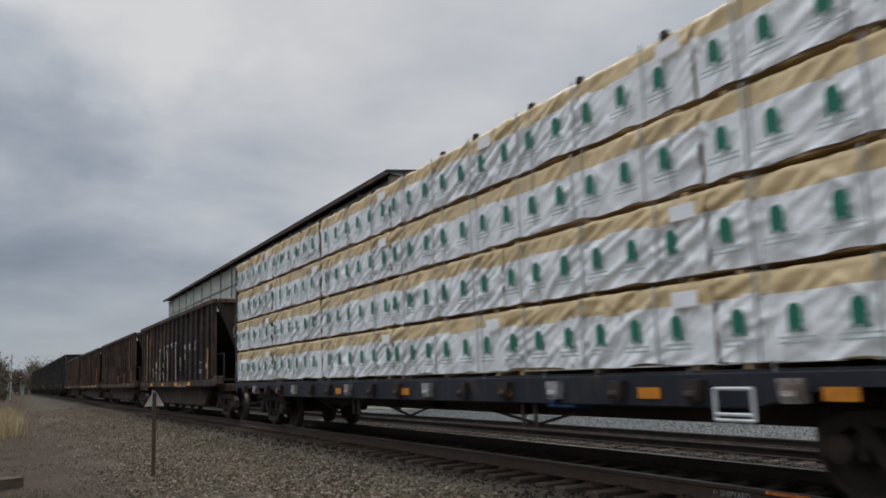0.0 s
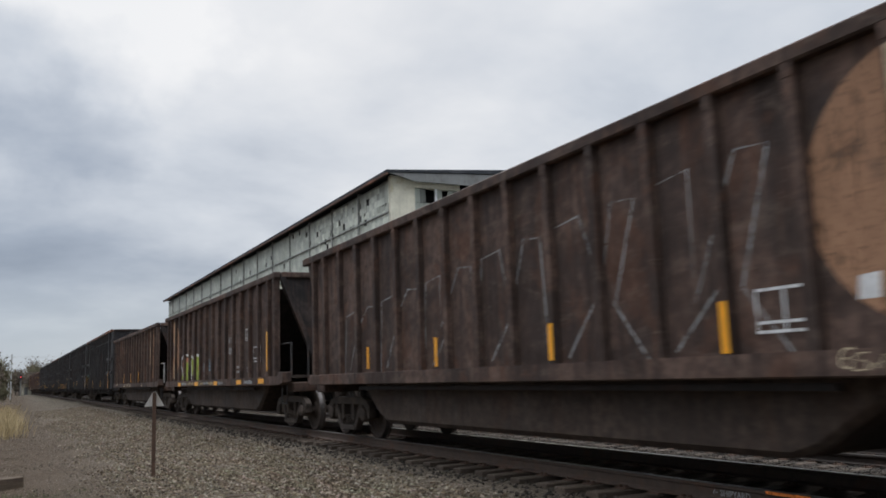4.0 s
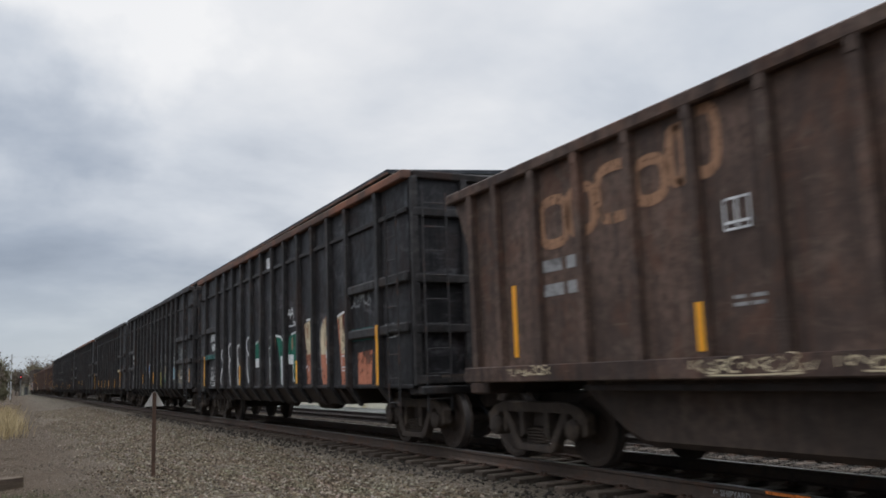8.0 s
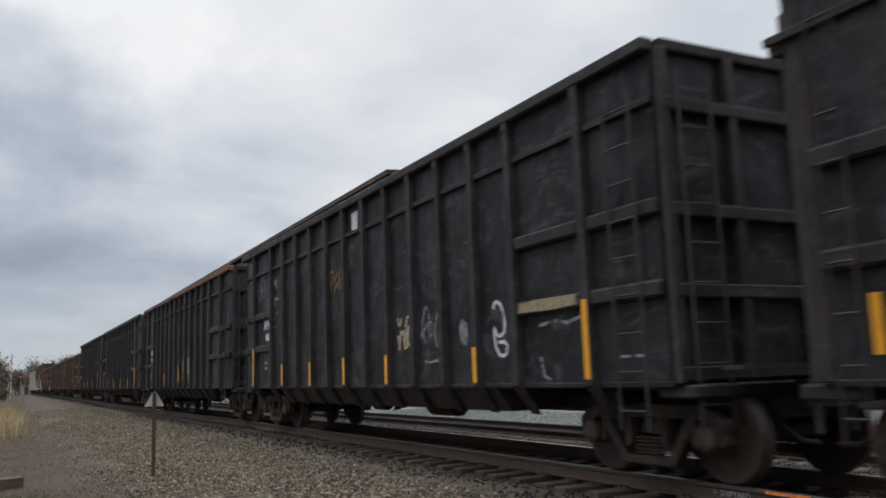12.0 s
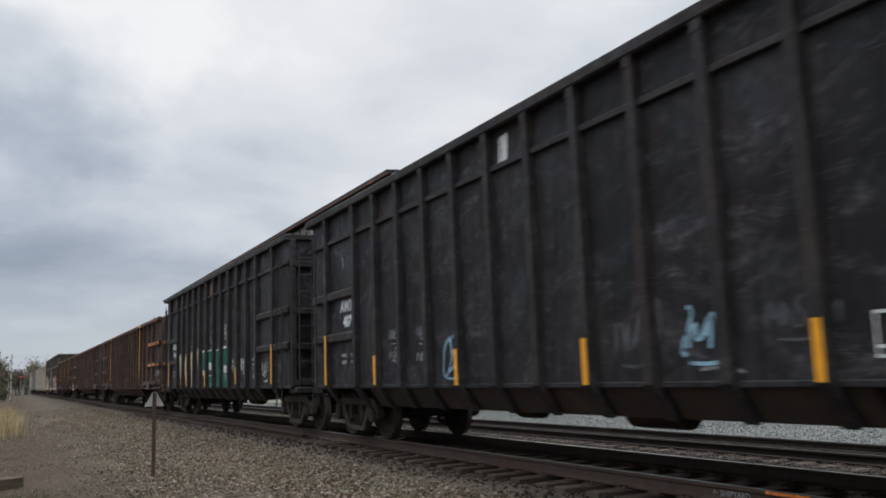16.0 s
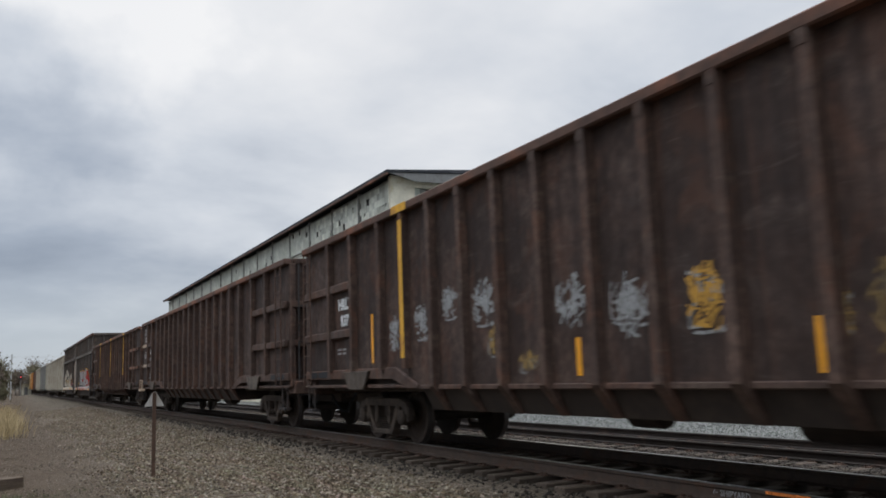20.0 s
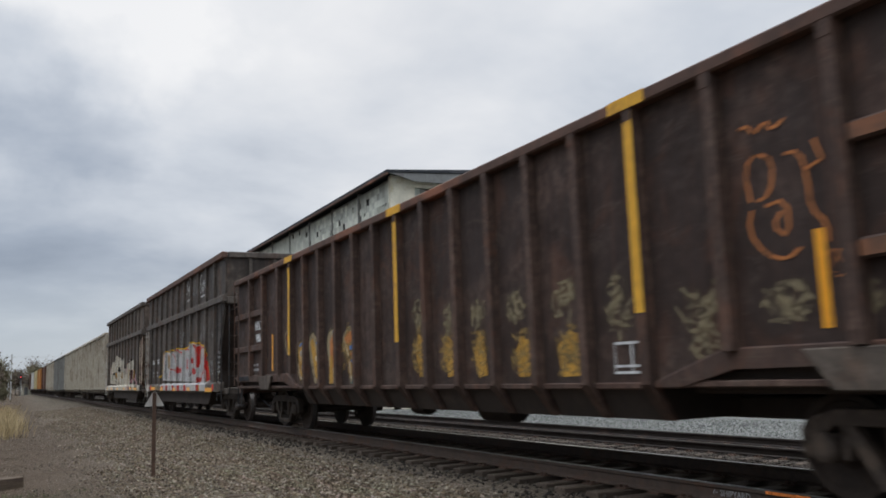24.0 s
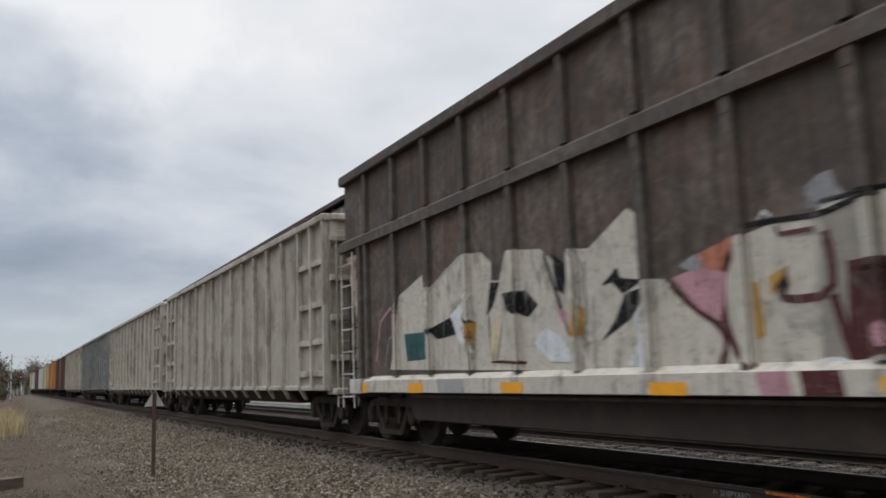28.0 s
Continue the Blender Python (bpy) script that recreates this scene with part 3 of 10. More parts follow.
def rail_mesh(cx, z, shiny=True):
    prof = [(-0.07, 0.0), (0.07, 0.0), (0.07, 0.014), (0.014, 0.035), (0.014, 0.118), (0.036, 0.13), (0.036, 0.158), (0.028, 0.166), (-0.028, 0.166), (-0.036, 0.158), (-0.036, 0.13), (-0.014, 0.118), (-0.014, 0.035), (-0.07, 0.014)]
    ys = [-330, -60] + list(range(-20, 60, 4)) + list(range(60, 200, 10)) + list(range(200, 620, 30))
    verts, faces, top = [], [], []
    n = len(prof)
    for y in ys:
        for a, b in prof:
            verts.append((cx + bend(y) + a, y, z - 0.166 + b))
    for j in range(len(ys) - 1):
        for i in range(n):
            k = (i + 1) % n
            faces.append((j * n + i, j * n + k, (j + 1) * n + k, (j + 1) * n + i))
            top.append(1 if shiny and i in (7, 8) else 0)
    me = bpy.data.meshes.new("rail")
    me.from_pydata(verts, [], faces)
    me.materials.append(M["rail"] if shiny else M["rail_dark"]); me.materials.append(M["railhead"])
    me.polygons.foreach_set("material_index", top)
    return me


def make_track(cx, z, label, first, last, step):
    tr = thing("railway_track", label, "railway track", kind="structure")
    for side in (-1, 1):
        part("rail", rail_mesh(cx + side * 0.755, z, cx == CX), None, tr)
    bm = B(); box(bm, -1.3, 1.3, -0.115, 0.115, -0.17, 0.0)
    tie = finish(bm, "tie", M["tie"], bevel=0.012)
    bm = B()
    for sx in (-1, 1):
        box(bm, sx * 0.755 - 0.16, sx * 0.755 + 0.16, -0.09, 0.09, 0.0, 0.014)
        for dx in (-0.10, 0.10):
            for dy in (-0.05, 0.05):
                box(bm, sx * 0.755 + dx - 0.014, sx * 0.755 + dx + 0.014, dy - 0.014, dy + 0.014, 0.014, 0.04)
    plates = finish(bm, "tie_plate", M["plate"])
    y = first
    rg = random.Random(5)
    while y < last:
        t = part("tie", tie, None, tr, at=pose(cx + bend(y) + rg.uniform(-0.05, 0.05), y, z - 0.182 + rg.uniform(-0.008, 0.004), 0, 0, rg.uniform(-1.2, 1.2)))
        if y < 26:
            part("tie_plate", plates, None, t)
        y += step + rg.uniform(-0.03, 0.03)
    return tr


near_track = make_track(CX, 0.0, "rusty steel rails on dark timber ties in grey ballast", -6, 70, 0.53)
far_track = make_track(12.9, -0.33, "second rusty railway track beyond the train", 0, 60, 0.56)


def stones(name, label, count, area, size, seed, colors, sink=0.4):
    """Loose stone as real angular lumps, joined into one heap."""
    rng = np.random.default_rng(seed)
    base = np.array([(1, 0, 0), (-1, 0, 0), (0, 1, 0), (0, -1, 0), (0, 0, 1), (0, 0, -1)], float)
    tri = np.array([(0, 2, 4), (2, 1, 4), (1, 3, 4), (3, 0, 4), (2, 0, 5), (1, 2, 5), (3, 1, 5), (0, 3, 5)])
    u, y = area(rng, count)
    r = size(rng, count)
    p = base[None] * rng.uniform(0.55, 1.25, (count, 6, 1)) * r[:, None, None] + rng.normal(0, 0.18, (count, 6, 3)) * r[:, None, None]
    a = rng.uniform(0, 6.28, count)
    c, sn = np.cos(a)[:, None], np.sin(a)[:, None]
    px, py = p[:, :, 0] * c - p[:, :, 1] * sn, p[:, :, 0] * sn + p[:, :, 1] * c
    lie = np.where(y > 10, -0.0109 * (y - 10) ** 2 / np.maximum(y, 1), 0.0)
    gz = np.interp(u, [g[0] for g in GROUND], [g[1] for g in GROUND])
    V = np.stack([px + (u + lie)[:, None], py + y[:, None], p[:, :, 2] * 0.75 + (gz + r * sink)[:, None]], -1).reshape(-1, 3)
    F = (tri[None] + 6 * np.arange(count)[:, None, None]).reshape(-1, 3)
    me = bpy.data.meshes.new(name)
    me.from_pydata(V.tolist(), [], F.tolist())
    m = bpy.data.materials.new(name + "_stone")
    m.use_nodes = True
    nt = m.node_tree
    b = nt.nodes["Principled BSDF"]
    g = nt.nodes.new("ShaderNodeNewGeometry")
    rp = nt.nodes.new("ShaderNodeValToRGB")
    rp.color_ramp.elements[0].color = (*colors[0], 1); rp.color_ramp.elements[1].color = (*colors[-1], 1)
    for k, c in enumerate(colors[1:-1]):
        e = rp.color_ramp.elements.new((k + 1) / (len(colors) - 1) * 0.92); e.color = (*c, 1)
    nt.links.new(g.outputs["Random Per Island"], rp.inputs[0])
    nz = nt.nodes.new("ShaderNodeTexNoise"); nz.inputs["Scale"].default_value = 40; nz.inputs["Detail"].default_value = 4
    mx = nt.nodes.new("ShaderNodeMix"); mx.data_type = "RGBA"; mx.blend_type = "MULTIPLY"; mx.inputs[0].default_value = 0.5
    nt.links.new(rp.outputs[0], mx.inputs[6]); nt.links.new(nz.outputs["Color"], mx.inputs[7])
    nt.links.new(mx.outputs[2], b.inputs["Base Color"])
    b.inputs["Roughness"].default_value = 0.92; b.inputs["Specular IOR Level"].default_value = 0.2
    me.materials.append(m)
    return tagged(new(name, me), label, "ballast", kind="stuff")


GREYS = [(0.052, 0.037, 0.023), (0.100, 0.073, 0.046), (0.138, 0.104, 0.067), (0.18, 0.138, 0.092), (0.34, 0.285, 0.215)]
# stone tones with the shade beneath the train worked into the colour
SHADE_DARKS = [(0.016, 0.012, 0.009), (0.032, 0.025, 0.019), (0.055, 0.044, 0.034), (0.09, 0.075, 0.06)]
PALES = [(0.09, 0.09, 0.080), (0.14, 0.142, 0.128), (0.19, 0.192, 0.175), (0.29, 0.285, 0.265)]


def near_bank(rng, n):
    return rng.triangular(1.2, 4.2, 5.25, n), 5.2 + 62 * rng.random(n) ** 2.0


def in_track(rng, n):
    return rng.uniform(5.2, 9.6, n), 3.5 + 40 * rng.random(n) ** 1.6


def in_second(rng, n):
    return rng.uniform(11.6, 13.9, n), 3 + 30 * rng.random(n) ** 1.2


def between(rng, n):
    return rng.uniform(9.6, 11.7, n), 3 + 34 * rng.random(n) ** 1.3


def beyond(rng, n):
    return rng.uniform(13.8, 21, n), 3 + 36 * rng.random(n)


def dirt_side(rng, n):
    return rng.uniform(-6.0, 3.2, n), 8 + 50 * rng.random(n) ** 1.7


def small(rng, n):
    return 0.009 + 0.028 * rng.random(n) ** 1.8


stones("ballast", "brown grey crushed stone ballast on the railway bank", 90000, near_bank, small, 1, GREYS)
stones("ballast", "ballast between the rails, colour darkened for the shade under the train", 12000, in_track, lambda r, n: r.uniform(0.015, 0.035, n), 2, SHADE_DARKS)
stones("ballast", "dusty brown ballast bedding the second track", 9000, in_second, lambda r, n: r.uniform(0.014, 0.03, n), 6, [(0.03, 0.025, 0.02), (0.06, 0.05, 0.041), (0.10, 0.084, 0.07), (0.17, 0.145, 0.12)])
stones("ballast", "ballast between the two tracks, colour darkened for the shade there", 7000, between, lambda r, n: r.uniform(0.02, 0.04, n), 5, SHADE_DARKS)
stones("ballast", "pale grey crushed stone beyond the second track", 26000, beyond, lambda r, n: r.uniform(0.012, 0.034, n), 3, PALES)
stones("gravel", "scattered small stones on the packed dirt", 45000, dirt_side, lambda r, n: 0.006 + 0.017 * r.random(n) ** 2, 4, [(0.036, 0.026, 0.017), (0.06, 0.046, 0.031), (0.085, 0.066, 0.046), (0.12, 0.096, 0.07), (0.32, 0.28, 0.22)])


# ---- railway trucks (bogies), built once and copied under every car ----
WHEEL_R = 0.457


def wheelset_mesh():
    bm = B()
    for s in (-1, 1):
        prof = [(0.66, 0.10), (0.66, 0.30), (0.675, 0.40), (0.675, WHEEL_R + 0.026), (0.695, WHEEL_R + 0.026), (0.705, WHEEL_R), (0.80, WHEEL_R - 0.004),
                (0.81, WHEEL_R - 0.02), (0.81, 0.39), (0.775, 0.36), (0.755, 0.20), (0.79, 0.14), (0.80, 0.085)]
        lathe(bm, [(s * x, r) for x, r in prof], 36)
    rod(bm, (-1.0, 0, 0), (1.0, 0, 0), 0.085, 14)
    me = finish(bm, "wheelset", [M["wheel"], M["tread"]])
    for p in me.polygons:
        r = math.hypot(p.center.y, p.center.z)
        if r > 0.44 and 0.70 < abs(p.center.x) < 0.803:
            p.material_index = 1
    return me


def sideframe_mesh(s):
    """Cast side frame: arched top chord, sloping struts, bottom chord, pedestal jaws and bearing caps."""
    bm = B()
    x0, x1 = (s * 0.93, s * 1.07) if s > 0 else (s * 1.07, s * 0.93)
    prism(bm, [(-1.13, 0.50), (-1.13, 0.62), (-0.98, 0.72), (-0.75, 0.78), (0.75, 0.78), (0.98, 0.72), (1.13, 0.62), (1.13, 0.50), (0.98, 0.52), (0.80, 0.64), (-0.80, 0.64), (-0.98, 0.52)], "x", x0, x1)
    for k in (-1, 1):
        prism(bm, [(k * 0.78, 0.66), (k * 0.62, 0.66), (k * 0.30, 0.20), (k * 0.42, 0.16)], "x", x0, x1)
        prism(bm, [(k * 0.34, 0.66), (k * 0.22, 0.66), (k * 0.22, 0.36), (k * 0.34, 0.30)], "x", x0, x1)
        prism(bm, [(k * 1.13, 0.56), (k * 1.05, 0.56), (k * 1.05, 0.36), (k * 1.13, 0.40)], "x", x0, x1)
        prism(bm, [(k * 0.74, 0.60), (k * 0.66, 0.60), (k * 0.68, 0.36), (k * 0.74, 0.36)], "x", x0, x1)
    prism(bm, [(-0.42, 0.15), (0.42, 0.15), (0.36, 0.24), (-0.36, 0.24)], "x", x0 - 0.02, x1 + 0.02)
    bmesh.ops.recalc_face_normals(bm, faces=bm.faces[:])
    return finish(bm, "side_frame", M["truck"], bevel=0.012)


def bearing_mesh(s):
    bm = B()
    lathe(bm, [(s * 0.90, 0.13), (s * 1.10, 0.13), (s * 1.12, 0.11), (s * 1.14, 0.06)], 16)
    return finish(bm, "bearing", M["truck"])


def spring_mesh(s):
    bm = B()
    for k in (-0.13, 0.0, 0.13):
        for turn in range(5):
            st = len(bm.verts)
            z = 0.265 + turn * 0.04
            for i in range(12):
                a, b2 = i * math.pi / 6, (i + 1) * math.pi / 6
                rod(bm, (s * 1.0 + 0.06 * math.cos(a), k + 0.06 * math.sin(a), z), (s * 1.0 + 0.06 * math.cos(b2), k + 0.06 * math.sin(b2), z + 0.003), 0.013, 4)
    return finish(bm, "spring_nest", M["truck"])


TRUCK = {"wheelset": wheelset_mesh()}
for _s in (-1, 1):
    TRUCK["frame", _s], TRUCK["bearing", _s], TRUCK["spring", _s] = sideframe_mesh(_s), bearing_mesh(_s), spring_mesh(_s)
_bm = B()
box(_bm, -0.95, 0.95, -0.2, 0.2, 0.46, 0.70)
box(_bm, -0.25, 0.25, -0.25, 0.25, 0.70, 0.80)
for _k in (-0.5, 0.5):
    rod(_bm, (-0.8, _k, 0.40), (0.8, _k, 0.40), 0.035)
TRUCK["bolster"] = finish(_bm, "truck", M["under"], bevel=0.01)


def add_truck(car, y, spinning):
    t = part("truck", TRUCK["bolster"], None, car, "cast steel four-wheel truck, dusty brown", at=pose(0, y, 0))
    for s in (-1, 1):
        part("side_frame", TRUCK["frame", s], None, t)
        for k in (-1, 1):
            part("bearing", TRUCK["bearing", s], None, t, at=pose(0, k * 0.89, WHEEL_R))
        part("spring_nest", TRUCK["spring", s], None, t)
    for k in (-1, 1):
        part("wheelset", TRUCK["wheelset"], None, t, "steel wheels with worn bright treads" if spinning else "", at=pose(0, k * 0.89, WHEEL_R))
    return t


def coupler(car, half_pitch, body_half):
    for s in (-1, 1):
        bm = B()
        y0, y1 = sorted((s * (body_half - 0.4), s * (half_pitch - 0.22)))
        box(bm, -0.10, 0.10, y0, y1, 0.76, 0.96)
        y0, y1 = sorted((s * (half_pitch - 0.30), s * (half_pitch + 0.04)))
        prism(bm, [(-0.19, y0), (0.13, y0), (0.19, (y0 + y1) / 2), (0.10, y1), (-0.14, y1), (-0.21, (y0 + y1) / 2)], "z", 0.72, 1.0)
        part("coupler", bm, M["truck"], car, bevel=0.015)
        bm = B()
        pts = [Vector((-0.32, s * (body_half - 0.1), 0.82)), Vector((-0.34, s * (body_half + 0.15), 0.62)), Vector((-0.30, s * (half_pitch - 0.15), 0.42)), Vector((-0.22, s * half_pitch, 0.40))]
        for a, b2 in zip(pts, pts[1:]):
            rod(bm, a, b2, 0.028, 7)
        part("air_hose", bm, M["hose"], car)


def ladder(car, material, points, rungs, width_axis, width, name="ladder"):
    """Two stiles and rungs. points: foot (x, y, z0) and top z1."""
    (x, y, z0), z1 = points
    bm = B()
    d = Vector((width, 0, 0)) if width_axis == "x" else Vector((0, width, 0))
    a = Vector((x, y, 0))
    for q in (a, a + d):
        rod(bm, (q.x, q.y, z0), (q.x, q.y, z1), 0.017, 6)
    for i in range(rungs):
        z = z0 + (z1 - z0) * (i + 0.5) / rungs
        rod(bm, (a.x, a.y, z), (a.x + d.x, a.y + d.y, z), 0.012, 6)
    return part(name, bm, material, car)


def stake(w, z0, z1, foot=None, width=0.13, depth=0.11, foot_in=0.0):
    """A pressed side stake on the outside at x = -w (mirrored for the far side by the caller), with a foot that tapers in below."""
    bm = B()
    h = width / 2
    prism(bm, [(-w, -h), (-w - depth * 0.92, -h * 0.9), (-w - depth, -h * 0.72), (-w - depth, h * 0.72), (-w - depth * 0.92, h * 0.9), (-w, h)], "z", z0, z1)
    # chamfered head under the top rail
    prism(bm, [(-w - depth - 0.006, z1 - 0.16), (-w - depth - 0.006, z1 - 0.02), (-w, z1 - 0.02), (-w, z1 - 0.16)], "y", -h * 0.9, h * 0.9)
    if foot is not None:
        lo = [bm.verts.new(p) for p in ((-w + foot_in, -h, foot), (-w + foot_in - 0.04, -h, foot), (-w + foot_in - 0.04, h, foot), (-w + foot_in, h, foot))]
        hi = [bm.verts.new(p) for p in ((-w + 0.02, -h, z0), (-w - depth, -h, z0), (-w - depth, h, z0), (-w + 0.02, h, z0))]
        bm.faces.new(lo[::-1]); bm.faces.new(hi)
        for i in range(4):
            j = (i + 1) % 4
            bm.faces.new((lo[i], lo[j], hi[j], hi[i]))
    return bm


HALF_TURN = pose(0, 0, 0, 0, 0, 180)
SPREAD = {}  # how the markings' places lie along each car: scale and shift


def along(car, y):
    k, d = SPREAD.get(car.name, (1.0, 0.0))
    return k * y - d


def add_stakes(car, mesh, ys, mats=None):
    for i, y in enumerate(ys):
        for turn in (0, 180):
            part("side_post", mesh, None, car, at=pose(0, y, 0, 0, 0, turn))


def text_mesh(name, body, size, material, thick=0.0):
    cu = bpy.data.curves.new(name, "FONT")
    cu.body, cu.size, cu.align_x = body, size, "LEFT"
    cu.space_line = 0.9
    cu.offset = thick
    cu.resolution_u = 3
    ob = bpy.data.objects.new(name, cu)
    scene.collection.objects.link(ob)
    bpy.context.view_layer.update()
    me = bpy.data.meshes.new_from_object(ob)
    bpy.data.objects.remove(ob)
    me.materials.clear()
    me.materials.append(material)
    return me


def side_matrix(x, y, z):
    """Lays a flat drawing on the near side: its x runs towards the car's front, its y up."""
    return Matrix(((0, 0, -1, x), (-1, 0, 0, y), (0, 1, 0, z), (0, 0, 0, 1)))


def end_matrix(x, y, z):
    return Matrix(((1, 0, 0, x), (0, 0, -1, y), (0, 1, 0, z), (0, 0, 0, 1)))


def lettering(car, body, size, x, y, z, material=None, thick=0.012, end=False):
    me = text_mesh("lettering", body, size, material or M["stencil"], thick)
    return part("lettering", me, None, car, at=end_matrix(x, y, z) if end else side_matrix(x, along(car, y), z))


def bars(car, x, y, z, w, h, rows, cols, material=None):
    """Small data panels too fine to read, as plain bars."""
    bm = B()
    rg = random.Random(int(abs(y * 100) + abs(z * 1000)))
    for r in range(rows):
        for c in range(cols):
            wx = w / cols * rg.uniform(0.6, 0.85)
            x0 = c * w / cols
            z0 = r * h / rows
            f = [bm.verts.new(p) for p in ((x0, z0, 0), (x0 + wx, z0, 0), (x0 + wx, z0 + h / rows * 0.5, 0), (x0, z0 + h / rows * 0.5, 0))]
            bm.faces.new(f)
    return part("data_panel", bm, material or M["stencil_grey"], car, at=side_matrix(x, along(car, y), z))


def reflector(car, x, y, z0, z1, width=0.10):
    bm = B()
    box(bm, x - 0.004, x, y - width / 2, y + width / 2, z0, z1)
    return part("reflector", bm, M["yellow"], car)


# ---- places of the side stakes along each kind of car ----
TUB_POSTS = [-6.68 + 0.882 * i for i in range(16)]
BLACK_POSTS = [-7.05] + [-5.57 + 0.99 * i for i in range(12)] + [6.85]
LONG_POSTS = [-9.75, -8.47, -7.2] + [-6.12 + 0.977 * i for i in range(14)] + [7.92, 9.15]
TIER_POSTS = [-6.33 + 1.227 * i for i in range(11)]


# ---- freight cars; y = 0 is the middle, the front end is towards -y ----
def hollow_body(car, half, w, z0, z1, material, rear_flare=0.0, wall=0.05, floor_mat=None):
    bm = B()
    for s in (-1, 1):
        a, b2 = sorted((s * w, s * (w - wall)))
        prism(bm, [(-half, z0), (half, z0), (half, z1 - 1.0), (half + rear_flare, z1), (-half, z1)], "x", a, b2)
    part("body_side", bm, material, car)
    bm = B()
    box(bm, -w + wall, w - wall, -half + 0.05, half - 0.05, z0 - 0.02, z0 + 0.05)
    part("floor", bm, floor_mat or material, car)


def top_rails(car, half, w, z, material, h=0.14, d=0.12, rear=0.0, worn=None):
    for s in (-1, 1):
        bm = B()
        a, b2 = sorted((s * (w + d), s * (w - 0.06)))
        box(bm, a, b2, -half, half + rear, z - h, z)
        part("top_rail", bm, worn or material, car, bevel=0.02)
    for y in (-half, half + rear):
        bm = B()
        box(bm, -w + 0.07, w - 0.07, y - 0.07, y + 0.07, z - h + 0.01, z - 0.005)
        part("end_rail", bm, material, car, bevel=0.02)


def platform(car, half, half_pitch, z0, z1, w=1.5, material=None):
    material = material or M["brown"]
    for s in (-1, 1):
        bm = B()
        y0, y1 = sorted((s * (half - 0.3), s * (half + 0.22)))
        box(bm, -w, w, y0, y1, z0, z1)
        part("end_sill", bm, material, car, bevel=0.02)
    bm = B()
    box(bm, -0.33, 0.33, -half - 0.25, half + 0.25, 0.62, z0 - 0.005)
    part("centre_sill", bm, M["under"], car, bevel=0.02)


def brake_gear(car, half, z):
    for nm, x, y, r, l in (("brake_cylinder", -0.75, 1.2, 0.16, 0.5), ("air_tank", -0.6, -1.4, 0.2, 0.9)):
        bm = B()
        rod(bm, (x * 0.6, y - l / 2, z - r * 0.2), (x * 0.6, y + l / 2, z - r * 0.2), r, 12)
        part(nm, bm, M["under"], car)
    bm = B()
    rod(bm, (-0.55, -half + 2.5, z - 0.03), (-0.55, half - 2.5, z - 0.03), 0.022)
    part("brake_rod", bm, M["under"], car)


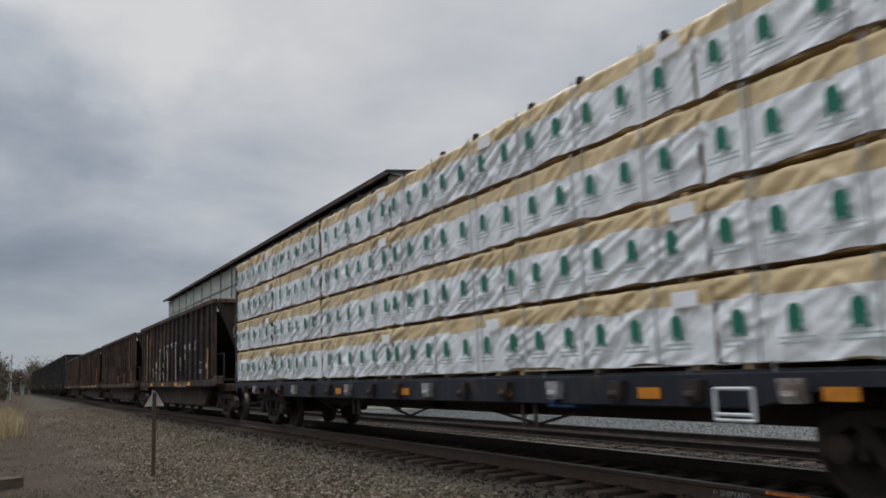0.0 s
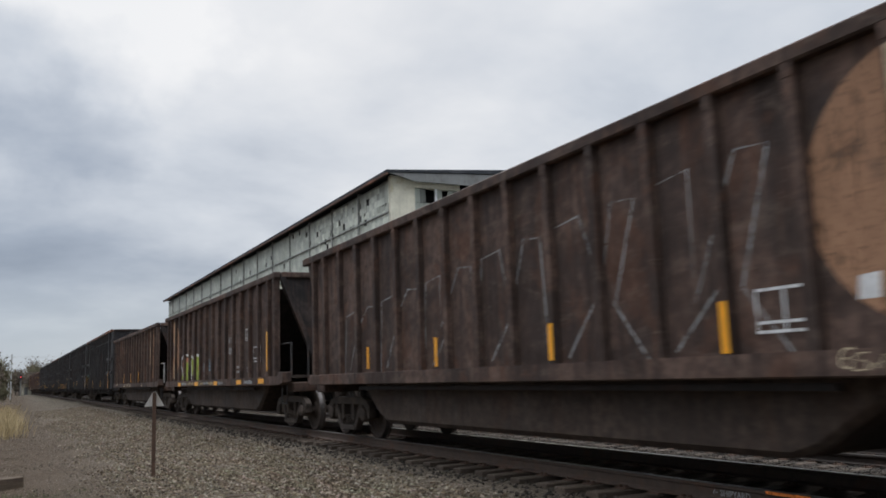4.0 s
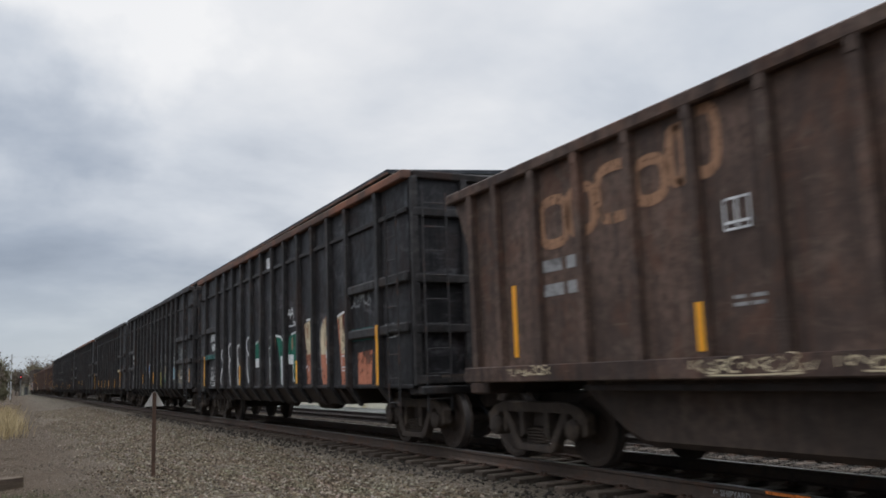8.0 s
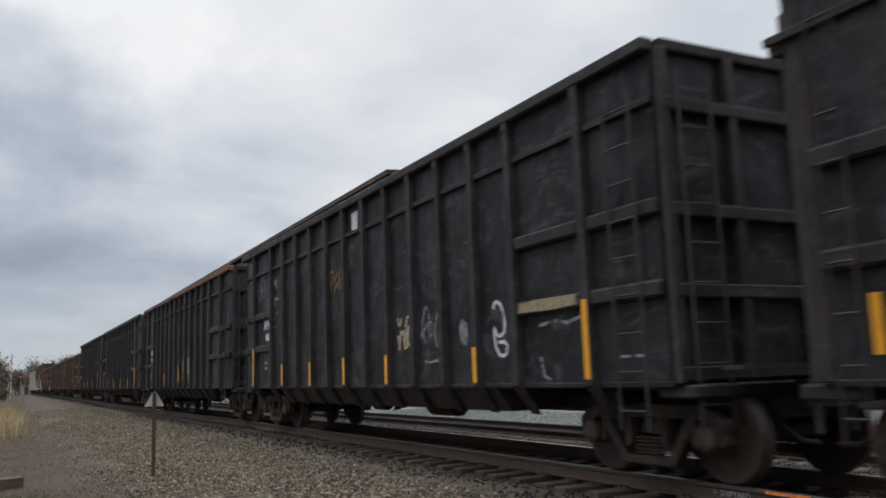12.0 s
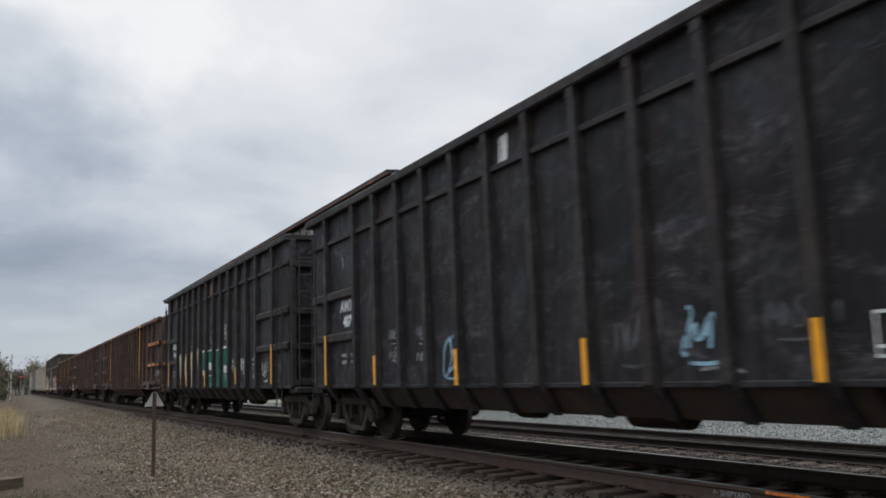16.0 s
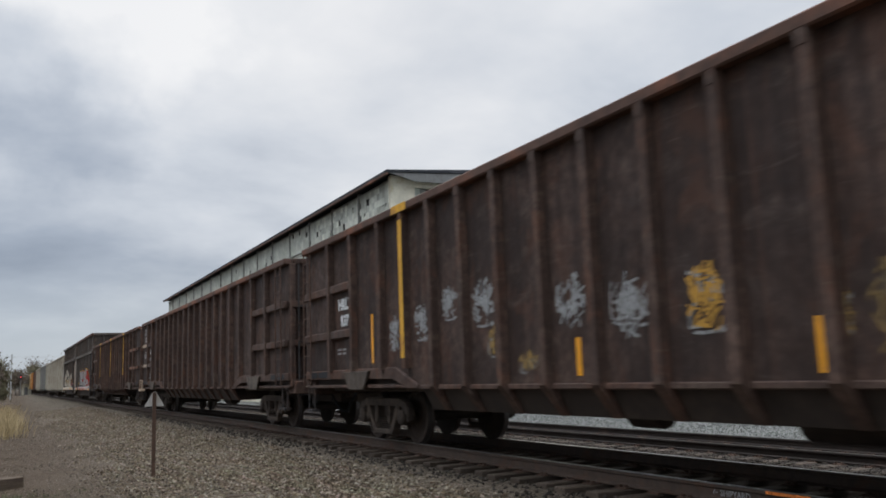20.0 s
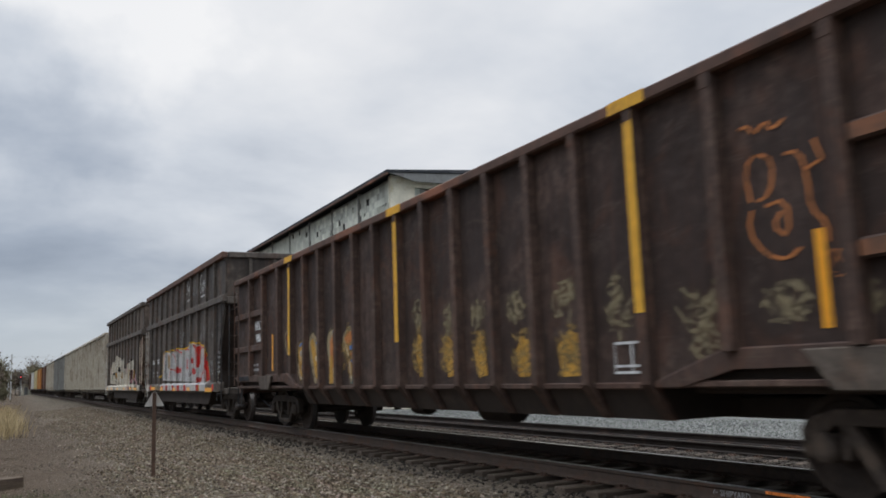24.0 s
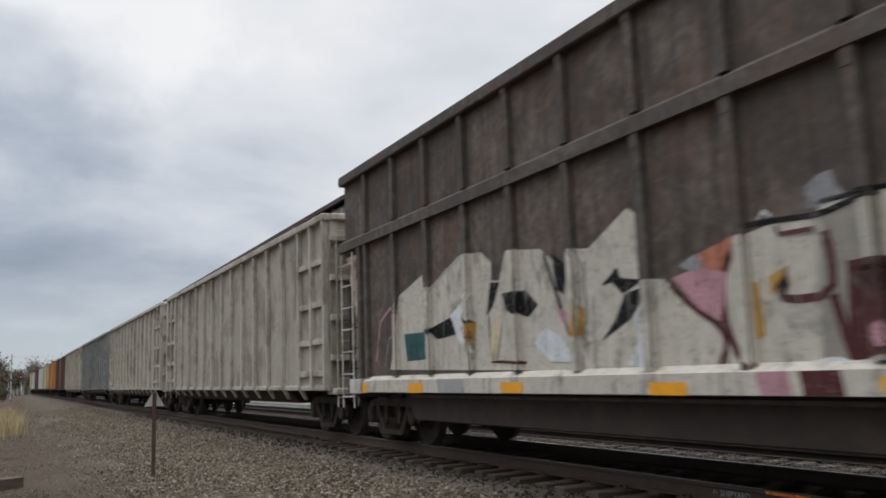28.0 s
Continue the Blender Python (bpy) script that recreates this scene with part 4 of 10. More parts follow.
def tub_gondola(label, body, post, sill_mat):
    car = thing("bathtub_gondola", label, "freight car", "freight cars of the train")
    half, w, top = 7.35, 1.50, 3.70
    hollow_body(car, half - 0.05, w, 1.22, top - 0.05, body, 0.5, 0.05, M["under"])
    mesh = finish(stake(w, 1.22, top - 0.1, None, 0.13, 0.09), "side_post", post)
    add_stakes(car, mesh, TUB_POSTS + [-7.22, 7.2])
    top_rails(car, half, w, top, sill_mat, 0.15, 0.10, 0.5)
    for s in (-1, 1):
        bm = B()
        x0, x1 = sorted((s * (w - 0.12), s * (w + 0.10)))
        prism(bm, [(-7.62, 1.04), (7.45, 1.04), (7.55, 1.10), (7.45, 1.24), (-7.5, 1.24), (-7.66, 1.34), (-7.95, 1.34), (-7.95, 1.10)], "x", x0, x1)
        part("side_sill", bm, sill_mat, car, "rusty side sill", bevel=0.015)
    # tub hanging between the trucks
    bm = B()
    ys = [(-5.3, 0.9), (-4.6, 0.46), (-4.3, 0.36), (4.3, 0.36), (4.6, 0.46), (5.3, 0.9), (5.3, 1.2), (-5.3, 1.2)]
    prism(bm, ys, "x", -1.22, 1.22)
    part("tub", bm, M["tub_grime"], car, "black tub hanging under the floor", bevel=0.06)
    bm = B()
    box(bm, -1.46, -1.40, -5.0, 5.0, 0.94, 1.0)
    box(bm, 1.40, 1.46, -5.0, 5.0, 0.94, 1.0)
    part("pipe_rail", bm, M["brown_dark"], car)
    # end bulkheads: wide at the top, narrow at the foot, with flanged edges and a recessed slope sheet
    for s in (-1, 1):
        y = s * half
        bm = B()
        ya, yb = sorted((y, y - s * 0.05))
        prism(bm, [(-w + 0.06, top - 0.08), (w - 0.06, top - 0.08), (w - 0.06, top - 0.3), (0.62, 1.65), (0.55, 1.05), (-0.55, 1.05), (-0.62, 1.65), (-w + 0.06, top - 0.3)], "y", ya, yb)
        part("bulkhead", bm, M["brown_soot"] if s < 0 else body, car)
        for k in (-1, 1):
            bm = B()
            prism(bm, [(k * (w - 0.02), top - 0.12), (k * (w - 0.16), top - 0.12), (k * 0.56, 1.62), (k * 0.68, 1.62)], "y", y - 0.07, y + 0.07)
            box(bm, min(k * 0.56, k * 0.68), max(k * 0.56, k * 0.68), y - 0.06, y + 0.06, 1.05, 1.66)
            part("bulkhead_flange", bm, M["brown_soot"] if s < 0 else post, car)
        bm = B()
        prism(bm, [(y - s * 0.06, top - 0.4), (y - s * 1.5, 1.25), (y - s * 1.55, 1.25), (y - s * 0.12, top - 0.4)], "x", -w + 0.06, w - 0.06)
        part("slope_sheet", bm, M["brown_dark"], car)
    platform(car, half + 0.3, 8.65, 0.88, 1.1, 1.3, sill_mat)
    # grab irons at the front corner
    for x in (-1.35, 1.35):
        bm = B()
        y = -half - 0.25
        pts = [(x, y + 0.55, 2.0), (x, y - 0.25, 2.0), (x, y - 0.25, 1.2)]
        for a, b2 in zip(pts, pts[1:]):
            rod(bm, a, b2, 0.024)
        for dx in (0.45,):
            xx = x - dx if x > 0 else x + dx
            rod(bm, (xx, y - 0.1, 1.12), (xx, y - 0.1, 1.95), 0.024)
        part("grab_iron", bm, M["grab"] if post is M["brown_rail"] else M["pipe"], car, "bent steel grab iron")
        bm = B()
        for dy in (-0.2, 0.2):
            rod(bm, (x, y + dy + 0.3, 1.05), (x, y + dy + 0.3, 0.62), 0.02)
        rod(bm, (x, y + 0.1, 0.62), (x, y + 0.5, 0.62), 0.02)
        part("step", bm, M["pipe"], car)
    coupler(car, 8.65, half + 0.3)
    for y in (-6.88, 6.65):
        add_truck(car, y, True)
    return car


def chip_gondola():
    """Tall black gondola: close-set stakes with tapering feet, a belt near the top, ribbed end bays."""
    car = thing("tall_gondola", "tall sooty black steel gondola on two trucks", "freight car", "freight cars of the train")
    half, w, top = 8.25, 1.48, 4.47
    hollow_body(car, half - 0.03, w, 1.0, top - 0.05, M["black"], 0.0, 0.05, M["under"])
    mesh = finish(stake(w, 1.0, top - 0.1, 0.64, 0.15, 0.10, 0.22), "side_post", M["black_post"])
    add_stakes(car, mesh, BLACK_POSTS)
    top_rails(car, half, w, top, M["brown_dark"], 0.15, 0.12, 0.0, M["rust_edge"])
    for s in (-1, 1):
        bm = B()
        x0, x1 = sorted((s * w, s * (w + 0.055)))
        box(bm, x0, x1, -half + 0.02, half + 0.19, 3.78, 3.86)
        part("belt_rail", bm, M["black_post"], car, bevel=0.01)
        bm = B()
        x0, x1 = sorted((s * (w - 0.1), s * (w + 0.012)))
        box(bm, x0, x1, -half, half, 0.96, 1.03)
        part("side_sill", bm, M["black"], car, bevel=0.015)
        for a, ln in ((-half + 0.02, 1.10), (-6.97, 1.32), (5.40, 1.37), (6.93, 1.28)):
            for z in (2.65, 1.84):
                bm = B()
                x0, x1 = sorted((s * w, s * (w + 0.09)))
                box(bm, x0, x1, a, a + ln, z, z + 0.17)
                part("end_rib", bm, M["black_post"], car, bevel=0.026)
    # sloping lower body between the trucks
    bm = B()
    prism(bm, [(-1.44, 0.96), (-1.22, 0.655), (1.22, 0.655), (1.44, 0.96)], "y", -4.9, 4.9)
    part("lower_body", bm, M["under"], car)
    for s in (-1, 1):
        y = s * half
        bm = B()
        ya, yb = sorted((y, y - s * 0.05))
        box(bm, -w + 0.05, w - 0.05, ya, yb, 1.0, top - 0.1)
        part("end_wall", bm, M["black"], car)
        for z in (3.70, 2.62, 1.82, 1.02):
            bm = B()
            ya, yb = sorted((y + s * 0.002, y + s * (0.20 if s > 0 and z > 3 else 0.11)))
            box(bm, -w + 0.02, w - 0.02, ya, yb, z, z + 0.14)
            part("end_rib", bm, M["black_post"], car, bevel=0.015)
        for x in (-w + 0.06, -0.5, 0.5, w - 0.06):
            bm = B()
            ya, yb = sorted((y + s * 0.004, y + s * 0.10))
            box(bm, x - 0.06, x + 0.06, ya, yb, 1.0, top - 0.12)
            part("end_post", bm, M["black_post"], car, bevel=0.012)
        ladder(car, M["pipe"], ((-w + 0.16, y + s * 0.17, 0.6), 4.1), 9, "x", 0.42)
        ladder(car, M["pipe"], ((-w - 0.13, y - s * 0.66, 0.55), 4.0), 9, "y", s * 0.42)
    platform(car, half, 8.8, 0.86, 0.99, 1.42, M["black_post"])
    bm = B()
    box(bm, -1.1, 1.1, -half - 0.5, -half - 0.23, 1.12, 1.16)
    part("brake_step", bm, M["truck"], car)
    brake_gear(car, half, 0.7)
    coupler(car, 8.8, half)
    for y in (-7.3, 6.6):
        add_truck(car, y, True)
    for ob in car.children:
        if ob.type == "MESH" and ob.data.users == 1 and not ob.name.startswith("side_post"):
            for v in ob.data.vertices:
                if v.co.y > 7.8 and 3.4 < v.co.z < 3.45:
                    v.co.z = 4.15
                high = ob.name.startswith(("top_rail", "end_rail")) or (ob.name.startswith("body_side") and v.co.z > 4.3)
                v.co.y -= float(np.interp(v.co.y, (7.0, 8.25, 8.8), (0.0, 0.23, 0.0) if high else (0.0, 0.56, 0.1)))
    return car


def long_gondola():
    """Long umber gondola with heavy stakes, raised floor ends and ribbed end bays; the front overhang is the longer one."""
    car = thing("long_gondola", "long umber brown high-sided gondola with heavy side stakes", "freight car", "freight cars of the train")
    w, top = 1.48, 3.91
    # each end: side, end plane, inner and outer foot of the rise, ribs (inner end, outer end)
    ends = ((-1, -11.45, -6.15, -7.1, ((-8.55, -9.67), (-9.84, -11.38))), (1, 10.75, 5.25, 6.1, ((8.01, 9.06), (9.24, 10.70))))
    for s in (-1, 1):
        bm = B()
        x0, x1 = sorted((s * w, s * (w - 0.05)))
        prism(bm, [(-11.42, 1.28), (-7.1, 1.28), (-6.15, 1.0), (5.25, 1.0), (6.1, 1.28), (10.72, 1.28), (10.72, top - 0.05), (-11.42, top - 0.05)], "x", x0, x1)
        part("body_side", bm, M["umber"], car)
    bm = B()
    box(bm, -w + 0.05, w - 0.05, -11.40, 10.70, 1.26, 1.33)
    part("floor", bm, M["under"], car)
    tall = finish(stake(w, 1.0, top - 0.1, 0.64, 0.15, 0.12, 0.2), "side_post", M["umber_post"])
    short = finish(stake(w, 1.28, top - 0.1, None, 0.15, 0.12), "side_post", M["umber_post"])
    add_stakes(car, tall, [y for y in LONG_POSTS if -6.2 < y < 5.3])
    add_stakes(car, short, [y for y in LONG_POSTS if not -6.2 < y < 5.3])
    for s in (-1, 1):
        bm = B()
        x0, x1 = sorted((s * (w + 0.13), s * (w - 0.06)))
        box(bm, x0, x1, -11.45, 10.75, top - 0.14, top)
        part("top_rail", bm, M["rust_edge"], car, bevel=0.02)
        bm = B()
        x0, x1 = sorted((s * (w - 0.08), s * (w + 0.035)))
        box(bm, x0, x1, -6.1, 5.2, 0.95, 1.02)
        part("side_sill", bm, M["umber_post"], car, bevel=0.012)
    for k, end, inner, outer, ribs in ends:
        bm = B()
        box(bm, -w + 0.07, w - 0.07, end - 0.07, end + 0.07, top - 0.13, top - 0.005)
        part("end_rail", bm, M["umber"], car, bevel=0.02)
        truck_y = -8.58 if k < 0 else 7.75
        for s in (-1, 1):
            bm = B()
            x0, x1 = sorted((s * (w - 0.25), s * (w + 0.05)))
            prism(bm, [(inner, 0.96), (inner, 1.02), (outer, 1.31), (end, 1.31), (end, 1.14), (outer + k * 0.1, 1.14), (inner + k * 0.4, 0.96)], "x", x0, x1)
            part("raised_sill", bm, M["umber_post"], car, bevel=0.015)
            for z in (2.78, 1.90):
                for a, b2 in ribs:
                    bm = B()
                    x0, x1 = sorted((s * w, s * (w + 0.10)))
                    y0, y1 = sorted((a, b2))
                    box(bm, x0, x1, y0, y1, z, z + 0.16)
                    part("end_rib", bm, M["umber_post"], car, bevel=0.02)
            # two black plates on the end bay's sill paint in the shade of pockets
            for a, b2 in ((end - k * 1.36, end - k * 0.82), (end - k * 0.76, end - k * 0.28)):
                bm = B()
                x0 = s * (w + 0.051)
                box(bm, *sorted((x0, x0 + s * 0.004)), *sorted((a, b2)), 1.17, 1.285)
                part("sill_pocket", bm, M["hose"], car)
            # dusty gusset over the truck, flaring out under the sill
            bm = B()
            x0 = s * (w + 0.052)
            prism(bm, [(truck_y - 0.62, 1.27), (truck_y + 0.62, 1.27), (truck_y + 0.36, 0.94), (truck_y - 0.36, 0.94)], "x", *sorted((x0, x0 + s * 0.05)))
            part("bolster_plate", bm, M["dusty_plate"], car, "dusty grey bolster plate over the truck", bevel=0.012)
            bm = B()
            x0, x1 = sorted((s * (w - 0.05), s * (w + 0.03)))
            y0, y1 = sorted((inner + k * 0.3, end))
            box(bm, x0, x1, y0, y1, 0.97, 1.03)
            part("lower_rail", bm, M["umber_post"], car, bevel=0.01)
            bm = B()
            x0, x1 = sorted((s * (w - 0.12), s * (w - 0.16)))
            box(bm, x0, x1, y0, y1, 1.0, 1.2)
            part("web_plate", bm, M["under"], car)
        bm = B()
        y0, y1 = sorted((inner + k * 0.2, end - k * 0.8))
        box(bm, -1.2, 1.2, y0, y1, 0.9, 1.2)
        part("body_bolster", bm, M["under"], car, bevel=0.03)
        bm = B()
        ya, yb = sorted((end, end - k * 0.05))
        box(bm, -w + 0.05, w - 0.05, ya, yb, 1.14, top - 0.1)
        part("end_wall", bm, M["umber"], car)
        for z in (2.78, 1.90, 1.02):
            bm = B()
            ya, yb = sorted((end + k * 0.002, end + k * 0.12))
            box(bm, -w + 0.02, w - 0.02, ya, yb, z, z + 0.15)
            part("end_rib", bm, M["umber_post"], car, bevel=0.015)
        for x in (-w + 0.06, -0.5, 0.5, w - 0.06):
            bm = B()
            ya, yb = sorted((end + k * 0.004, end + k * 0.10))
            box(bm, x - 0.06, x + 0.06, ya, yb, 1.0, top - 0.12)
            part("end_post", bm, M["umber_post"], car, bevel=0.012)
        ladder(car, M["pipe"], ((-w + 0.16, end + k * 0.18, 0.62), 3.8), 8, "x", 0.42)
        ladder(car, M["umber_post"], ((-w - 0.15, end - k * 0.62, 1.05), 3.75), 7, "y", k * 0.42)
        bm = B()
        ya, yb = sorted((end - k * 0.3, end + k * 0.22))
        box(bm, -1.42, 1.42, ya, yb, 0.84, 1.13)
        part("end_sill", bm, M["umber_post"], car, bevel=0.02)
        # corner step hung under the end
        bm = B()
        for dy in (0.12, 0.48):
            rod(bm, (-w - 0.02, end - k * dy, 1.0), (-w - 0.02, end - k * dy, 0.52), 0.02)
        box(bm, -w - 0.10, -w + 0.06, *sorted((end - k * 0.08, end - k * 0.52)), 0.50, 0.54)
        part("step", bm, M["pipe"], car)
        bm = B()
        y0, y1 = sorted((end + k * 0.25, end + k * 0.62))
        box(bm, -1.2, 0.3, y0, y1, 0.98, 1.02)
        part("crossover_step", bm, M["dusty_plate"], car)
        add_truck(car, truck_y, True)
    bm = B()
    prism(bm, [(-1.45, 0.97), (-1.28, 0.64), (1.28, 0.64), (1.45, 0.97)], "y", -6.1, 5.2)
    part("lower_body", bm, M["under"], car)
    bm = B()
    box(bm, -0.33, 0.33, -11.6, 10.9, 0.62, 0.835)
    part("centre_sill", bm, M["under"], car, bevel=0.02)
    brake_gear(car, 7.4, 0.66)
    coupler(car, 11.75, 11.1)
    return car


def tier_gondola(label, worn_end):
    """Tall two-tier gondola: full-length upper box, shorter lower box, open ends with ladders; belt at mid height and a flat lower sill."""
    car = thing("two_tier_gondola", label, "freight car", "freight cars of the train")
    yf, yr, w, top = -7.6, 7.12, 1.48, 4.98
    lo, hi = -6.42, 6.32
    sheet = M["slate_brown"] if worn_end else M["slate"]
    for s in (-1, 1):
        bm = B()
        a, b2 = sorted((s * w, s * (w - 0.05)))
        prism(bm, [(lo, 1.0), (hi, 1.0), (hi, 3.42), (yr - 0.03, 3.42), (yr - 0.03, top - 0.05), (yf + 0.03, top - 0.05), (yf + 0.03, 3.42), (lo, 3.42)], "x", a, b2)
        part("body_side", bm, sheet, car)
    bm = B()
    box(bm, -w + 0.05, w - 0.05, lo, hi, 0.98, 1.05)
    part("floor", bm, M["under"], car)
    for a, b2 in ((yf + 0.06, lo), (hi, yr - 0.06)):
        bm = B()
        box(bm, -w + 0.05, w - 0.05, a, b2, 3.42, 3.47)
        part("upper_floor", bm, M["under"], car)
    add_stakes(car, finish(stake(w, 1.16, 3.52, None, 0.14, 0.08), "side_post", M["slate_post"]), [y for y in TIER_POSTS if lo < y < hi] + [lo + 0.07, hi - 0.07])
    add_stakes(car, finish(stake(w, 3.73, top - 0.1, None, 0.14, 0.08), "side_post", M["slate_post"]), TIER_POSTS)
    mid, half = (yf + yr) / 2, (yr - yf) / 2
    for s in (-1, 1):
        bm = B()
        a, b2 = sorted((s * (w + 0.12), s * (w - 0.06)))
        box(bm, a, b2, yf, yr, top - 0.19, top)
        part("top_rail", bm, M["slate_post"] if worn_end else M["rust_edge"], car, bevel=0.02)
        for nm, z0, z1, d, a, b2 in (("belt_rail", 3.51, 3.74, 0.10, yf - 0.05, yr + 0.08), ("side_sill", 0.90, 1.17, 0.10, yf + 0.3, yr - 0.3)):
            bm = B()
            x0, x1 = sorted((s * (w - 0.04), s * (w + d)))
            prism(bm, [(x0 if s < 0 else x1, z0), (x0 if s < 0 else x1, z1 - 0.07), (s * (w - 0.0), z1), (x1 if s < 0 else x0, z1), (x1 if s < 0 else x0, z0)], "y", a, b2)
            part(nm, bm, M["slate_post"], car)
    bm = B()
    prism(bm, [(-5.2, 0.9), (-4.8, 0.46), (4.4, 0.46), (4.8, 0.9)], "x", -1.36, 1.36)
    part("lower_body", bm, M["under"], car, bevel=0.02)
    for s in (-1, 1):
        bm = B()
        x0, x1 = sorted((s * 1.38, s * 1.42))
        box(bm, x0, x1, -4.6, 4.4, 0.82, 0.86)
        part("pipe_rail", bm, M["slate_post"], car)
    for s, y, inner in ((-1, yf, lo), (1, yr, hi)):
        pale = worn_end and s < 0
        bm = B()
        ya, yb = sorted((y, y - s * 0.05))
        box(bm, -w + 0.05, w - 0.05, ya, yb, 3.42, top - 0.1)
        part("end_wall", bm, sheet, car)
        bm = B()
        box(bm, -w + 0.07, w - 0.07, y - 0.07, y + 0.07, top - 0.18, top - 0.005)
        part("end_rail", bm, M["slate_post"], car, bevel=0.02)
        bm = B()
        ya, yb = sorted((y + s * 0.002, y + s * 0.09))
        box(bm, -w + 0.02, w - 0.02, ya, yb, 3.44, 3.64)
        part("end_rib", bm, M["slate_post"], car, bevel=0.015)
        for x in (-0.75, 0.0, 0.75):
            bm = B()
            ya, yb = sorted((y + s * 0.003, y + s * 0.06))
            box(bm, x - 0.05, x + 0.05, ya, yb, 3.66, top - 0.2)
            part("end_post", bm, M["slate_post"], car, bevel=0.01)
        # the inner end sheet slopes in behind the ladders
        bm = B()
        prism(bm, [(y - s * 0.12, 3.40), (y - s * 0.17, 3.40), (inner + s * 0.02, 1.5), (inner + s * 0.02, 1.0), (inner + s * 0.06, 1.0), (inner + s * 0.07, 1.5)], "x", -w + 0.06, w - 0.06)
        part("slope_sheet", bm, M["peeling"] if pale else M["under"], car)
        for k in (-1, 1):
            bm = B()
            x0, x1 = sorted((k * (w - 0.002), k * (w - 0.03)))
            prism(bm, [(inner, 3.41), (y - s * 0.08, 3.41), (inner + s * 0.02, 1.6), (inner, 1.6)] if not pale else [(inner, 3.22), (y + 0.1, 3.38), (y + 0.22, 3.2), (y + 0.42, 1.2), (inner, 1.2)], "x", x0, x1)
            part("gusset", bm, M["peeling"] if pale or s > 0 else sheet, car, "rust-stained pale gusset plate" if pale or s > 0 else "")
        grip = M["brown_dark"] if pale else (M["trim_pale"] if s > 0 else M["pipe"])
        ladder(car, grip, ((-w - 0.10, y - s * 0.07, 0.62), 3.45), 7, "y", -s * 0.56)
        ladder(car, grip if s < 0 else M["pipe"], ((-w + 0.10, y + s * 0.04, 0.75), 3.45), 7, "x", 0.62)
        bm = B()
        y0, y1 = sorted((y - s * 0.45, y - s * 1.05))
        box(bm, -1.60, -1.44, y0, y1, 0.88, 1.13)
        box(bm, -1.612, -1.60, y0 + 0.25, y1 - 0.25, 0.95, 1.07)
        part("jack_pad", bm, M["trim_pale"] if pale or s > 0 else M["slate_post"], car, "pale steel jacking pad" if pale or s > 0 else "", bevel=0.012)
        for x, r in ((-0.75, 0.05), (-0.35, 0.035), (0.15, 0.05), (0.6, 0.035)):
            bm = B()
            rod(bm, (x, y - s * 0.16, 1.0), (x + 0.12, y - s * 0.22, 3.35), r, 8)
            part("brace", bm, M["brown_dark"] if pale else M["under"], car)
        bm = B()
        rod(bm, (-0.55, y - s * 0.3, 2.05), (0.65, y - s * 0.3, 2.05), 0.13, 12)
        part("air_tank", bm, M["brown_dark"] if pale else M["under"], car)
        bm = B()
        lathe(bm, [(0.0, 0.26), (0.03, 0.26), (0.03, 0.22), (0.0, 0.22)], 20)
        for k in range(4):
            a = k * math.pi / 4
            rod(bm, (0.015, 0.24 * math.cos(a), 0.24 * math.sin(a)), (0.015, -0.24 * math.cos(a), -0.24 * math.sin(a)), 0.012, 5)
        part("brake_wheel", bm, M["pipe"], car, at=pose(-0.95, y - s * 0.12, 2.75, 0, 0, s * 90))
        bm = B()
        ya, yb = sorted((y - s * 0.5, y + s * 0.02))
        box(bm, -1.45, 1.45, ya, yb, 0.80, 0.97)
        part("end_sill", bm, M["slate_post"], car, bevel=0.02)
    bm = B()
    box(bm, -0.33, 0.33, yf + 0.1, yr - 0.1, 0.62, 0.795)
    part("centre_sill", bm, M["under"], car, bevel=0.02)
    coupler(car, 8.13, 7.2)
    for y in (-6.55, 6.0):
        add_truck(car, y, True)
    return car


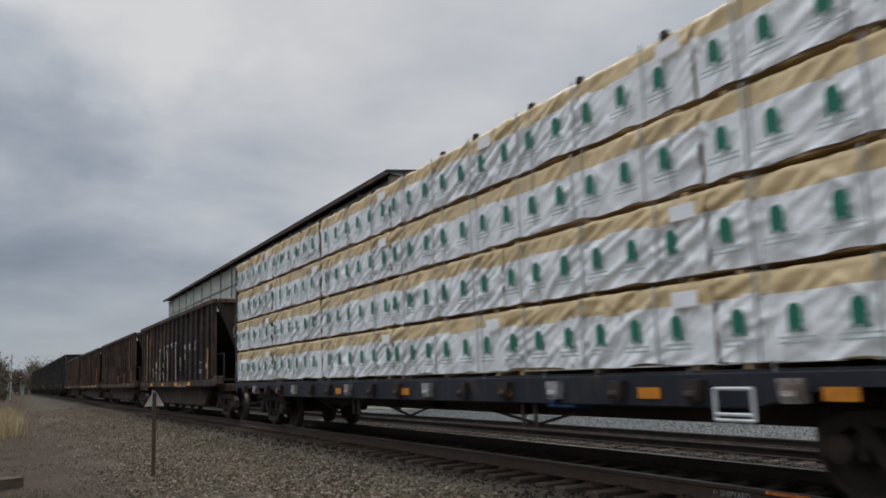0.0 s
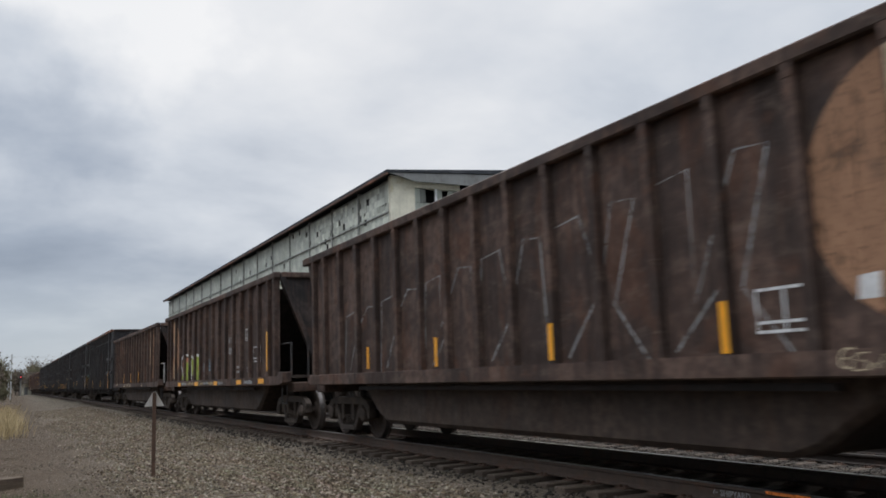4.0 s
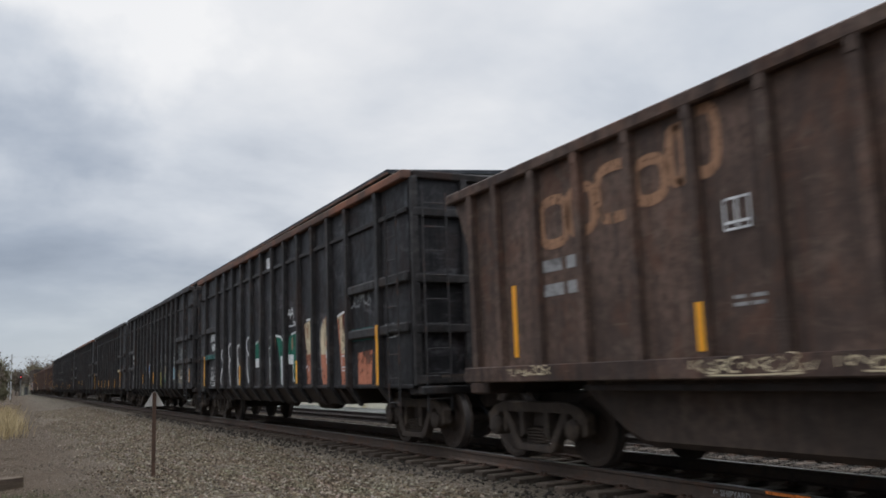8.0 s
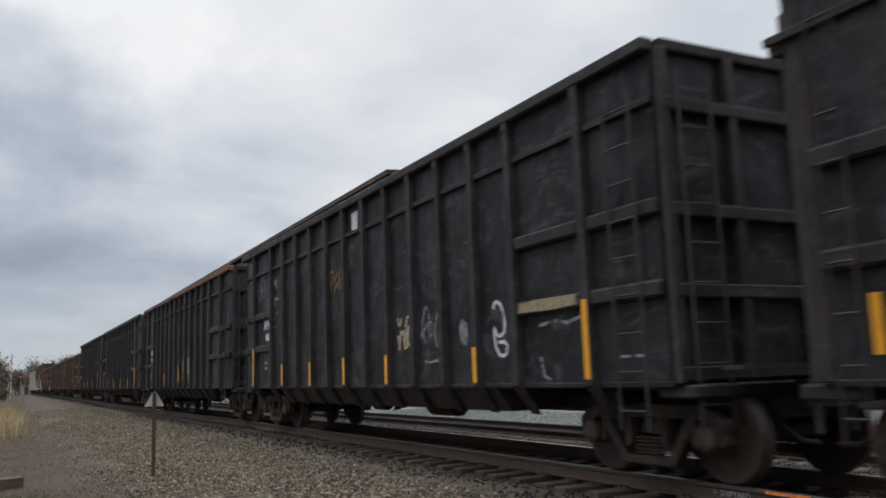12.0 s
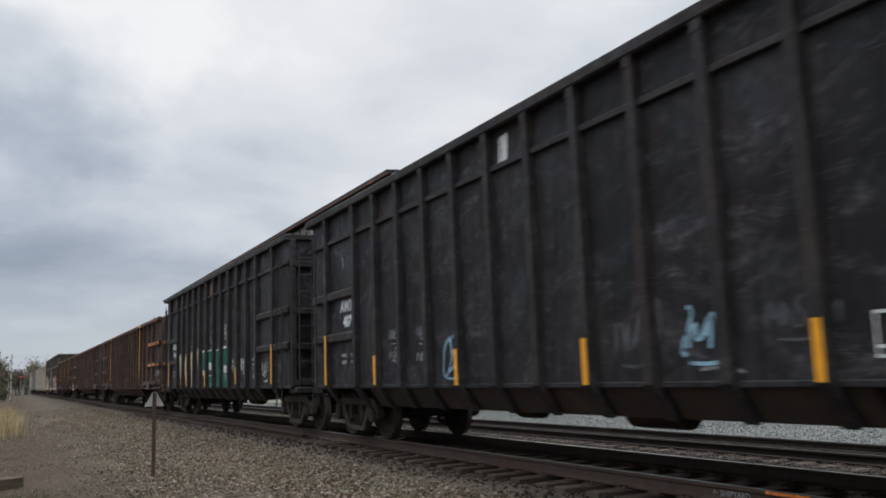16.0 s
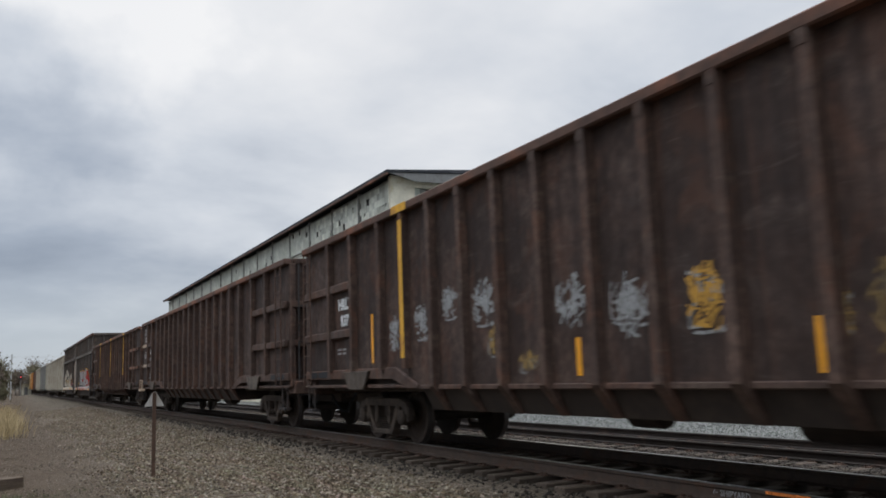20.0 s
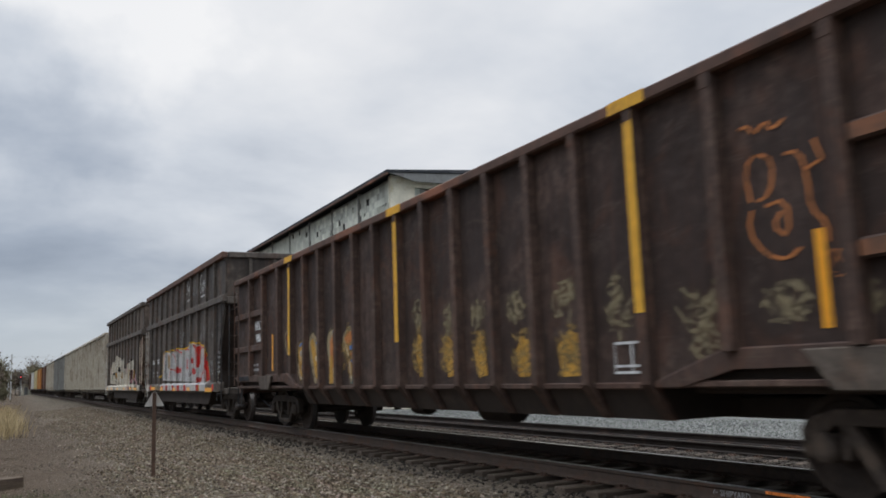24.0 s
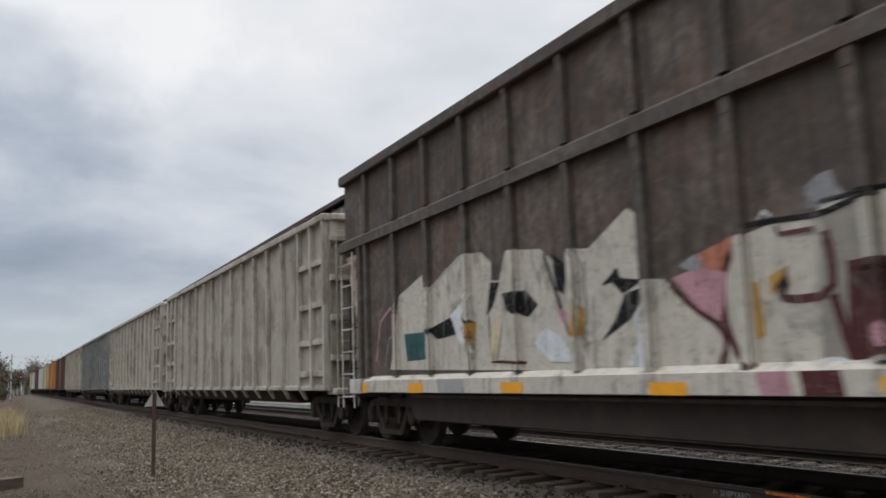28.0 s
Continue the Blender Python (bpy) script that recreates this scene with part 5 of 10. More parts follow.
def ribbed_hopper(label, body, post, half=9.15, top=4.48, trucks=True, half_pitch=9.75):
    car = thing("ribbed_hopper", label, "freight car", "freight cars of the train")
    w = 1.48
    hollow_body(car, half - 0.03, w, 0.98, top - 0.05, body, 0.0, 0.05, M["under"])
    n = int((2 * half - 3.4) / 1.16)
    ys = [-half + 1.75 + i * (2 * half - 3.5) / n for i in range(n + 1)]
    add_stakes(car, finish(stake(w, 0.98, top - 0.1, 0.72, 0.13, 0.09, 0.12), "side_post", post), ys)
    add_stakes(car, finish(stake(w, 0.98, top - 0.1, None, 0.12, 0.10), "side_post", post), [-half + 0.1, -half + 0.9, half - 0.9, half - 0.1])
    top_rails(car, half, w, top, post, 0.15, 0.12)
    for s in (-1, 1):
        bm = B()
        x0, x1 = sorted((s * (w - 0.05), s * (w + 0.04)))
        box(bm, x0, x1, -half, half, 0.92, 1.02)
        part("side_sill", bm, post, car, bevel=0.012)
        for k in (-1, 1):
            for z in (3.46, 2.60, 1.84, 1.2):
                bm = B()
                x0, x1 = sorted((s * w, s * (w + 0.07)))
                y0, y1 = sorted((k * (half - 0.16), k * (half - 1.68)))
                box(bm, x0, x1, y0, y1, z, z + 0.12)
                part("end_rib", bm, post, car, bevel=0.012)
        y = s * half
        bm = B()
        ya, yb = sorted((y, y - s * 0.05))
        box(bm, -w + 0.05, w - 0.05, ya, yb, 0.98, top - 0.1)
        part("end_wall", bm, body, car)
        for z in (3.9, 3.1, 2.3, 1.5):
            bm = B()
            ya, yb = sorted((y + s * 0.002, y + s * 0.11))
            box(bm, -w + 0.02, w - 0.02, ya, yb, z, z + 0.12)
            part("end_rib", bm, post, car, bevel=0.012)
        ladder(car, post, ((-w + 0.12, y + s * 0.16, 0.6), top - 0.2), 10, "x", 0.42)
    platform(car, half, half_pitch, 0.84, 0.97, 1.42, post)
    bm = B()
    prism(bm, [(-1.4, 0.96), (-1.1, 0.62), (1.1, 0.62), (1.4, 0.96)], "y", -half + 3.0, half - 3.0)
    part("lower_body", bm, M["under"], car)
    coupler(car, half_pitch, half)
    for y in (-half + 1.3, half - 1.3):
        add_truck(car, y, trucks)
    return car


M["rust_edge"] = mat("rusty_top_rail", (0.098, 0.056, 0.041), 0.85, 0, 0.45, 4, 0.22, (0.21, 0.085, 0.048), 0.45, None, 0, 0.3, 18)
CARS = []  # (thing, place of its middle along the train)


def couple(car, middle, k=1.0, d=0.0):
    CARS.append((car, middle))
    SPREAD[car.name] = (k, d)
    car.matrix_basis = pose(CX, middle, 0)
    return car


tub1 = couple(tub_gondola("rusty brown bathtub gondola with white scrawled spray paint", M["brown"], M["brown"], M["brown"]), 33.30, 1.001)
tub2 = couple(copy_thing(tub1, Matrix()), 50.74, 1.0054)
tub3 = couple(copy_thing(tub1, Matrix()), 67.99, 1.0098)
tub4 = couple(tub_gondola("chocolate brown bathtub gondola with a faded orange company mark", M["brown_rail"], M["brown_rail"], M["brown"]), 85.22, 1.0142, 0.15)
# the leading half of the first tub car is sootier than the rest
soot_post = None
for ob in tub1.children:
    if ob.name.startswith("side_post") and ob.location.y < -1.2:
        if soot_post is None:
            soot_post = ob.data.copy()
            soot_post.materials[0] = M["brown_soot"]
        ob.data = soot_post
bm = B()
box(bm, -1.5030, -1.5002, -7.2, -1.39, 1.25, 3.56)
part("sooty_sheet", bm, M["brown_soot"], tub1, "soot-blackened side sheet")
blacks = [couple(chip_gondola(), 102.88, 1.0188)]
for place in ((120.46, 1.0234), (138.21, 1.0281, 0.27), (155.97, 1.033), (173.84, 1.0378, 0.27), (191.53, 1.0428)):
    blacks.append(couple(copy_thing(blacks[0], Matrix()), *place))
for c in (blacks[1], blacks[2], blacks[4], blacks[5]):
    for ob in c.children:
        if ob.name.startswith("top_rail"):
            ob.data = ob.data.copy()
            ob.data.materials[0] = M["black_post"]
longs = [couple(long_gondola(), 212.31, 1.0487)]
for place in ((235.75, 1.0554, -0.1), (259.25, 1.0622)):
    longs.append(couple(copy_thing(longs[0], Matrix()), *place))
tiers = [couple(tier_gondola("two-tier gondola with silver and red sprayed letters", False), 279.00, 1.068)]
tiers.append(couple(tier_gondola("two-tier gondola with bone-coloured angular spray paint", True), 295.27, 1.0726))
creams = [couple(ribbed_hopper("grimy cream ribbed hopper car with rust streaks", M["cream"], M["cream_post"]), 312.49)]


# ---- centre-beam car with wrapped lumber ----
def centrebeam_car():
    car = thing("centrebeam_flatcar", "dark blue centre-beam flatcar stacked with wrapped lumber", "freight car", "freight cars of the train")
    half = 11.43
    for s in (-1, 1):
        bm = B()
        x0, x1 = sorted((s * 1.30, s * 1.46))
        prism(bm, [(-half, 0.98), (-half + 3.6, 0.98), (-half + 4.4, 0.78), (half - 4.4, 0.78), (half - 3.6, 0.98), (half, 0.98), (half, 1.10), (-half, 1.10)], "x", x0, x1)
        part("side_sill", bm, M["navy"], car, bevel=0.015)
        for i in range(20):
            y = -half + 0.6 + i * 1.11
            bm = B()
            x0, x1 = sorted((s * 1.42, s * 1.54))
            prism(bm, [(y - 0.09, 0.84), (y + 0.09, 0.84), (y + 0.13, 1.04), (y - 0.13, 1.04)], "x", x0, x1)
            rod(bm, (s * 1.52, y - 0.07, 0.90), (s * 1.52, y + 0.07, 0.90), 0.05, 8)
            part("winch", bm, M["under"] if i % 3 else M["grab"], car)
    bm = B()
    box(bm, -1.45, 1.45, -half, half, 1.04, 1.12)
    part("deck", bm, M["navy"], car)
    bm = B()
    box(bm, -0.30, 0.30, -half + 0.3, half - 0.3, 0.55, 1.03)
    part("centre_sill", bm, M["under"], car, bevel=0.02)
    bm = B()
    box(bm, -0.09, 0.09, -half, half, 4.20, 4.36)
    part("top_chord", bm, M["under"], car, bevel=0.02)
    for i in range(12):
        y = -half + 0.4 + i * (2 * half - 0.8) / 11
        bm = B()
        box(bm, -0.08, 0.08, y - 0.09, y + 0.09, 1.12, 4.2)
        part("centre_post", bm, M["under"], car)
    for s in (-1, 1):
        bm = B()
        ya, yb = sorted((s * half, s * (half - 0.16)))
        box(bm, -1.44, 1.44, ya, yb, 1.13, 1.5)
        for x in (-1.4, -0.5, 0.5, 1.4):
            box(bm, x - 0.07, x + 0.07, ya - 0.01, yb + 0.01, 1.13, 4.36)
        box(bm, -1.44, 1.44, ya + 0.005, yb - 0.005, 4.2, 4.37)
        part("bulkhead", bm, M["under"], car)
        bm = B()
        ya, yb = sorted((s * (half + 0.02), s * (half + 0.3)))
        box(bm, -1.4, 1.4, ya, yb, 0.86, 1.08)
        part("end_sill", bm, M["navy"], car, bevel=0.02)
    for y in (10.3, 7.2, 3.1, 0.05, -3.01, -5.75, -7.92):
        bm = B()
        box(bm, -1.478, -1.472, y - 0.16, y + 0.16, 0.86, 0.97)
        part("reflector", bm, M["orange_tape"], car)
    bm = B()
    s = -1.55
    for a, b2 in (((s, -6.7, 0.69), (s, -6.7, 0.96)), ((s, -7.13, 0.69), (s, -7.13, 0.96)), ((s, -6.7, 0.69), (s, -7.13, 0.69)), ((s, -6.7, 0.74), (s, -7.13, 0.74)), ((s, -6.7, 0.96), (s, -7.13, 0.96))):
        rod(bm, a, b2, 0.018)
    part("ladder_step", bm, M["stencil"], car, "white painted step frame")
    for y in (-3.6, 2.2):
        bm = B()
        rod(bm, (-1.4, y, 0.8), (-1.4, y, 0.50), 0.03)
        rod(bm, (-1.4, y + 0.28, 0.8), (-1.4, y + 0.28, 0.50), 0.03)
        part("stirrup", bm, M["under"], car)
    bm = B()
    box(bm, -1.44, -1.18, -4.45, -3.9, 0.74, 1.0)
    rod(bm, (-1.45, -4.1, 0.84), (-1.5, -4.1, 0.84), 0.07, 10)
    part("valve_box", bm, M["blue_steel"], car, "blue brake valve box", bevel=0.02)
    for y in (-7.3, -6.3, -4.9, -3.9, -2.48, -1.47, -0.14, 1.3, 2.5, 4.1, 5.4, 7.0, 8.4, 9.9):
        bm = B()
        box(bm, -1.46, -1.40, y - 0.035, y + 0.035, 4.37, 4.46)
        rod(bm, (-1.43, y - 0.05, 4.40), (-1.43, y + 0.05, 4.40), 0.035, 8)
        part("cable_shoe", bm, M["under"], car)
        bm = B()
        rod(bm, (-1.45, y, 1.0), (-1.47, y + 0.02, 4.38), 0.007, 5)
        part("tie_cable", bm, M["strap"], car)
    for y, ln in ((2.6, 1.5), (-1.0, 1.9), (6.0, 1.1)):
        bm = B()
        rod(bm, (-0.9, y, 0.72), (-0.9, y - ln, 0.48), 0.02, 6)
        rod(bm, (-0.9, y - ln, 0.48), (-0.9, y - ln - 0.9, 0.66), 0.02, 6)
        part("brake_rod", bm, M["under"], car)
    brake_gear(car, half - 1, 0.78)
    coupler(car, half + 0.72, half)
    for y in (-8.45, 9.05):
        add_truck(car, y, True)
    return car


M["blue_steel"] = mat("faded_blue_paint", (0.03, 0.10, 0.26), 0.6, 0, 0.3, 8, 1.2, (0.06, 0.07, 0.1), 0.35, None, 0, 0.1, 20)
M["navy"] = mat("dark_navy_steel", (0.018, 0.020, 0.026), 0.7, 0, 0.35, 6, 0.9, (0.05, 0.04, 0.034), 0.35, (0.07, 0.067, 0.068), 0.4, 0.15, 16)
M["orange_tape"] = mat("orange_reflective_tape", (0.62, 0.22, 0.02), 0.5, 0, 0.2, 12, 2, (0.4, 0.15, 0.03), 0.3, None, 0, 0.05, 20)
M["wrap"] = mat("white_lumber_wrap", (0.90, 0.89, 0.865), 0.33, 0, 0.07, 5, 0.8, (0.80, 0.79, 0.765), 0.3, (0.66, 0.65, 0.62), 0.25, 0.5, 6, 0.5)
M["kraft"] = mat("tan_lumber_wrap", (0.70, 0.52, 0.275), 0.45, 0, 0.12, 4, 0.7, (0.62, 0.45, 0.235), 0.4, None, 0, 0.2, 6, 0.5)
M["logo_green"] = mat("green_print", (0.018, 0.165, 0.10), 0.5, 0, 0.15, 10, 2, (0.03, 0.2, 0.12), 0.2, None, 0, 0.0)
M["print_grey"] = mat("grey_green_print", (0.38, 0.44, 0.42), 0.5, 0, 0.2, 14, 2, (0.6, 0.62, 0.62), 0.4, None, 0, 0.0)
M["strap"] = mat("grey_strap", (0.36, 0.36, 0.35), 0.6, 0, 0.2, 14, 2, None, 0, None, 0, 0.0)
M["softwood"] = mat("raw_softwood", (0.48, 0.33, 0.17), 0.8, 0, 0.25, 8, 1.5, (0.36, 0.23, 0.11), 0.4, None, 0, 0.15, 20)
BUNDLE_L, BUNDLE_H, BUNDLE_W = 3.58, 0.79, 1.30


def wrap_mesh(seed, name, hang):
    """The crumpled outer face and top of a wrapped bundle: white, with an uneven tan band along the top and a lifted hem."""
    n, levels = 140, 26
    verts, faces, mats = [], [], []
    rg = random.Random(seed)
    pulls = [(rg.uniform(-1.8, 1.8), rg.uniform(0.15, 0.75), rg.choice((-1, 1)) * rg.uniform(0.5, 1.3), rg.uniform(0.25, 0.6)) for _ in range(7)]
    for i in range(n + 1):
        y = -BUNDLE_L / 2 + BUNDLE_L * i / n
        hem = hang * max(0.0, 0.25 + 1.3 * noise.noise((i * 0.06, seed * 3.1, 0)))
        taut = 0.35 + 1.1 * max(0.0, noise.noise((y * 0.6, seed * 2.3, 4.0)) + 0.3)
        for k in range(levels + 1):
            z = 0.02 + hem + (BUNDLE_H - 0.02 - hem) * k / levels
            fold = 1 - abs(noise.noise((y * 1.9 + z * 2.9, z * 0.8 - y * 0.5, seed))) * 2.2
            fine = 1 - abs(noise.noise((y * 5.5 + z * 7.0, z * 2.0 - y * 1.3, seed + 9))) * 2.2
            d = taut * (0.034 * max(0, fold) ** 3 + 0.02 * max(0, fine) ** 3) + 0.006 * noise.noise((y * 9, z * 9, seed + 4))
            across, mask = z + 0.42 * y, noise.noise((y * 0.55, z * 0.9, seed + 31)) + 0.12
            if mask > 0:
                ridge = 1 - abs(noise.noise((across * 7.5, (z * 0.42 - y) * 0.8, seed + 17))) * 2.4
                d += 0.05 * min(mask * 2.2, 0.8) * max(0.0, ridge) ** 2
            for py, pz, slope, reach in pulls:
                along = (y - py) * 0.8 + (z - pz) * slope
                across = (z - pz) * 0.8 - (y - py) * slope
                if abs(along) < reach:
                    d += 0.016 * math.exp(-(across / 0.028) ** 2) * (1 - abs(along) / reach)
            verts.append((-BUNDLE_W / 2 - 0.010 - min(d, 0.06) + (0.02 if k == levels else 0.0), y, z))
        verts.append((BUNDLE_W / 2, y, BUNDLE_H + 0.004))
    c = levels + 2
    for i in range(n):
        edge = levels * (0.71 + 0.10 * noise.noise((i * 0.03, seed * 1.7, 3)) + 0.03 * noise.noise((i * 0.25, seed, 7)))
        for k in range(c - 1):
            a = i * c + k
            faces.append((a, a + c, a + c + 1, a + 1))
            mats.append(1 if k >= edge else 0)
    me = bpy.data.meshes.new(name)
    me.from_pydata(verts, [], faces)
    for p in me.polygons:
        p.use_smooth = True
    me.materials.append(M["wrap"]); me.materials.append(M["kraft"])
    me.polygons.foreach_set("material_index", mats)
    return me


def tree_logo():
    bm = B()
    pts = [(0.84 * u, 0.84 * v) for u, v in ((-0.02, 0.145), (0.045, 0.135), (0.082, 0.085), (0.088, 0.03), (0.07, 0.0), (0.088, -0.035), (0.066, -0.06), (0.078, -0.095), (0.112, -0.14), (0.035, -0.14), (0.018, -0.105), (-0.022, -0.105), (-0.035, -0.14), (-0.085, -0.14), (-0.075, -0.09), (-0.086, -0.03), (-0.078, 0.03), (-0.086, 0.07), (-0.062, 0.12))]
    bm.faces.new([bm.verts.new((x, y, 0)) for x, y in pts])
    return finish(bm, "tree_mark", M["logo_green"])


def lumber_load(s_mid):
    """Twenty-four bundles each side of the centre beam: four tiers, six along."""
    logo = tree_logo()
    rg = random.Random(11)
    bm = B()
    for r in range(2):
        for k in range(4):
            f = [bm.verts.new(p) for p in ((k * 0.09, r * 0.045, 0), (k * 0.09 + 0.07, r * 0.045, 0), (k * 0.09 + 0.07, r * 0.045 + 0.018, 0), (k * 0.09, r * 0.045 + 0.018, 0))]
            bm.faces.new(f)
    small = finish(bm, "small_print", M["print_grey"])
    bm = B()
    box(bm, -BUNDLE_W / 2, BUNDLE_W / 2, -BUNDLE_L / 2 + 0.03, BUNDLE_L / 2 - 0.03, 0.01, BUNDLE_H - 0.02)
    wood = finish(bm, "timber", M["softwood"])
    bm = B()
    box(bm, -BUNDLE_W / 2, BUNDLE_W / 2, -0.04, 0.04, 0.0, 0.045)
    bm2 = B()
    box(bm2, -BUNDLE_W / 2 - 0.076, -BUNDLE_W / 2 - 0.072, -0.015, 0.015, 0.02, BUNDLE_H + 0.01)
    strap = finish(bm2, "strap", M["strap"])
    bearers = finish(bm, "bearer", M["softwood"])
    kinds = []
    for seed in range(6):
        kinds.append(wrap_mesh(seed + 20, "wrap", 0.035))
    bm = B()
    bm.faces.new([bm.verts.new(p) for p in ((-0.17, -0.075, 0), (0.17, -0.07, 0), (0.165, 0.08, 0), (-0.17, 0.075, 0))])
    sticker = finish(bm, "sticker", M["wrap"])
    for side in (0, 1):
        for tier in range(4):
            for k in range(6):
                y = (-8.235, -4.61, -1.05, 2.53, 6.155, 9.81)[k] + rg.uniform(-0.015, 0.015)
                z = 1.122 + tier * 0.820
                b = thing("lumber_bundle", "lumber bundle in white wrap with tan edge and green tree marks", "lumber bundle", "lumber bundles on the flatcar")
                wrap = kinds[rg.randrange(6)]
                part("timber", wood, None, b, "raw softwood boards", at=pose(0, 0, 0.045))
                for by in (-1.5, 0.0, 1.5):
                    part("bearer", bearers, None, b, at=pose(0, by, 0))
                part("wrap", wrap, None, b, "crumpled white plastic wrap with a tan band", at=pose(0, 0, 0.03))
                for i in range(3):
                    part("strap", strap, None, b, at=pose(0, -1.1 + i * 1.2 + rg.uniform(-0.08, 0.08), 0.03))
                if side == 0:
                    if rg.random() < 0.7:
                        part("sticker", sticker, None, b, "white paper label", at=side_matrix(-BUNDLE_W / 2 - 0.075, -1.52 + rg.uniform(-0.06, 0.06), 0.66))
                    start = (1.34 if k == 3 else 1.56) + rg.uniform(-0.08, 0.05)
                    for i in range(6):
                        yy = start - i * 0.585 + rg.uniform(-0.012, 0.012)
                        part("tree_mark", logo, None, b, at=side_matrix(-BUNDLE_W / 2 - 0.074, yy, 0.40))
                        part("small_print", small, None, b, at=side_matrix(-BUNDLE_W / 2 - 0.074, yy + 0.16, 0.19))
                LOADS.append((b, s_mid, y, z, -0.78 if side == 0 else 0.78, 0 if side == 0 else 180))


LOADS = []
flat = couple(centrebeam_car(), 12.30)
lumber_load(12.03)


# ---- cars further back in the train ----
def boxcar(label, body, half=8.2, top=4.6):
    car = thing("boxcar", label, "freight car", "freight cars of the train")
    w = 1.45
    bm = B()
    box(bm, -w, w, -half, half, 1.0, top - 0.2)
    part("body", bm, body, car)
    bm = B()
    prism(bm, [(-w - 0.05, top - 0.2), (0, top + 0.1), (w + 0.05, top - 0.2)], "y", -half - 0.05, half + 0.05)
    part("roof", bm, M["cream"], car)
    for s in (-1, 1):
        x0, x1 = sorted((s * w, s * (w + 0.05)))
        for i in range(13):
            y = -half + 0.1 + i * (2 * half - 0.2) / 12
            if abs(y) > 1.7:
                bm = B()
                box(bm, x0, x1, y - 0.05, y + 0.05, 1.0, top - 0.22)
                part("side_post", bm, body, car)
        bm = B()
        box(bm, x0, x1, -1.5, 1.5, 1.05, top - 0.3)
        part("sliding_door", bm, body, car, bevel=0.02)
        bm = B()
        box(bm, x0, x1, -half, half, 0.9, 1.0)
        part("side_sill", bm, M["under"], car)
    bm = B()
    box(bm, -0.3, 0.3, -half, half, 0.6, 0.9)
    part("centre_sill", bm, M["under"], car)
    coupler(car, half + 0.7, half)
    for y in (-half + 1.6, half - 1.6):
        add_truck(car, y, False)
    return car


M["boxcar_brown"] = mat("oxide_brown_boxcar", (0.11, 0.05, 0.03), 0.75, 0, 0.3, 5, 0.5, (0.06, 0.035, 0.025), 0.4, (0.16, 0.09, 0.06), 0.4, 0.15, 14)
M["boxcar_orange"] = mat("faded_orange_boxcar", (0.45, 0.20, 0.05), 0.7, 0, 0.25, 5, 0.5, (0.26, 0.12, 0.05), 0.4, (0.2, 0.1, 0.06), 0.4, 0.15, 14)
M["boxcar_yellow"] = mat("faded_yellow_boxcar", (0.48, 0.40, 0.22), 0.7, 0, 0.25, 5, 0.5, (0.3, 0.25, 0.15), 0.4, (0.2, 0.16, 0.1), 0.4, 0.15, 14)
M["boxcar_white"] = mat("chalky_white_boxcar", (0.52, 0.51, 0.48), 0.7, 0, 0.2, 5, 0.5, (0.36, 0.33, 0.3), 0.4, (0.25, 0.2, 0.17), 0.5, 0.15, 14)
M["greycar"] = mat("grimy_grey_hopper", (0.22, 0.215, 0.195), 0.7, 0, 0.25, 5, 0.5, (0.13, 0.12, 0.1), 0.45, (0.10, 0.085, 0.07), 0.6, 0.15, 14)
creams.append(couple(copy_thing(creams[0], Matrix()), 332.29))
greys = [couple(ribbed_hopper("grimy grey ribbed hopper car with stained sides", M["greycar"], M["greycar"], trucks=False), 352.09)]
creams.append(couple(copy_thing(creams[0], Matrix()), 371.89))
boxes = [couple(boxcar("oxide brown boxcar with a sliding door", M["boxcar_brown"]), 390.74), couple(boxcar("faded orange boxcar with a sliding door", M["boxcar_orange"]), 408.64),
         couple(boxcar("faded yellow boxcar with a sliding door", M["boxcar_yellow"]), 426.54), couple(boxcar("chalky white boxcar with a sliding door", M["boxcar_white"]), 444.44)]
s_next = 462.34
for k in (0, 3, 2, 0, 1, 3):
    boxes.append(couple(copy_thing(boxes[k], Matrix()), s_next))
    s_next += 17.9


# ---- paint on the cars: sprayed pieces, tags, stencils and reflective tape ----
SIDE = {"bathtub_gondola": (1.50, 0.09, 0.13, TUB_POSTS), "tall_gondola": (1.48, 0.10, 0.15, BLACK_POSTS),
        "long_gondola": (1.48, 0.12, 0.15, LONG_POSTS), "two_tier_gondola": (1.48, 0.08, 0.14, TIER_POSTS)}


def side_of(car):
    return SIDE[car.name.split(".")[0]]


def side_x(car):
    return -side_of(car)[0] - 0.004


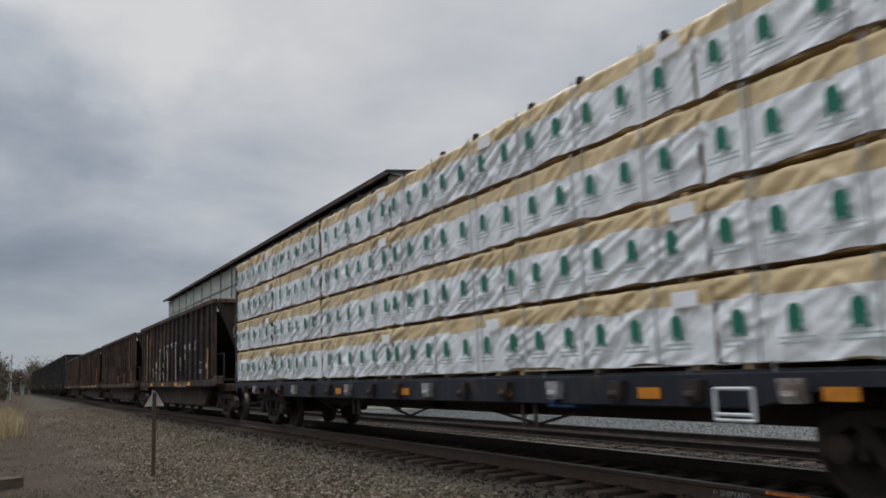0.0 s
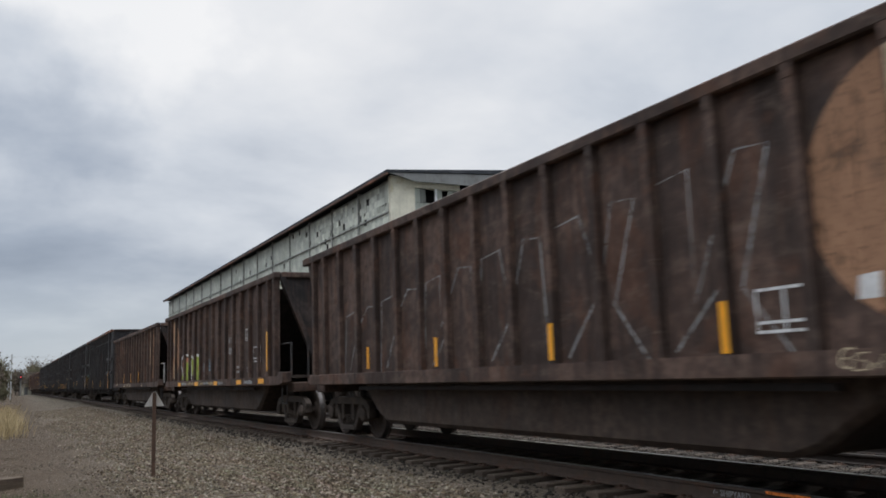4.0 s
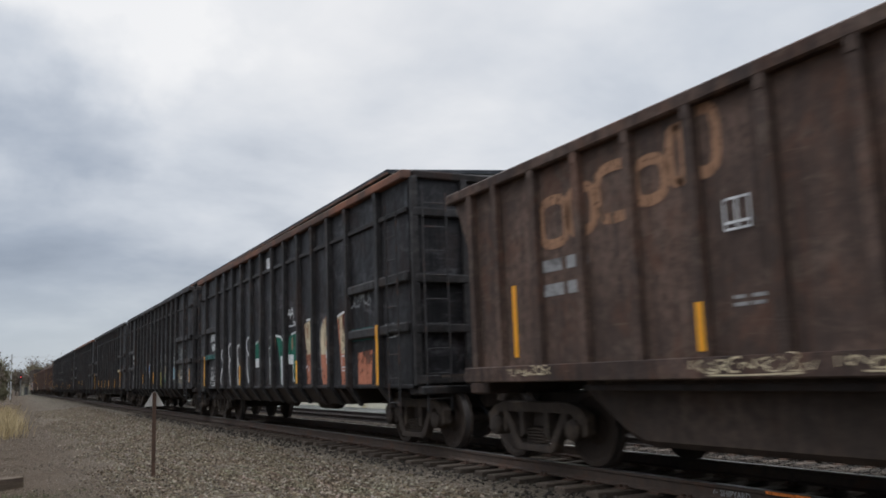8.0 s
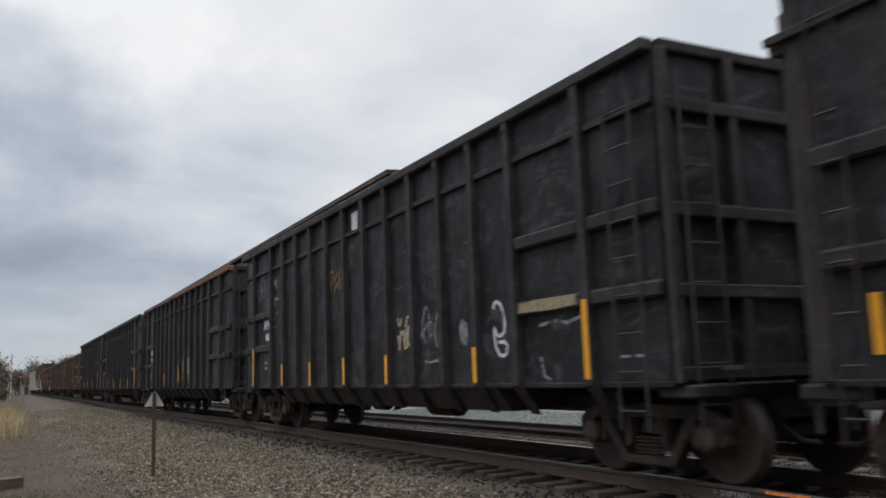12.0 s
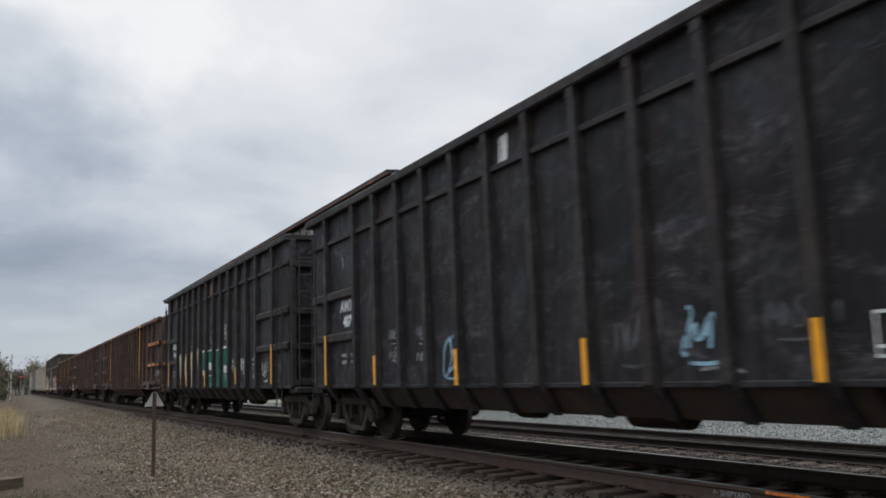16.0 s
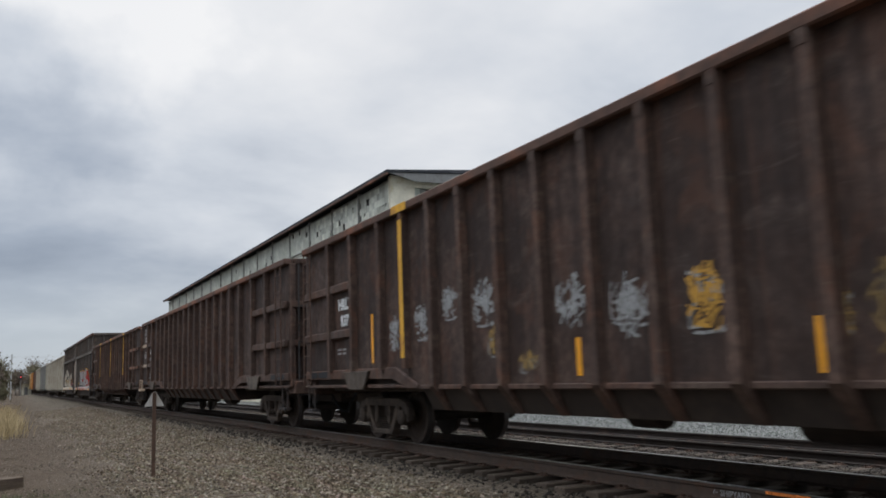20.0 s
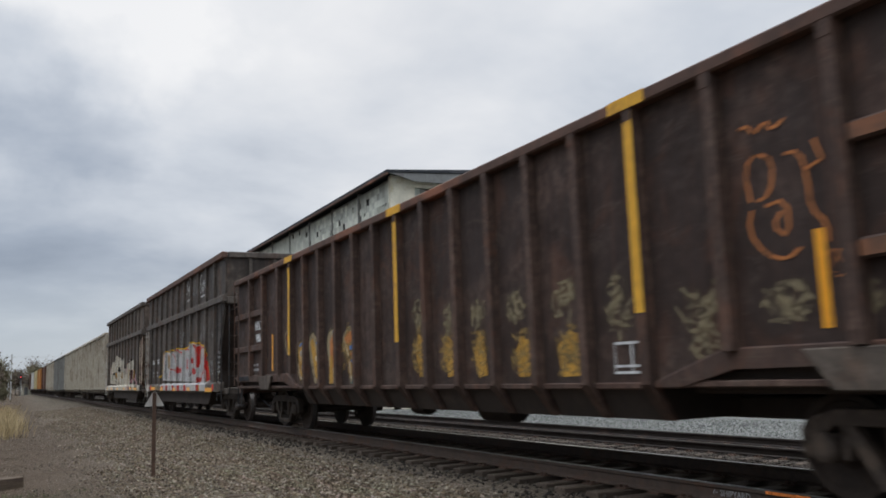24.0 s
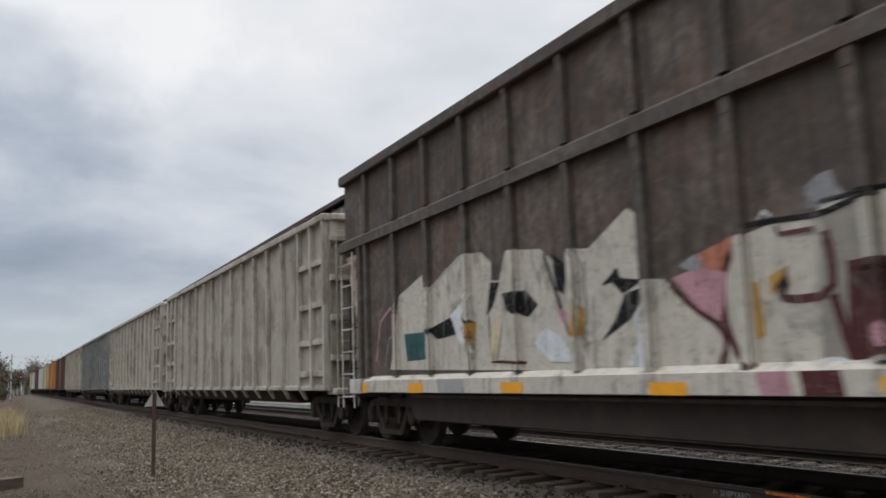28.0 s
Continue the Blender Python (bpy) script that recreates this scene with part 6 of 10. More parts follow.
class Sprayed:
    """Flat shapes drawn in (y, z) on the near side, in layers; laid on the sheet and, again, over the stakes that stand on it."""

    def __init__(self, car, out=0.0):
        self.car, self.bm, self.mats, self.out = car, B(), [], out

    def slot(self, key):
        m = PAINT[key]
        if m not in self.mats:
            self.mats.append(m)
        return self.mats.index(m)

    def fill(self, pts, key, layer=0):
        vs = [self.bm.verts.new((-0.0015 * layer, y, z)) for y, z in pts]
        try:
            f = self.bm.faces.new(vs)
            f.material_index = self.slot(key)
        except ValueError:
            pass

    def line(self, pts, width, key, layer=1, closed=False):
        n = len(pts)
        k = self.slot(key)
        P = [Vector(p) for p in pts]
        left, right = [], []
        for i in range(n):
            a = P[(i - 1) % n] if closed or i > 0 else P[i]
            b = P[(i + 1) % n] if closed or i < n - 1 else P[i]
            d = b - a
            d = d.normalized() if d.length > 1e-6 else Vector((1, 0))
            nrm = Vector((-d.y, d.x)) * width / 2
            left.append(self.bm.verts.new((-0.0015 * layer, *(P[i] + nrm))))
            right.append(self.bm.verts.new((-0.0015 * layer, *(P[i] - nrm))))
        for i in range(n if closed else n - 1):
            j = (i + 1) % n
            try:
                f = self.bm.faces.new((left[i], left[j], right[j], right[i]))
                f.material_index = k
            except ValueError:
                pass

    def done(self, name="spray_paint", label=""):
        w, depth, width, posts = side_of(self.car)
        bm = self.bm
        for v in bm.verts:
            v.co.y = along(self.car, v.co.y)
        ys = [v.co.y for v in bm.verts]
        if not ys:
            return None
        src = bpy.data.meshes.new("tmp")
        bm.to_mesh(src)
        for v in bm.verts:
            v.co.x += -w - 0.004 - self.out
        for p in posts if self.car.name.startswith("two_tier") else []:
            if min(ys) - 0.06 < p < max(ys) + 0.06 and max(v.co.z for v in bm.verts) > 1.2:
                c = B()
                c.from_mesh(src)
                h = width * 0.5 * 0.78
                for co, no in (((0, p - h, 0), (0, -1, 0)), ((0, p + h, 0), (0, 1, 0))):
                    bmesh.ops.bisect_plane(c, geom=c.verts[:] + c.edges[:] + c.faces[:], plane_co=co, plane_no=no, clear_outer=True)
                tmp = bpy.data.meshes.new("tmp2")
                flat_co = [v.co.copy() for v in c.verts]
                for leading in (False, True):
                    for v, o in zip(c.verts, flat_co):
                        f = (o.y - p + h) / (2 * h)
                        if leading:
                            v.co = (-w - 0.004 - depth * 0.92 * f + o.x, p - width * 0.5 * (1 - 0.1 * f) - 0.004 + o.x, o.z)
                        else:
                            v.co = (-w - depth - 0.004 + o.x, o.y, o.z)
                    c.to_mesh(tmp)
                    if name.endswith("_ground"):
                        face = tmp.copy()
                        for m in self.mats:
                            face.materials.append(m)
                        part("painted_stake_face", face, None, self.car)
                    else:
                        bm.from_mesh(tmp)
                c.free()
                bpy.data.meshes.remove(tmp)
        bpy.data.meshes.remove(src)
        me = bpy.data.meshes.new(name)
        bm.to_mesh(me)
        bm.free()
        for m in self.mats:
            me.materials.append(m)
        return part(name, me, None, self.car, label)


def rand_for(*v):
    return random.Random(int(sum(abs(x) * (i + 1) * 1000 for i, x in enumerate(v))))


def smooth(pts, rounds=2, closed=True):
    for _ in range(rounds):
        out = []
        n = len(pts)
        for i in range(n if closed else n - 1):
            a, b = pts[i], pts[(i + 1) % n]
            out += [(a[0] * 0.75 + b[0] * 0.25, a[1] * 0.75 + b[1] * 0.25), (a[0] * 0.25 + b[0] * 0.75, a[1] * 0.25 + b[1] * 0.75)]
        pts = out
    return pts


HAND = [[[(0.0, 0.0), (0.1, 1.0), (0.45, 0.25), (0.8, 1.0), (0.98, 0.0)]],
        [[(0.9, 0.88), (0.45, 1.0), (0.1, 0.78), (0.5, 0.5), (0.92, 0.25), (0.5, 0.0), (0.02, 0.14)]],
        [[(0.55, 1.0), (0.1, 0.7), (0.12, 0.2), (0.5, 0.0), (0.92, 0.3), (0.85, 0.8), (0.4, 1.02)]],
        [[(0.12, 1.05), (0.08, -0.1)], [(0.95, 1.0), (0.18, 0.45), (1.0, -0.05)]],
        [[(0.1, -0.08), (0.15, 1.0), (0.75, 0.95), (0.8, 0.6), (0.2, 0.48), (0.95, -0.05)]],
        [[(0.95, 1.0), (0.15, 0.92), (0.08, 0.05), (0.98, 0.0)], [(0.1, 0.5), (0.75, 0.52)]],
        [[(0.0, 1.0), (0.95, 0.95), (0.05, 0.05), (1.05, 0.0)]],
        [[(0.05, -0.05), (0.12, 1.0), (0.85, 0.0), (0.95, 1.08)]],
        [[(0.0, 0.0), (0.45, 1.05), (0.98, -0.05)], [(0.15, 0.36), (0.85, 0.34)]],
        [[(0.02, 1.0), (0.15, 0.1), (0.5, 0.0), (0.85, 0.2), (0.98, 1.05)]],
        [[(0.0, 1.0), (0.25, 0.0), (0.5, 0.75), (0.75, 0.0), (1.0, 1.0)]],
        [[(0.05, 1.0), (0.5, 0.5), (0.95, 1.05)], [(0.5, 0.5), (0.42, -0.1)]]]


def tag(car, yl, yr, z0, z1, key, end=None):
    """Quick handwriting: crowded, leaning, overlapping strokes in one or more rows, with spikes and a flourish; on the side, or on the front end at y = end."""
    rg = rand_for(yl, yr, z0, z1)
    s = Sprayed(car, 0.102 if z1 < 1.3 and car.name.startswith("bathtub") else 0.0)
    w, h = yl - yr, z1 - z0
    rows = max(1, min(3, round(h / max(0.2, 1.0 * w))))
    rh = h / rows
    lw = max(0.014, min(0.036, min(rh, w) * 0.062))
    count = 0
    for r in range(rows):
        n = max(3, min(9, round(w / max(0.09, rh * 0.33))))
        lean = rg.uniform(0.05, 0.28) * rh
        for i in range(n):
            cw = w / n
            size, drop = rg.uniform(0.65, 1.08), rg.uniform(-0.06, 0.22)
            wide = rg.uniform(1.25, 1.9)
            for stroke in rg.choice(HAND):
                P = []
                for u, v in stroke:
                    v2 = drop + v * size * 0.88 + rg.uniform(-0.1, 0.1)
                    y = yl - (i - 0.2 + wide * u + rg.uniform(-0.16, 0.16)) * cw - lean * (v2 - 0.5)
                    P.append((min(yl + 0.05 * w, max(yr - 0.05 * w, y)), z0 + (rows - 1 - r + v2) * rh))
                count += 1
                s.line(smooth(P, rg.choice((1, 2)), False), lw * rg.uniform(0.7, 1.4), key, 2 + 0.08 * count)
        if rg.random() < 0.6:
            zz = z0 + (rows - 1 - r) * rh
            s.line(smooth([(yl - 0.02 * w, zz), (yl - 0.55 * w, zz - 0.05 * rh), (yr, zz + 0.07 * rh), (yr + 0.3 * w, zz - 0.08 * rh)], 1, False), lw, key, 2.05)
    if end is not None:
        for v in s.bm.verts:
            v.co = (-v.co.y, end + v.co.x, v.co.z)
        return part("spray_tag", finish(s.bm, "spray_tag", PAINT[key]), None, car)
    return s.done("spray_tag")


scribble = tag


def dab(car, yl, yr, z0, z1, key):
    """A fuzzy, brushed-over dab of spray paint: many short crossing strokes, thinner towards the rim."""
    rg = rand_for(yl, yr, z0, z1)
    s = Sprayed(car)
    w, h = yl - yr, z1 - z0
    for i in range(46):
        a, r = rg.uniform(0, 6.283), rg.random() ** 0.7
        cy, cz = (yl + yr) / 2 + 0.46 * w * r * math.cos(a), (z0 + z1) / 2 + 0.48 * h * r * math.sin(a)
        d, ln = rg.uniform(0, 3.14), rg.uniform(0.10, 0.26) * min(w, h)
        bow = rg.uniform(-0.5, 0.5) * ln
        P = [(cy - ln * math.cos(d), cz - ln * math.sin(d)), (cy + bow * math.sin(d), cz - bow * math.cos(d)), (cy + ln * math.cos(d), cz + ln * math.sin(d))]
        s.line(smooth(P, 1, False), rg.uniform(0.018, 0.042), key, 2 + 0.05 * i)
    return s.done("paint_dab")


def letter_shape(rg, yl, yr, z0, z1):
    """A fat invented letter: a rounded block with notches bitten from its sides."""
    w, h = yl - yr, z1 - z0
    P = []
    for (u, v) in ((0.0, 0.0), (0.0, 0.30), (0.10, 0.45), (0.02, 0.62), (0.06, 0.94), (0.35, 1.02), (0.55, 0.93), (0.92, 1.0), (1.0, 0.66), (0.84, 0.52), (0.98, 0.34), (1.0, 0.02), (0.66, -0.02), (0.5, 0.12), (0.36, 0.0)):
        P.append((yl - w * (u + rg.uniform(-0.06, 0.06)), z0 + h * (v + rg.uniform(-0.05, 0.05))))
    return smooth(P, 1)


def letters(car, yl, yr, z0, z1, fill, edge, third, n):
    """Fat sprayed letters with an outline, one part each."""
    rg = rand_for(yl, yr, z0, z1)
    w = (yl - yr) / n
    for i in range(n):
        s = Sprayed(car)
        a = yl - i * w
        pts = letter_shape(rg, a + 0.05 * w, a - 1.03 * w, z0, z1)
        s.fill(pts, fill, 0)
        s.line(pts, max(0.03, w * 0.07), edge, 2, True)
        for k in range(2):
            s.line(smooth([(a - w * rg.uniform(0.15, 0.85), z0 + (z1 - z0) * rg.uniform(0.12, 0.88)) for _ in range(4)], 1, False), max(0.02, w * 0.06), third if k else "ink", 3 + k)
        s.done("sprayed_letter")


def piece(car, name, layers):
    """A sprayed letter drawn by hand: fills (width 0) and strokes, one over the other."""
    s = Sprayed(car)
    over = 0 if name.endswith("_ground") else 2
    for k, (key, width, pts) in enumerate(layers, over):
        if width:
            s.line(smooth(pts, 1, False) if len(pts) > 4 and key not in ("yellow", "green") else pts, width, key, k)
        else:
            s.fill(pts, key, k)
    return s.done(name)


def outlines(car, yl, yr, z0, z1, key, n):
    """Tall hollow letters drawn in outline over a blacked-out ground."""
    rg = rand_for(yl, yr, z0, z1)
    w = (yl - yr) / n
    h = z1 - z0
    for i in range(n):
        s = Sprayed(car)
        a = yl - i * w
        top = z0 + h * (0.62 + 0.36 * i / max(1, n - 1))
        if key == "white":
            s.fill([(a - 0.02, z0 + 0.02), (a - 0.06 * w, top), (a - 0.95 * w, top + 0.05), (a - w, z0 + 0.02)], "ink", 0)
        P = [(a - 0.05 * w, z0 + rg.uniform(0, 0.05)), (a - 0.10 * w, top), (a - 0.38 * w, top + 0.06), (a - rg.uniform(0.35, 0.6) * w, z0 + h * rg.uniform(0.25, 0.5)),
             (a - 0.72 * w, top + 0.1), (a - 0.93 * w, top + 0.07), (a - 0.98 * w, z0 + 0.03)]
        if rg.random() < 0.5:
            P.insert(6, (a - 0.70 * w, z0 + h * 0.35))
        s.line(P, 0.075 if key == "white" else 0.03, key, 2)
        s.line([(a - 0.2 * w, z0 + 0.1), (a - rg.uniform(0.4, 0.6) * w, z0 + h * 0.4)], 0.05 if key == "white" else 0.025, key, 2)
        s.done("sprayed_outline")


def patch(car, yl, yr, z0, z1, key):
    rg = rand_for(yl, yr, z0, z1)
    s = Sprayed(car)
    j = 0.03
    s.fill([(yl + rg.uniform(-j, j), z0), (yl + rg.uniform(-j, j), z1 - rg.uniform(0, 0.08)), (yr + rg.uniform(-j, j), z1), (yr + rg.uniform(-j, j), z0)], key, 1 if key in ("white", "red") else 0)
    return s.done("paint_patch")


def blob(car, yl, yr, z0, z1, key):
    rg = rand_for(yl, yr, z0, z1)
    s = Sprayed(car)
    cy, cz, ry, rz = (yl + yr) / 2, (z0 + z1) / 2, (yl - yr) / 2, (z1 - z0) / 2
    rough = 0.05 if key == "peach" else 0.3
    P = [(cy + ry * math.cos(a) * rg.uniform(1 - rough, 1), cz + rz * math.sin(a) * rg.uniform(1 - rough, 1)) for a in np.linspace(0, 2 * math.pi, 22)[:-1]]
    s.fill(smooth(P, 1), key, 0)
    return s.done("paint_patch")


def stencil_frame(car, yl, yr, z0, z1):
    """White stencilled box with two panes of small print."""
    s = Sprayed(car, 0.016)
    s.line([(yl, z0), (yl, z1), (yr, z1), (yr, z0)], 0.03, "white", 2, True)
    my = (yl + yr) / 2
    s.line([(my, z0), (my, z1)], 0.025, "white", 2)
    s.line([(yl, z0 + (z1 - z0) * 0.22), (yr, z0 + (z1 - z0) * 0.22)], 0.025, "white", 2)
    return s.done("stencil_frame")


def mark(car, yl, yr, z0, z1, key):
    """A worn company mark as plain rounded shapes in its colour."""
    w, h = yl - yr, z1 - z0
    for a, b, c, d in ((0.0, 0.17, 0.0, 0.58), (0.19, 0.35, 0.06, 0.62), (0.38, 0.57, 0.12, 0.74), (0.59, 0.74, 0.2, 0.66), (0.77, 0.84, 0.28, 0.92), (0.87, 0.98, 0.32, 1.0)):
        s = Sprayed(car)
        P = [(yl - w * u, z0 + h * v) for u, v in ((a, c + 0.08), (a, d - 0.08), (a + 0.04, d), (b - 0.04, d), (b, d - 0.08), (b, c + 0.08), (b - 0.04, c), (a + 0.04, c))]
        s.line(smooth(P, 1), 0.12, key, 1, True)
        s.done("company_mark")


def disc(car, yc, zc, r, side):
    """A peeling tan company disc with a dark wedge bitten from its outer side, pale-faced stakes and, at the front, a rusted corner."""
    s = Sprayed(car)
    lim = lambda y: max(-6.62, min(6.92, y))
    s.fill([(lim(yc + r * math.cos(a)), zc + r * math.sin(a)) for a in np.linspace(0, 2 * math.pi, 37)[:-1]], "peach", 0)
    tip = yc - side * 0.3
    s.fill([(tip, zc), (lim(yc + side * 0.8), zc + 0.62), (lim(yc + side * 0.8), zc - 0.62)], "maroon", 1)
    s.done("company_disc", "faded tan disc with a dark wedge")
    p = 5.67 if side > 0 else -5.798
    bm = B()
    box(bm, -1.594, -1.5905, p - 0.028, p + 0.028, 1.32 if side > 0 else 1.9, 3.4)
    part("pale_stake_face", bm, M["sand"], car)
    if side < 0:
        bm = B()
        prism(bm, [(-6.76, 1.25), (-7.13, 1.25), (-7.13, 3.5), (-6.9, 3.52), (-6.8, 3.0), (-6.84, 2.2)], "x", -1.504, -1.5005)
        part("rusted_corner", bm, M["redoxide"], car, "red rusted corner sheet")


def stripe(car, y, z0, z1, on_post=True):
    w, depth, _, posts = side_of(car)
    y = along(car, y)
    if on_post:
        y = min(posts, key=lambda p: abs(p - y))
    reflector(car, -w - (depth + 0.004 if on_post else 0.004), y, z0, z1, 0.09)


def sill_tape(car, y, w, z0, z1):
    bm = B()
    x = -1.604 if car.name.startswith("bathtub") else -1.584
    y = along(car, y)
    box(bm, x - 0.004, x, y - w / 2, y + w / 2, z0, z1)
    part("reflector", bm, M["yellow"], car)


# sprayed and stencilled markings, car by car; y from the car's middle, z over the rail

# tub1
scribble(tub1, -1.55, -2.12, 1.66, 2.2, 'white')
piece(tub1, "painted_creature", [("lime", 0, [(3.66, 1.3), (3.68, 1.6), (3.58, 1.8), (3.5, 1.95), (3.44, 2.18), (3.32, 2.3), (3.2, 2.2), (3.14, 2.0), (2.98, 1.85), (2.9, 1.6), (2.86, 1.3)]), ("white", 0, [(4.16, 1.84), (3.95, 1.94), (3.7, 2.07), (3.5, 2.02), (3.36, 1.92), (3.2, 1.9), (3.34, 1.8), (3.56, 1.76), (3.7, 1.82), (3.9, 1.84)]), ("white", 0.05, [(3.8, 1.6), (3.5, 1.7), (3.2, 1.58)])])
scribble(tub1, 4.66, 4.08, 1.31, 2.02, 'white')
tag(tub1, 4.62, 4.2, 2.75, 3.15, 'dim')
tag(tub1, 4.58, 4.2, 2.3, 2.68, 'dim')
scribble(tub1, 5.38, 5.03, 1.84, 2.2, 'dim')
blob(tub1, -2.5, -3.11, 1.35, 1.92, 'lime')
bars(tub1, side_x(tub1), -2.7, 1.39, 0.36, 0.24, 2, 2)
stripe(tub1, 7.07, 1.25, 2.22, False)
sill_tape(tub1, 4.29, 0.50, 1.07, 1.2)
sill_tape(tub1, 1.50, 0.43, 1.08, 1.18)
sill_tape(tub1, -1.33, 0.46, 1.07, 1.19)
tag(tub1, -1.59, -3.45, 1.05, 1.18, 'cream')
stencil_frame(tub1, -4.31, -4.66, 2.27, 2.53)
stencil_frame(tub1, -5.13, -5.75, 1.48, 1.81)
patch(tub1, -5.97, -6.2, 1.6, 1.78, 'white')
stripe(tub1, -6.68, 1.27, 2.21)
sill_tape(tub1, -3.80, 0.49, 1.08, 1.19)
bars(tub1, side_x(tub1), -3.46, 1.47, 0.31, 0.18, 2, 2)
bars(tub1, side_x(tub1), -4.35, 1.45, 0.51, 0.09, 1, 2)

# tub2
disc(tub2, -5.95, 2.42, 1.06, -1)
outlines(tub2, 5.61, -4.69, 1.2, 2.96, 'dim', 6)
stripe(tub2, 4.40, 1.3, 1.68, False)
stripe(tub2, 1.73, 1.28, 1.71, False)
stripe(tub2, -1.39, 1.28, 1.7)
stripe(tub2, -4.03, 1.26, 1.71)
stripe(tub2, -6.68, 1.28, 1.74)
patch(tub2, -5.26, -5.45, 1.61, 1.8, 'white')
stencil_frame(tub2, -4.32, -4.89, 1.42, 1.77)
tag(tub2, -5.13, -6.17, 1.07, 1.26, 'cream')

# tub3
disc(tub3, 6.17, 2.38, 1.06, 1)
piece(tub3, "lime_letter", [("lime", 0, [(4.57, 1.29), (4.36, 1.95), (3.39, 2.04), (2.6, 1.95), (2.26, 1.67), (2.46, 1.46), (2.9, 1.38), (2.96, 1.23)]), ("salmon", 0, [(4.27, 2.03), (3.2, 2.03), (3.22, 1.86), (4.13, 1.89)]), ("salmon", 0, [(4.41, 1.88), (4.13, 1.86), (4.12, 1.29), (4.39, 1.43)]), ("red", 0, [(3.39, 1.7), (3.1, 1.73), (3.11, 1.55), (3.35, 1.56)]), ("white", 0, [(3.08, 1.96), (2.87, 1.94), (2.84, 1.26), (3.09, 1.26)]), ("white", 0.07, [(4.12, 1.26), (4.84, 1.94), (4.23, 2.15), (2.74, 2.08), (2.23, 1.75), (2.53, 1.47)])])
piece(tub3, "lime_letter", [("lime", 0, [(2.16, 2.02), (1.63, 2.02), (1.34, 1.88), (1.39, 1.25), (2.62, 1.26), (2.22, 1.54)]), ("salmon", 0, [(1.76, 1.68), (1.38, 1.77), (1.35, 1.6), (1.83, 1.57)]), ("white", 0.08, [(2.21, 1.91), (2.06, 2.07), (1.37, 2.01), (1.35, 1.84)])])
scribble(tub3, 1.0, 0.42, 1.38, 2.08, 'dim')
scribble(tub3, 0.12, -0.5, 1.39, 2.02, 'pale_blue')
scribble(tub3, 6.4, 5.85, 2.2, 3.0, 'dim')
stencil_frame(tub3, -4.36, -4.67, 2.23, 2.51)
stencil_frame(tub3, -5.15, -5.84, 1.65, 2.01)
bars(tub3, side_x(tub3), -2.74, 1.39, 1.16, 0.25, 2, 2)
bars(tub3, side_x(tub3), -4.42, 1.39, 0.47, 0.16, 2, 2)
stripe(tub3, -6.68, 1.39, 2.32)
stripe(tub3, 7.16, 1.37, 2.38, False)
sill_tape(tub3, 4.55, 0.50, 1.05, 1.18)
sill_tape(tub3, 1.61, 0.50, 1.06, 1.19)
sill_tape(tub3, -1.17, 0.46, 1.07, 1.19)
sill_tape(tub3, -3.94, 0.50, 1.08, 1.2)
sill_tape(tub3, -6.12, 0.51, 1.09, 1.21)



def sill_wash(car, yl, yr, key, seed):
    """A ragged wash of spray paint along the flat sill."""
    rg = random.Random(seed)
    yl, yr = along(car, yl), along(car, yr)
    n = max(4, int((yl - yr) / 0.12))
    ys = [yl - (yl - yr) * i / n for i in range(n + 1)]
    bm = B()
    prism(bm, [(y, 1.08 + rg.uniform(0.0, 0.035)) for y in ys] + [(y, 1.195 - rg.uniform(0.0, 0.045)) for y in reversed(ys)], "x", -1.6075, -1.6045)
    part("sill_wash", bm, PAINT[key], car, "pale sprayed scrawl along the sill")


for k, (yl, yr, key) in enumerate(((4.1, 3.3, "dim"), (3.1, 2.0, "tan"), (1.3, 0.55, "tan"), (0.5, -0.15, "dim"), (-0.2, -0.88, "tan"), (-1.5, -2.1, "dim"), (-4.5, -5.3, "dim"))):
    sill_wash(tub3, yl, yr, key, 70 + k)

# tub4
disc(tub4, -5.95, 2.44, 1.06, -1)
bars(tub4, side_x(tub4), 5.73, 2.02, 1.08, 0.57, 2, 2)
stencil_frame(tub4, 2.81, 2.53, 2.33, 2.6)
stripe(tub4, 6.33, 1.34, 2.23, False)
stripe(tub4, 3.02, 1.29, 1.73)
tag(tub4, 6.42, 5.47, 1.11, 1.23, 'cream')
tag(tub4, 3.28, 1.98, 1.08, 1.24, 'cream')
bars(tub4, side_x(tub4), 2.8, 1.66, 0.42, 0.13, 2, 2)
mark(tub4, 5.65, 2.79, 2.62, 3.51, 'peach')
stripe(tub4, 0.38, 1.31, 1.75)
stripe(tub4, -2.27, 1.29, 1.75)
tag(tub4, 1.75, 0.4, 1.09, 1.22, 'cream')
tag(tub4, -3.02, -3.47, 1.08, 1.23, 'cream')

# blacks[0]
stripe(blacks[0], 6.72, 1.06, 1.97)
stripe(blacks[0], 2.27, 1.06, 1.56)
stripe(blacks[0], -2.53, 1.08, 1.56)
tag(blacks[0], -1.64, -2.31, 2.37, 2.99, 'white')
stencil_frame(blacks[0], -5.06, -5.51, 1.3, 1.57)
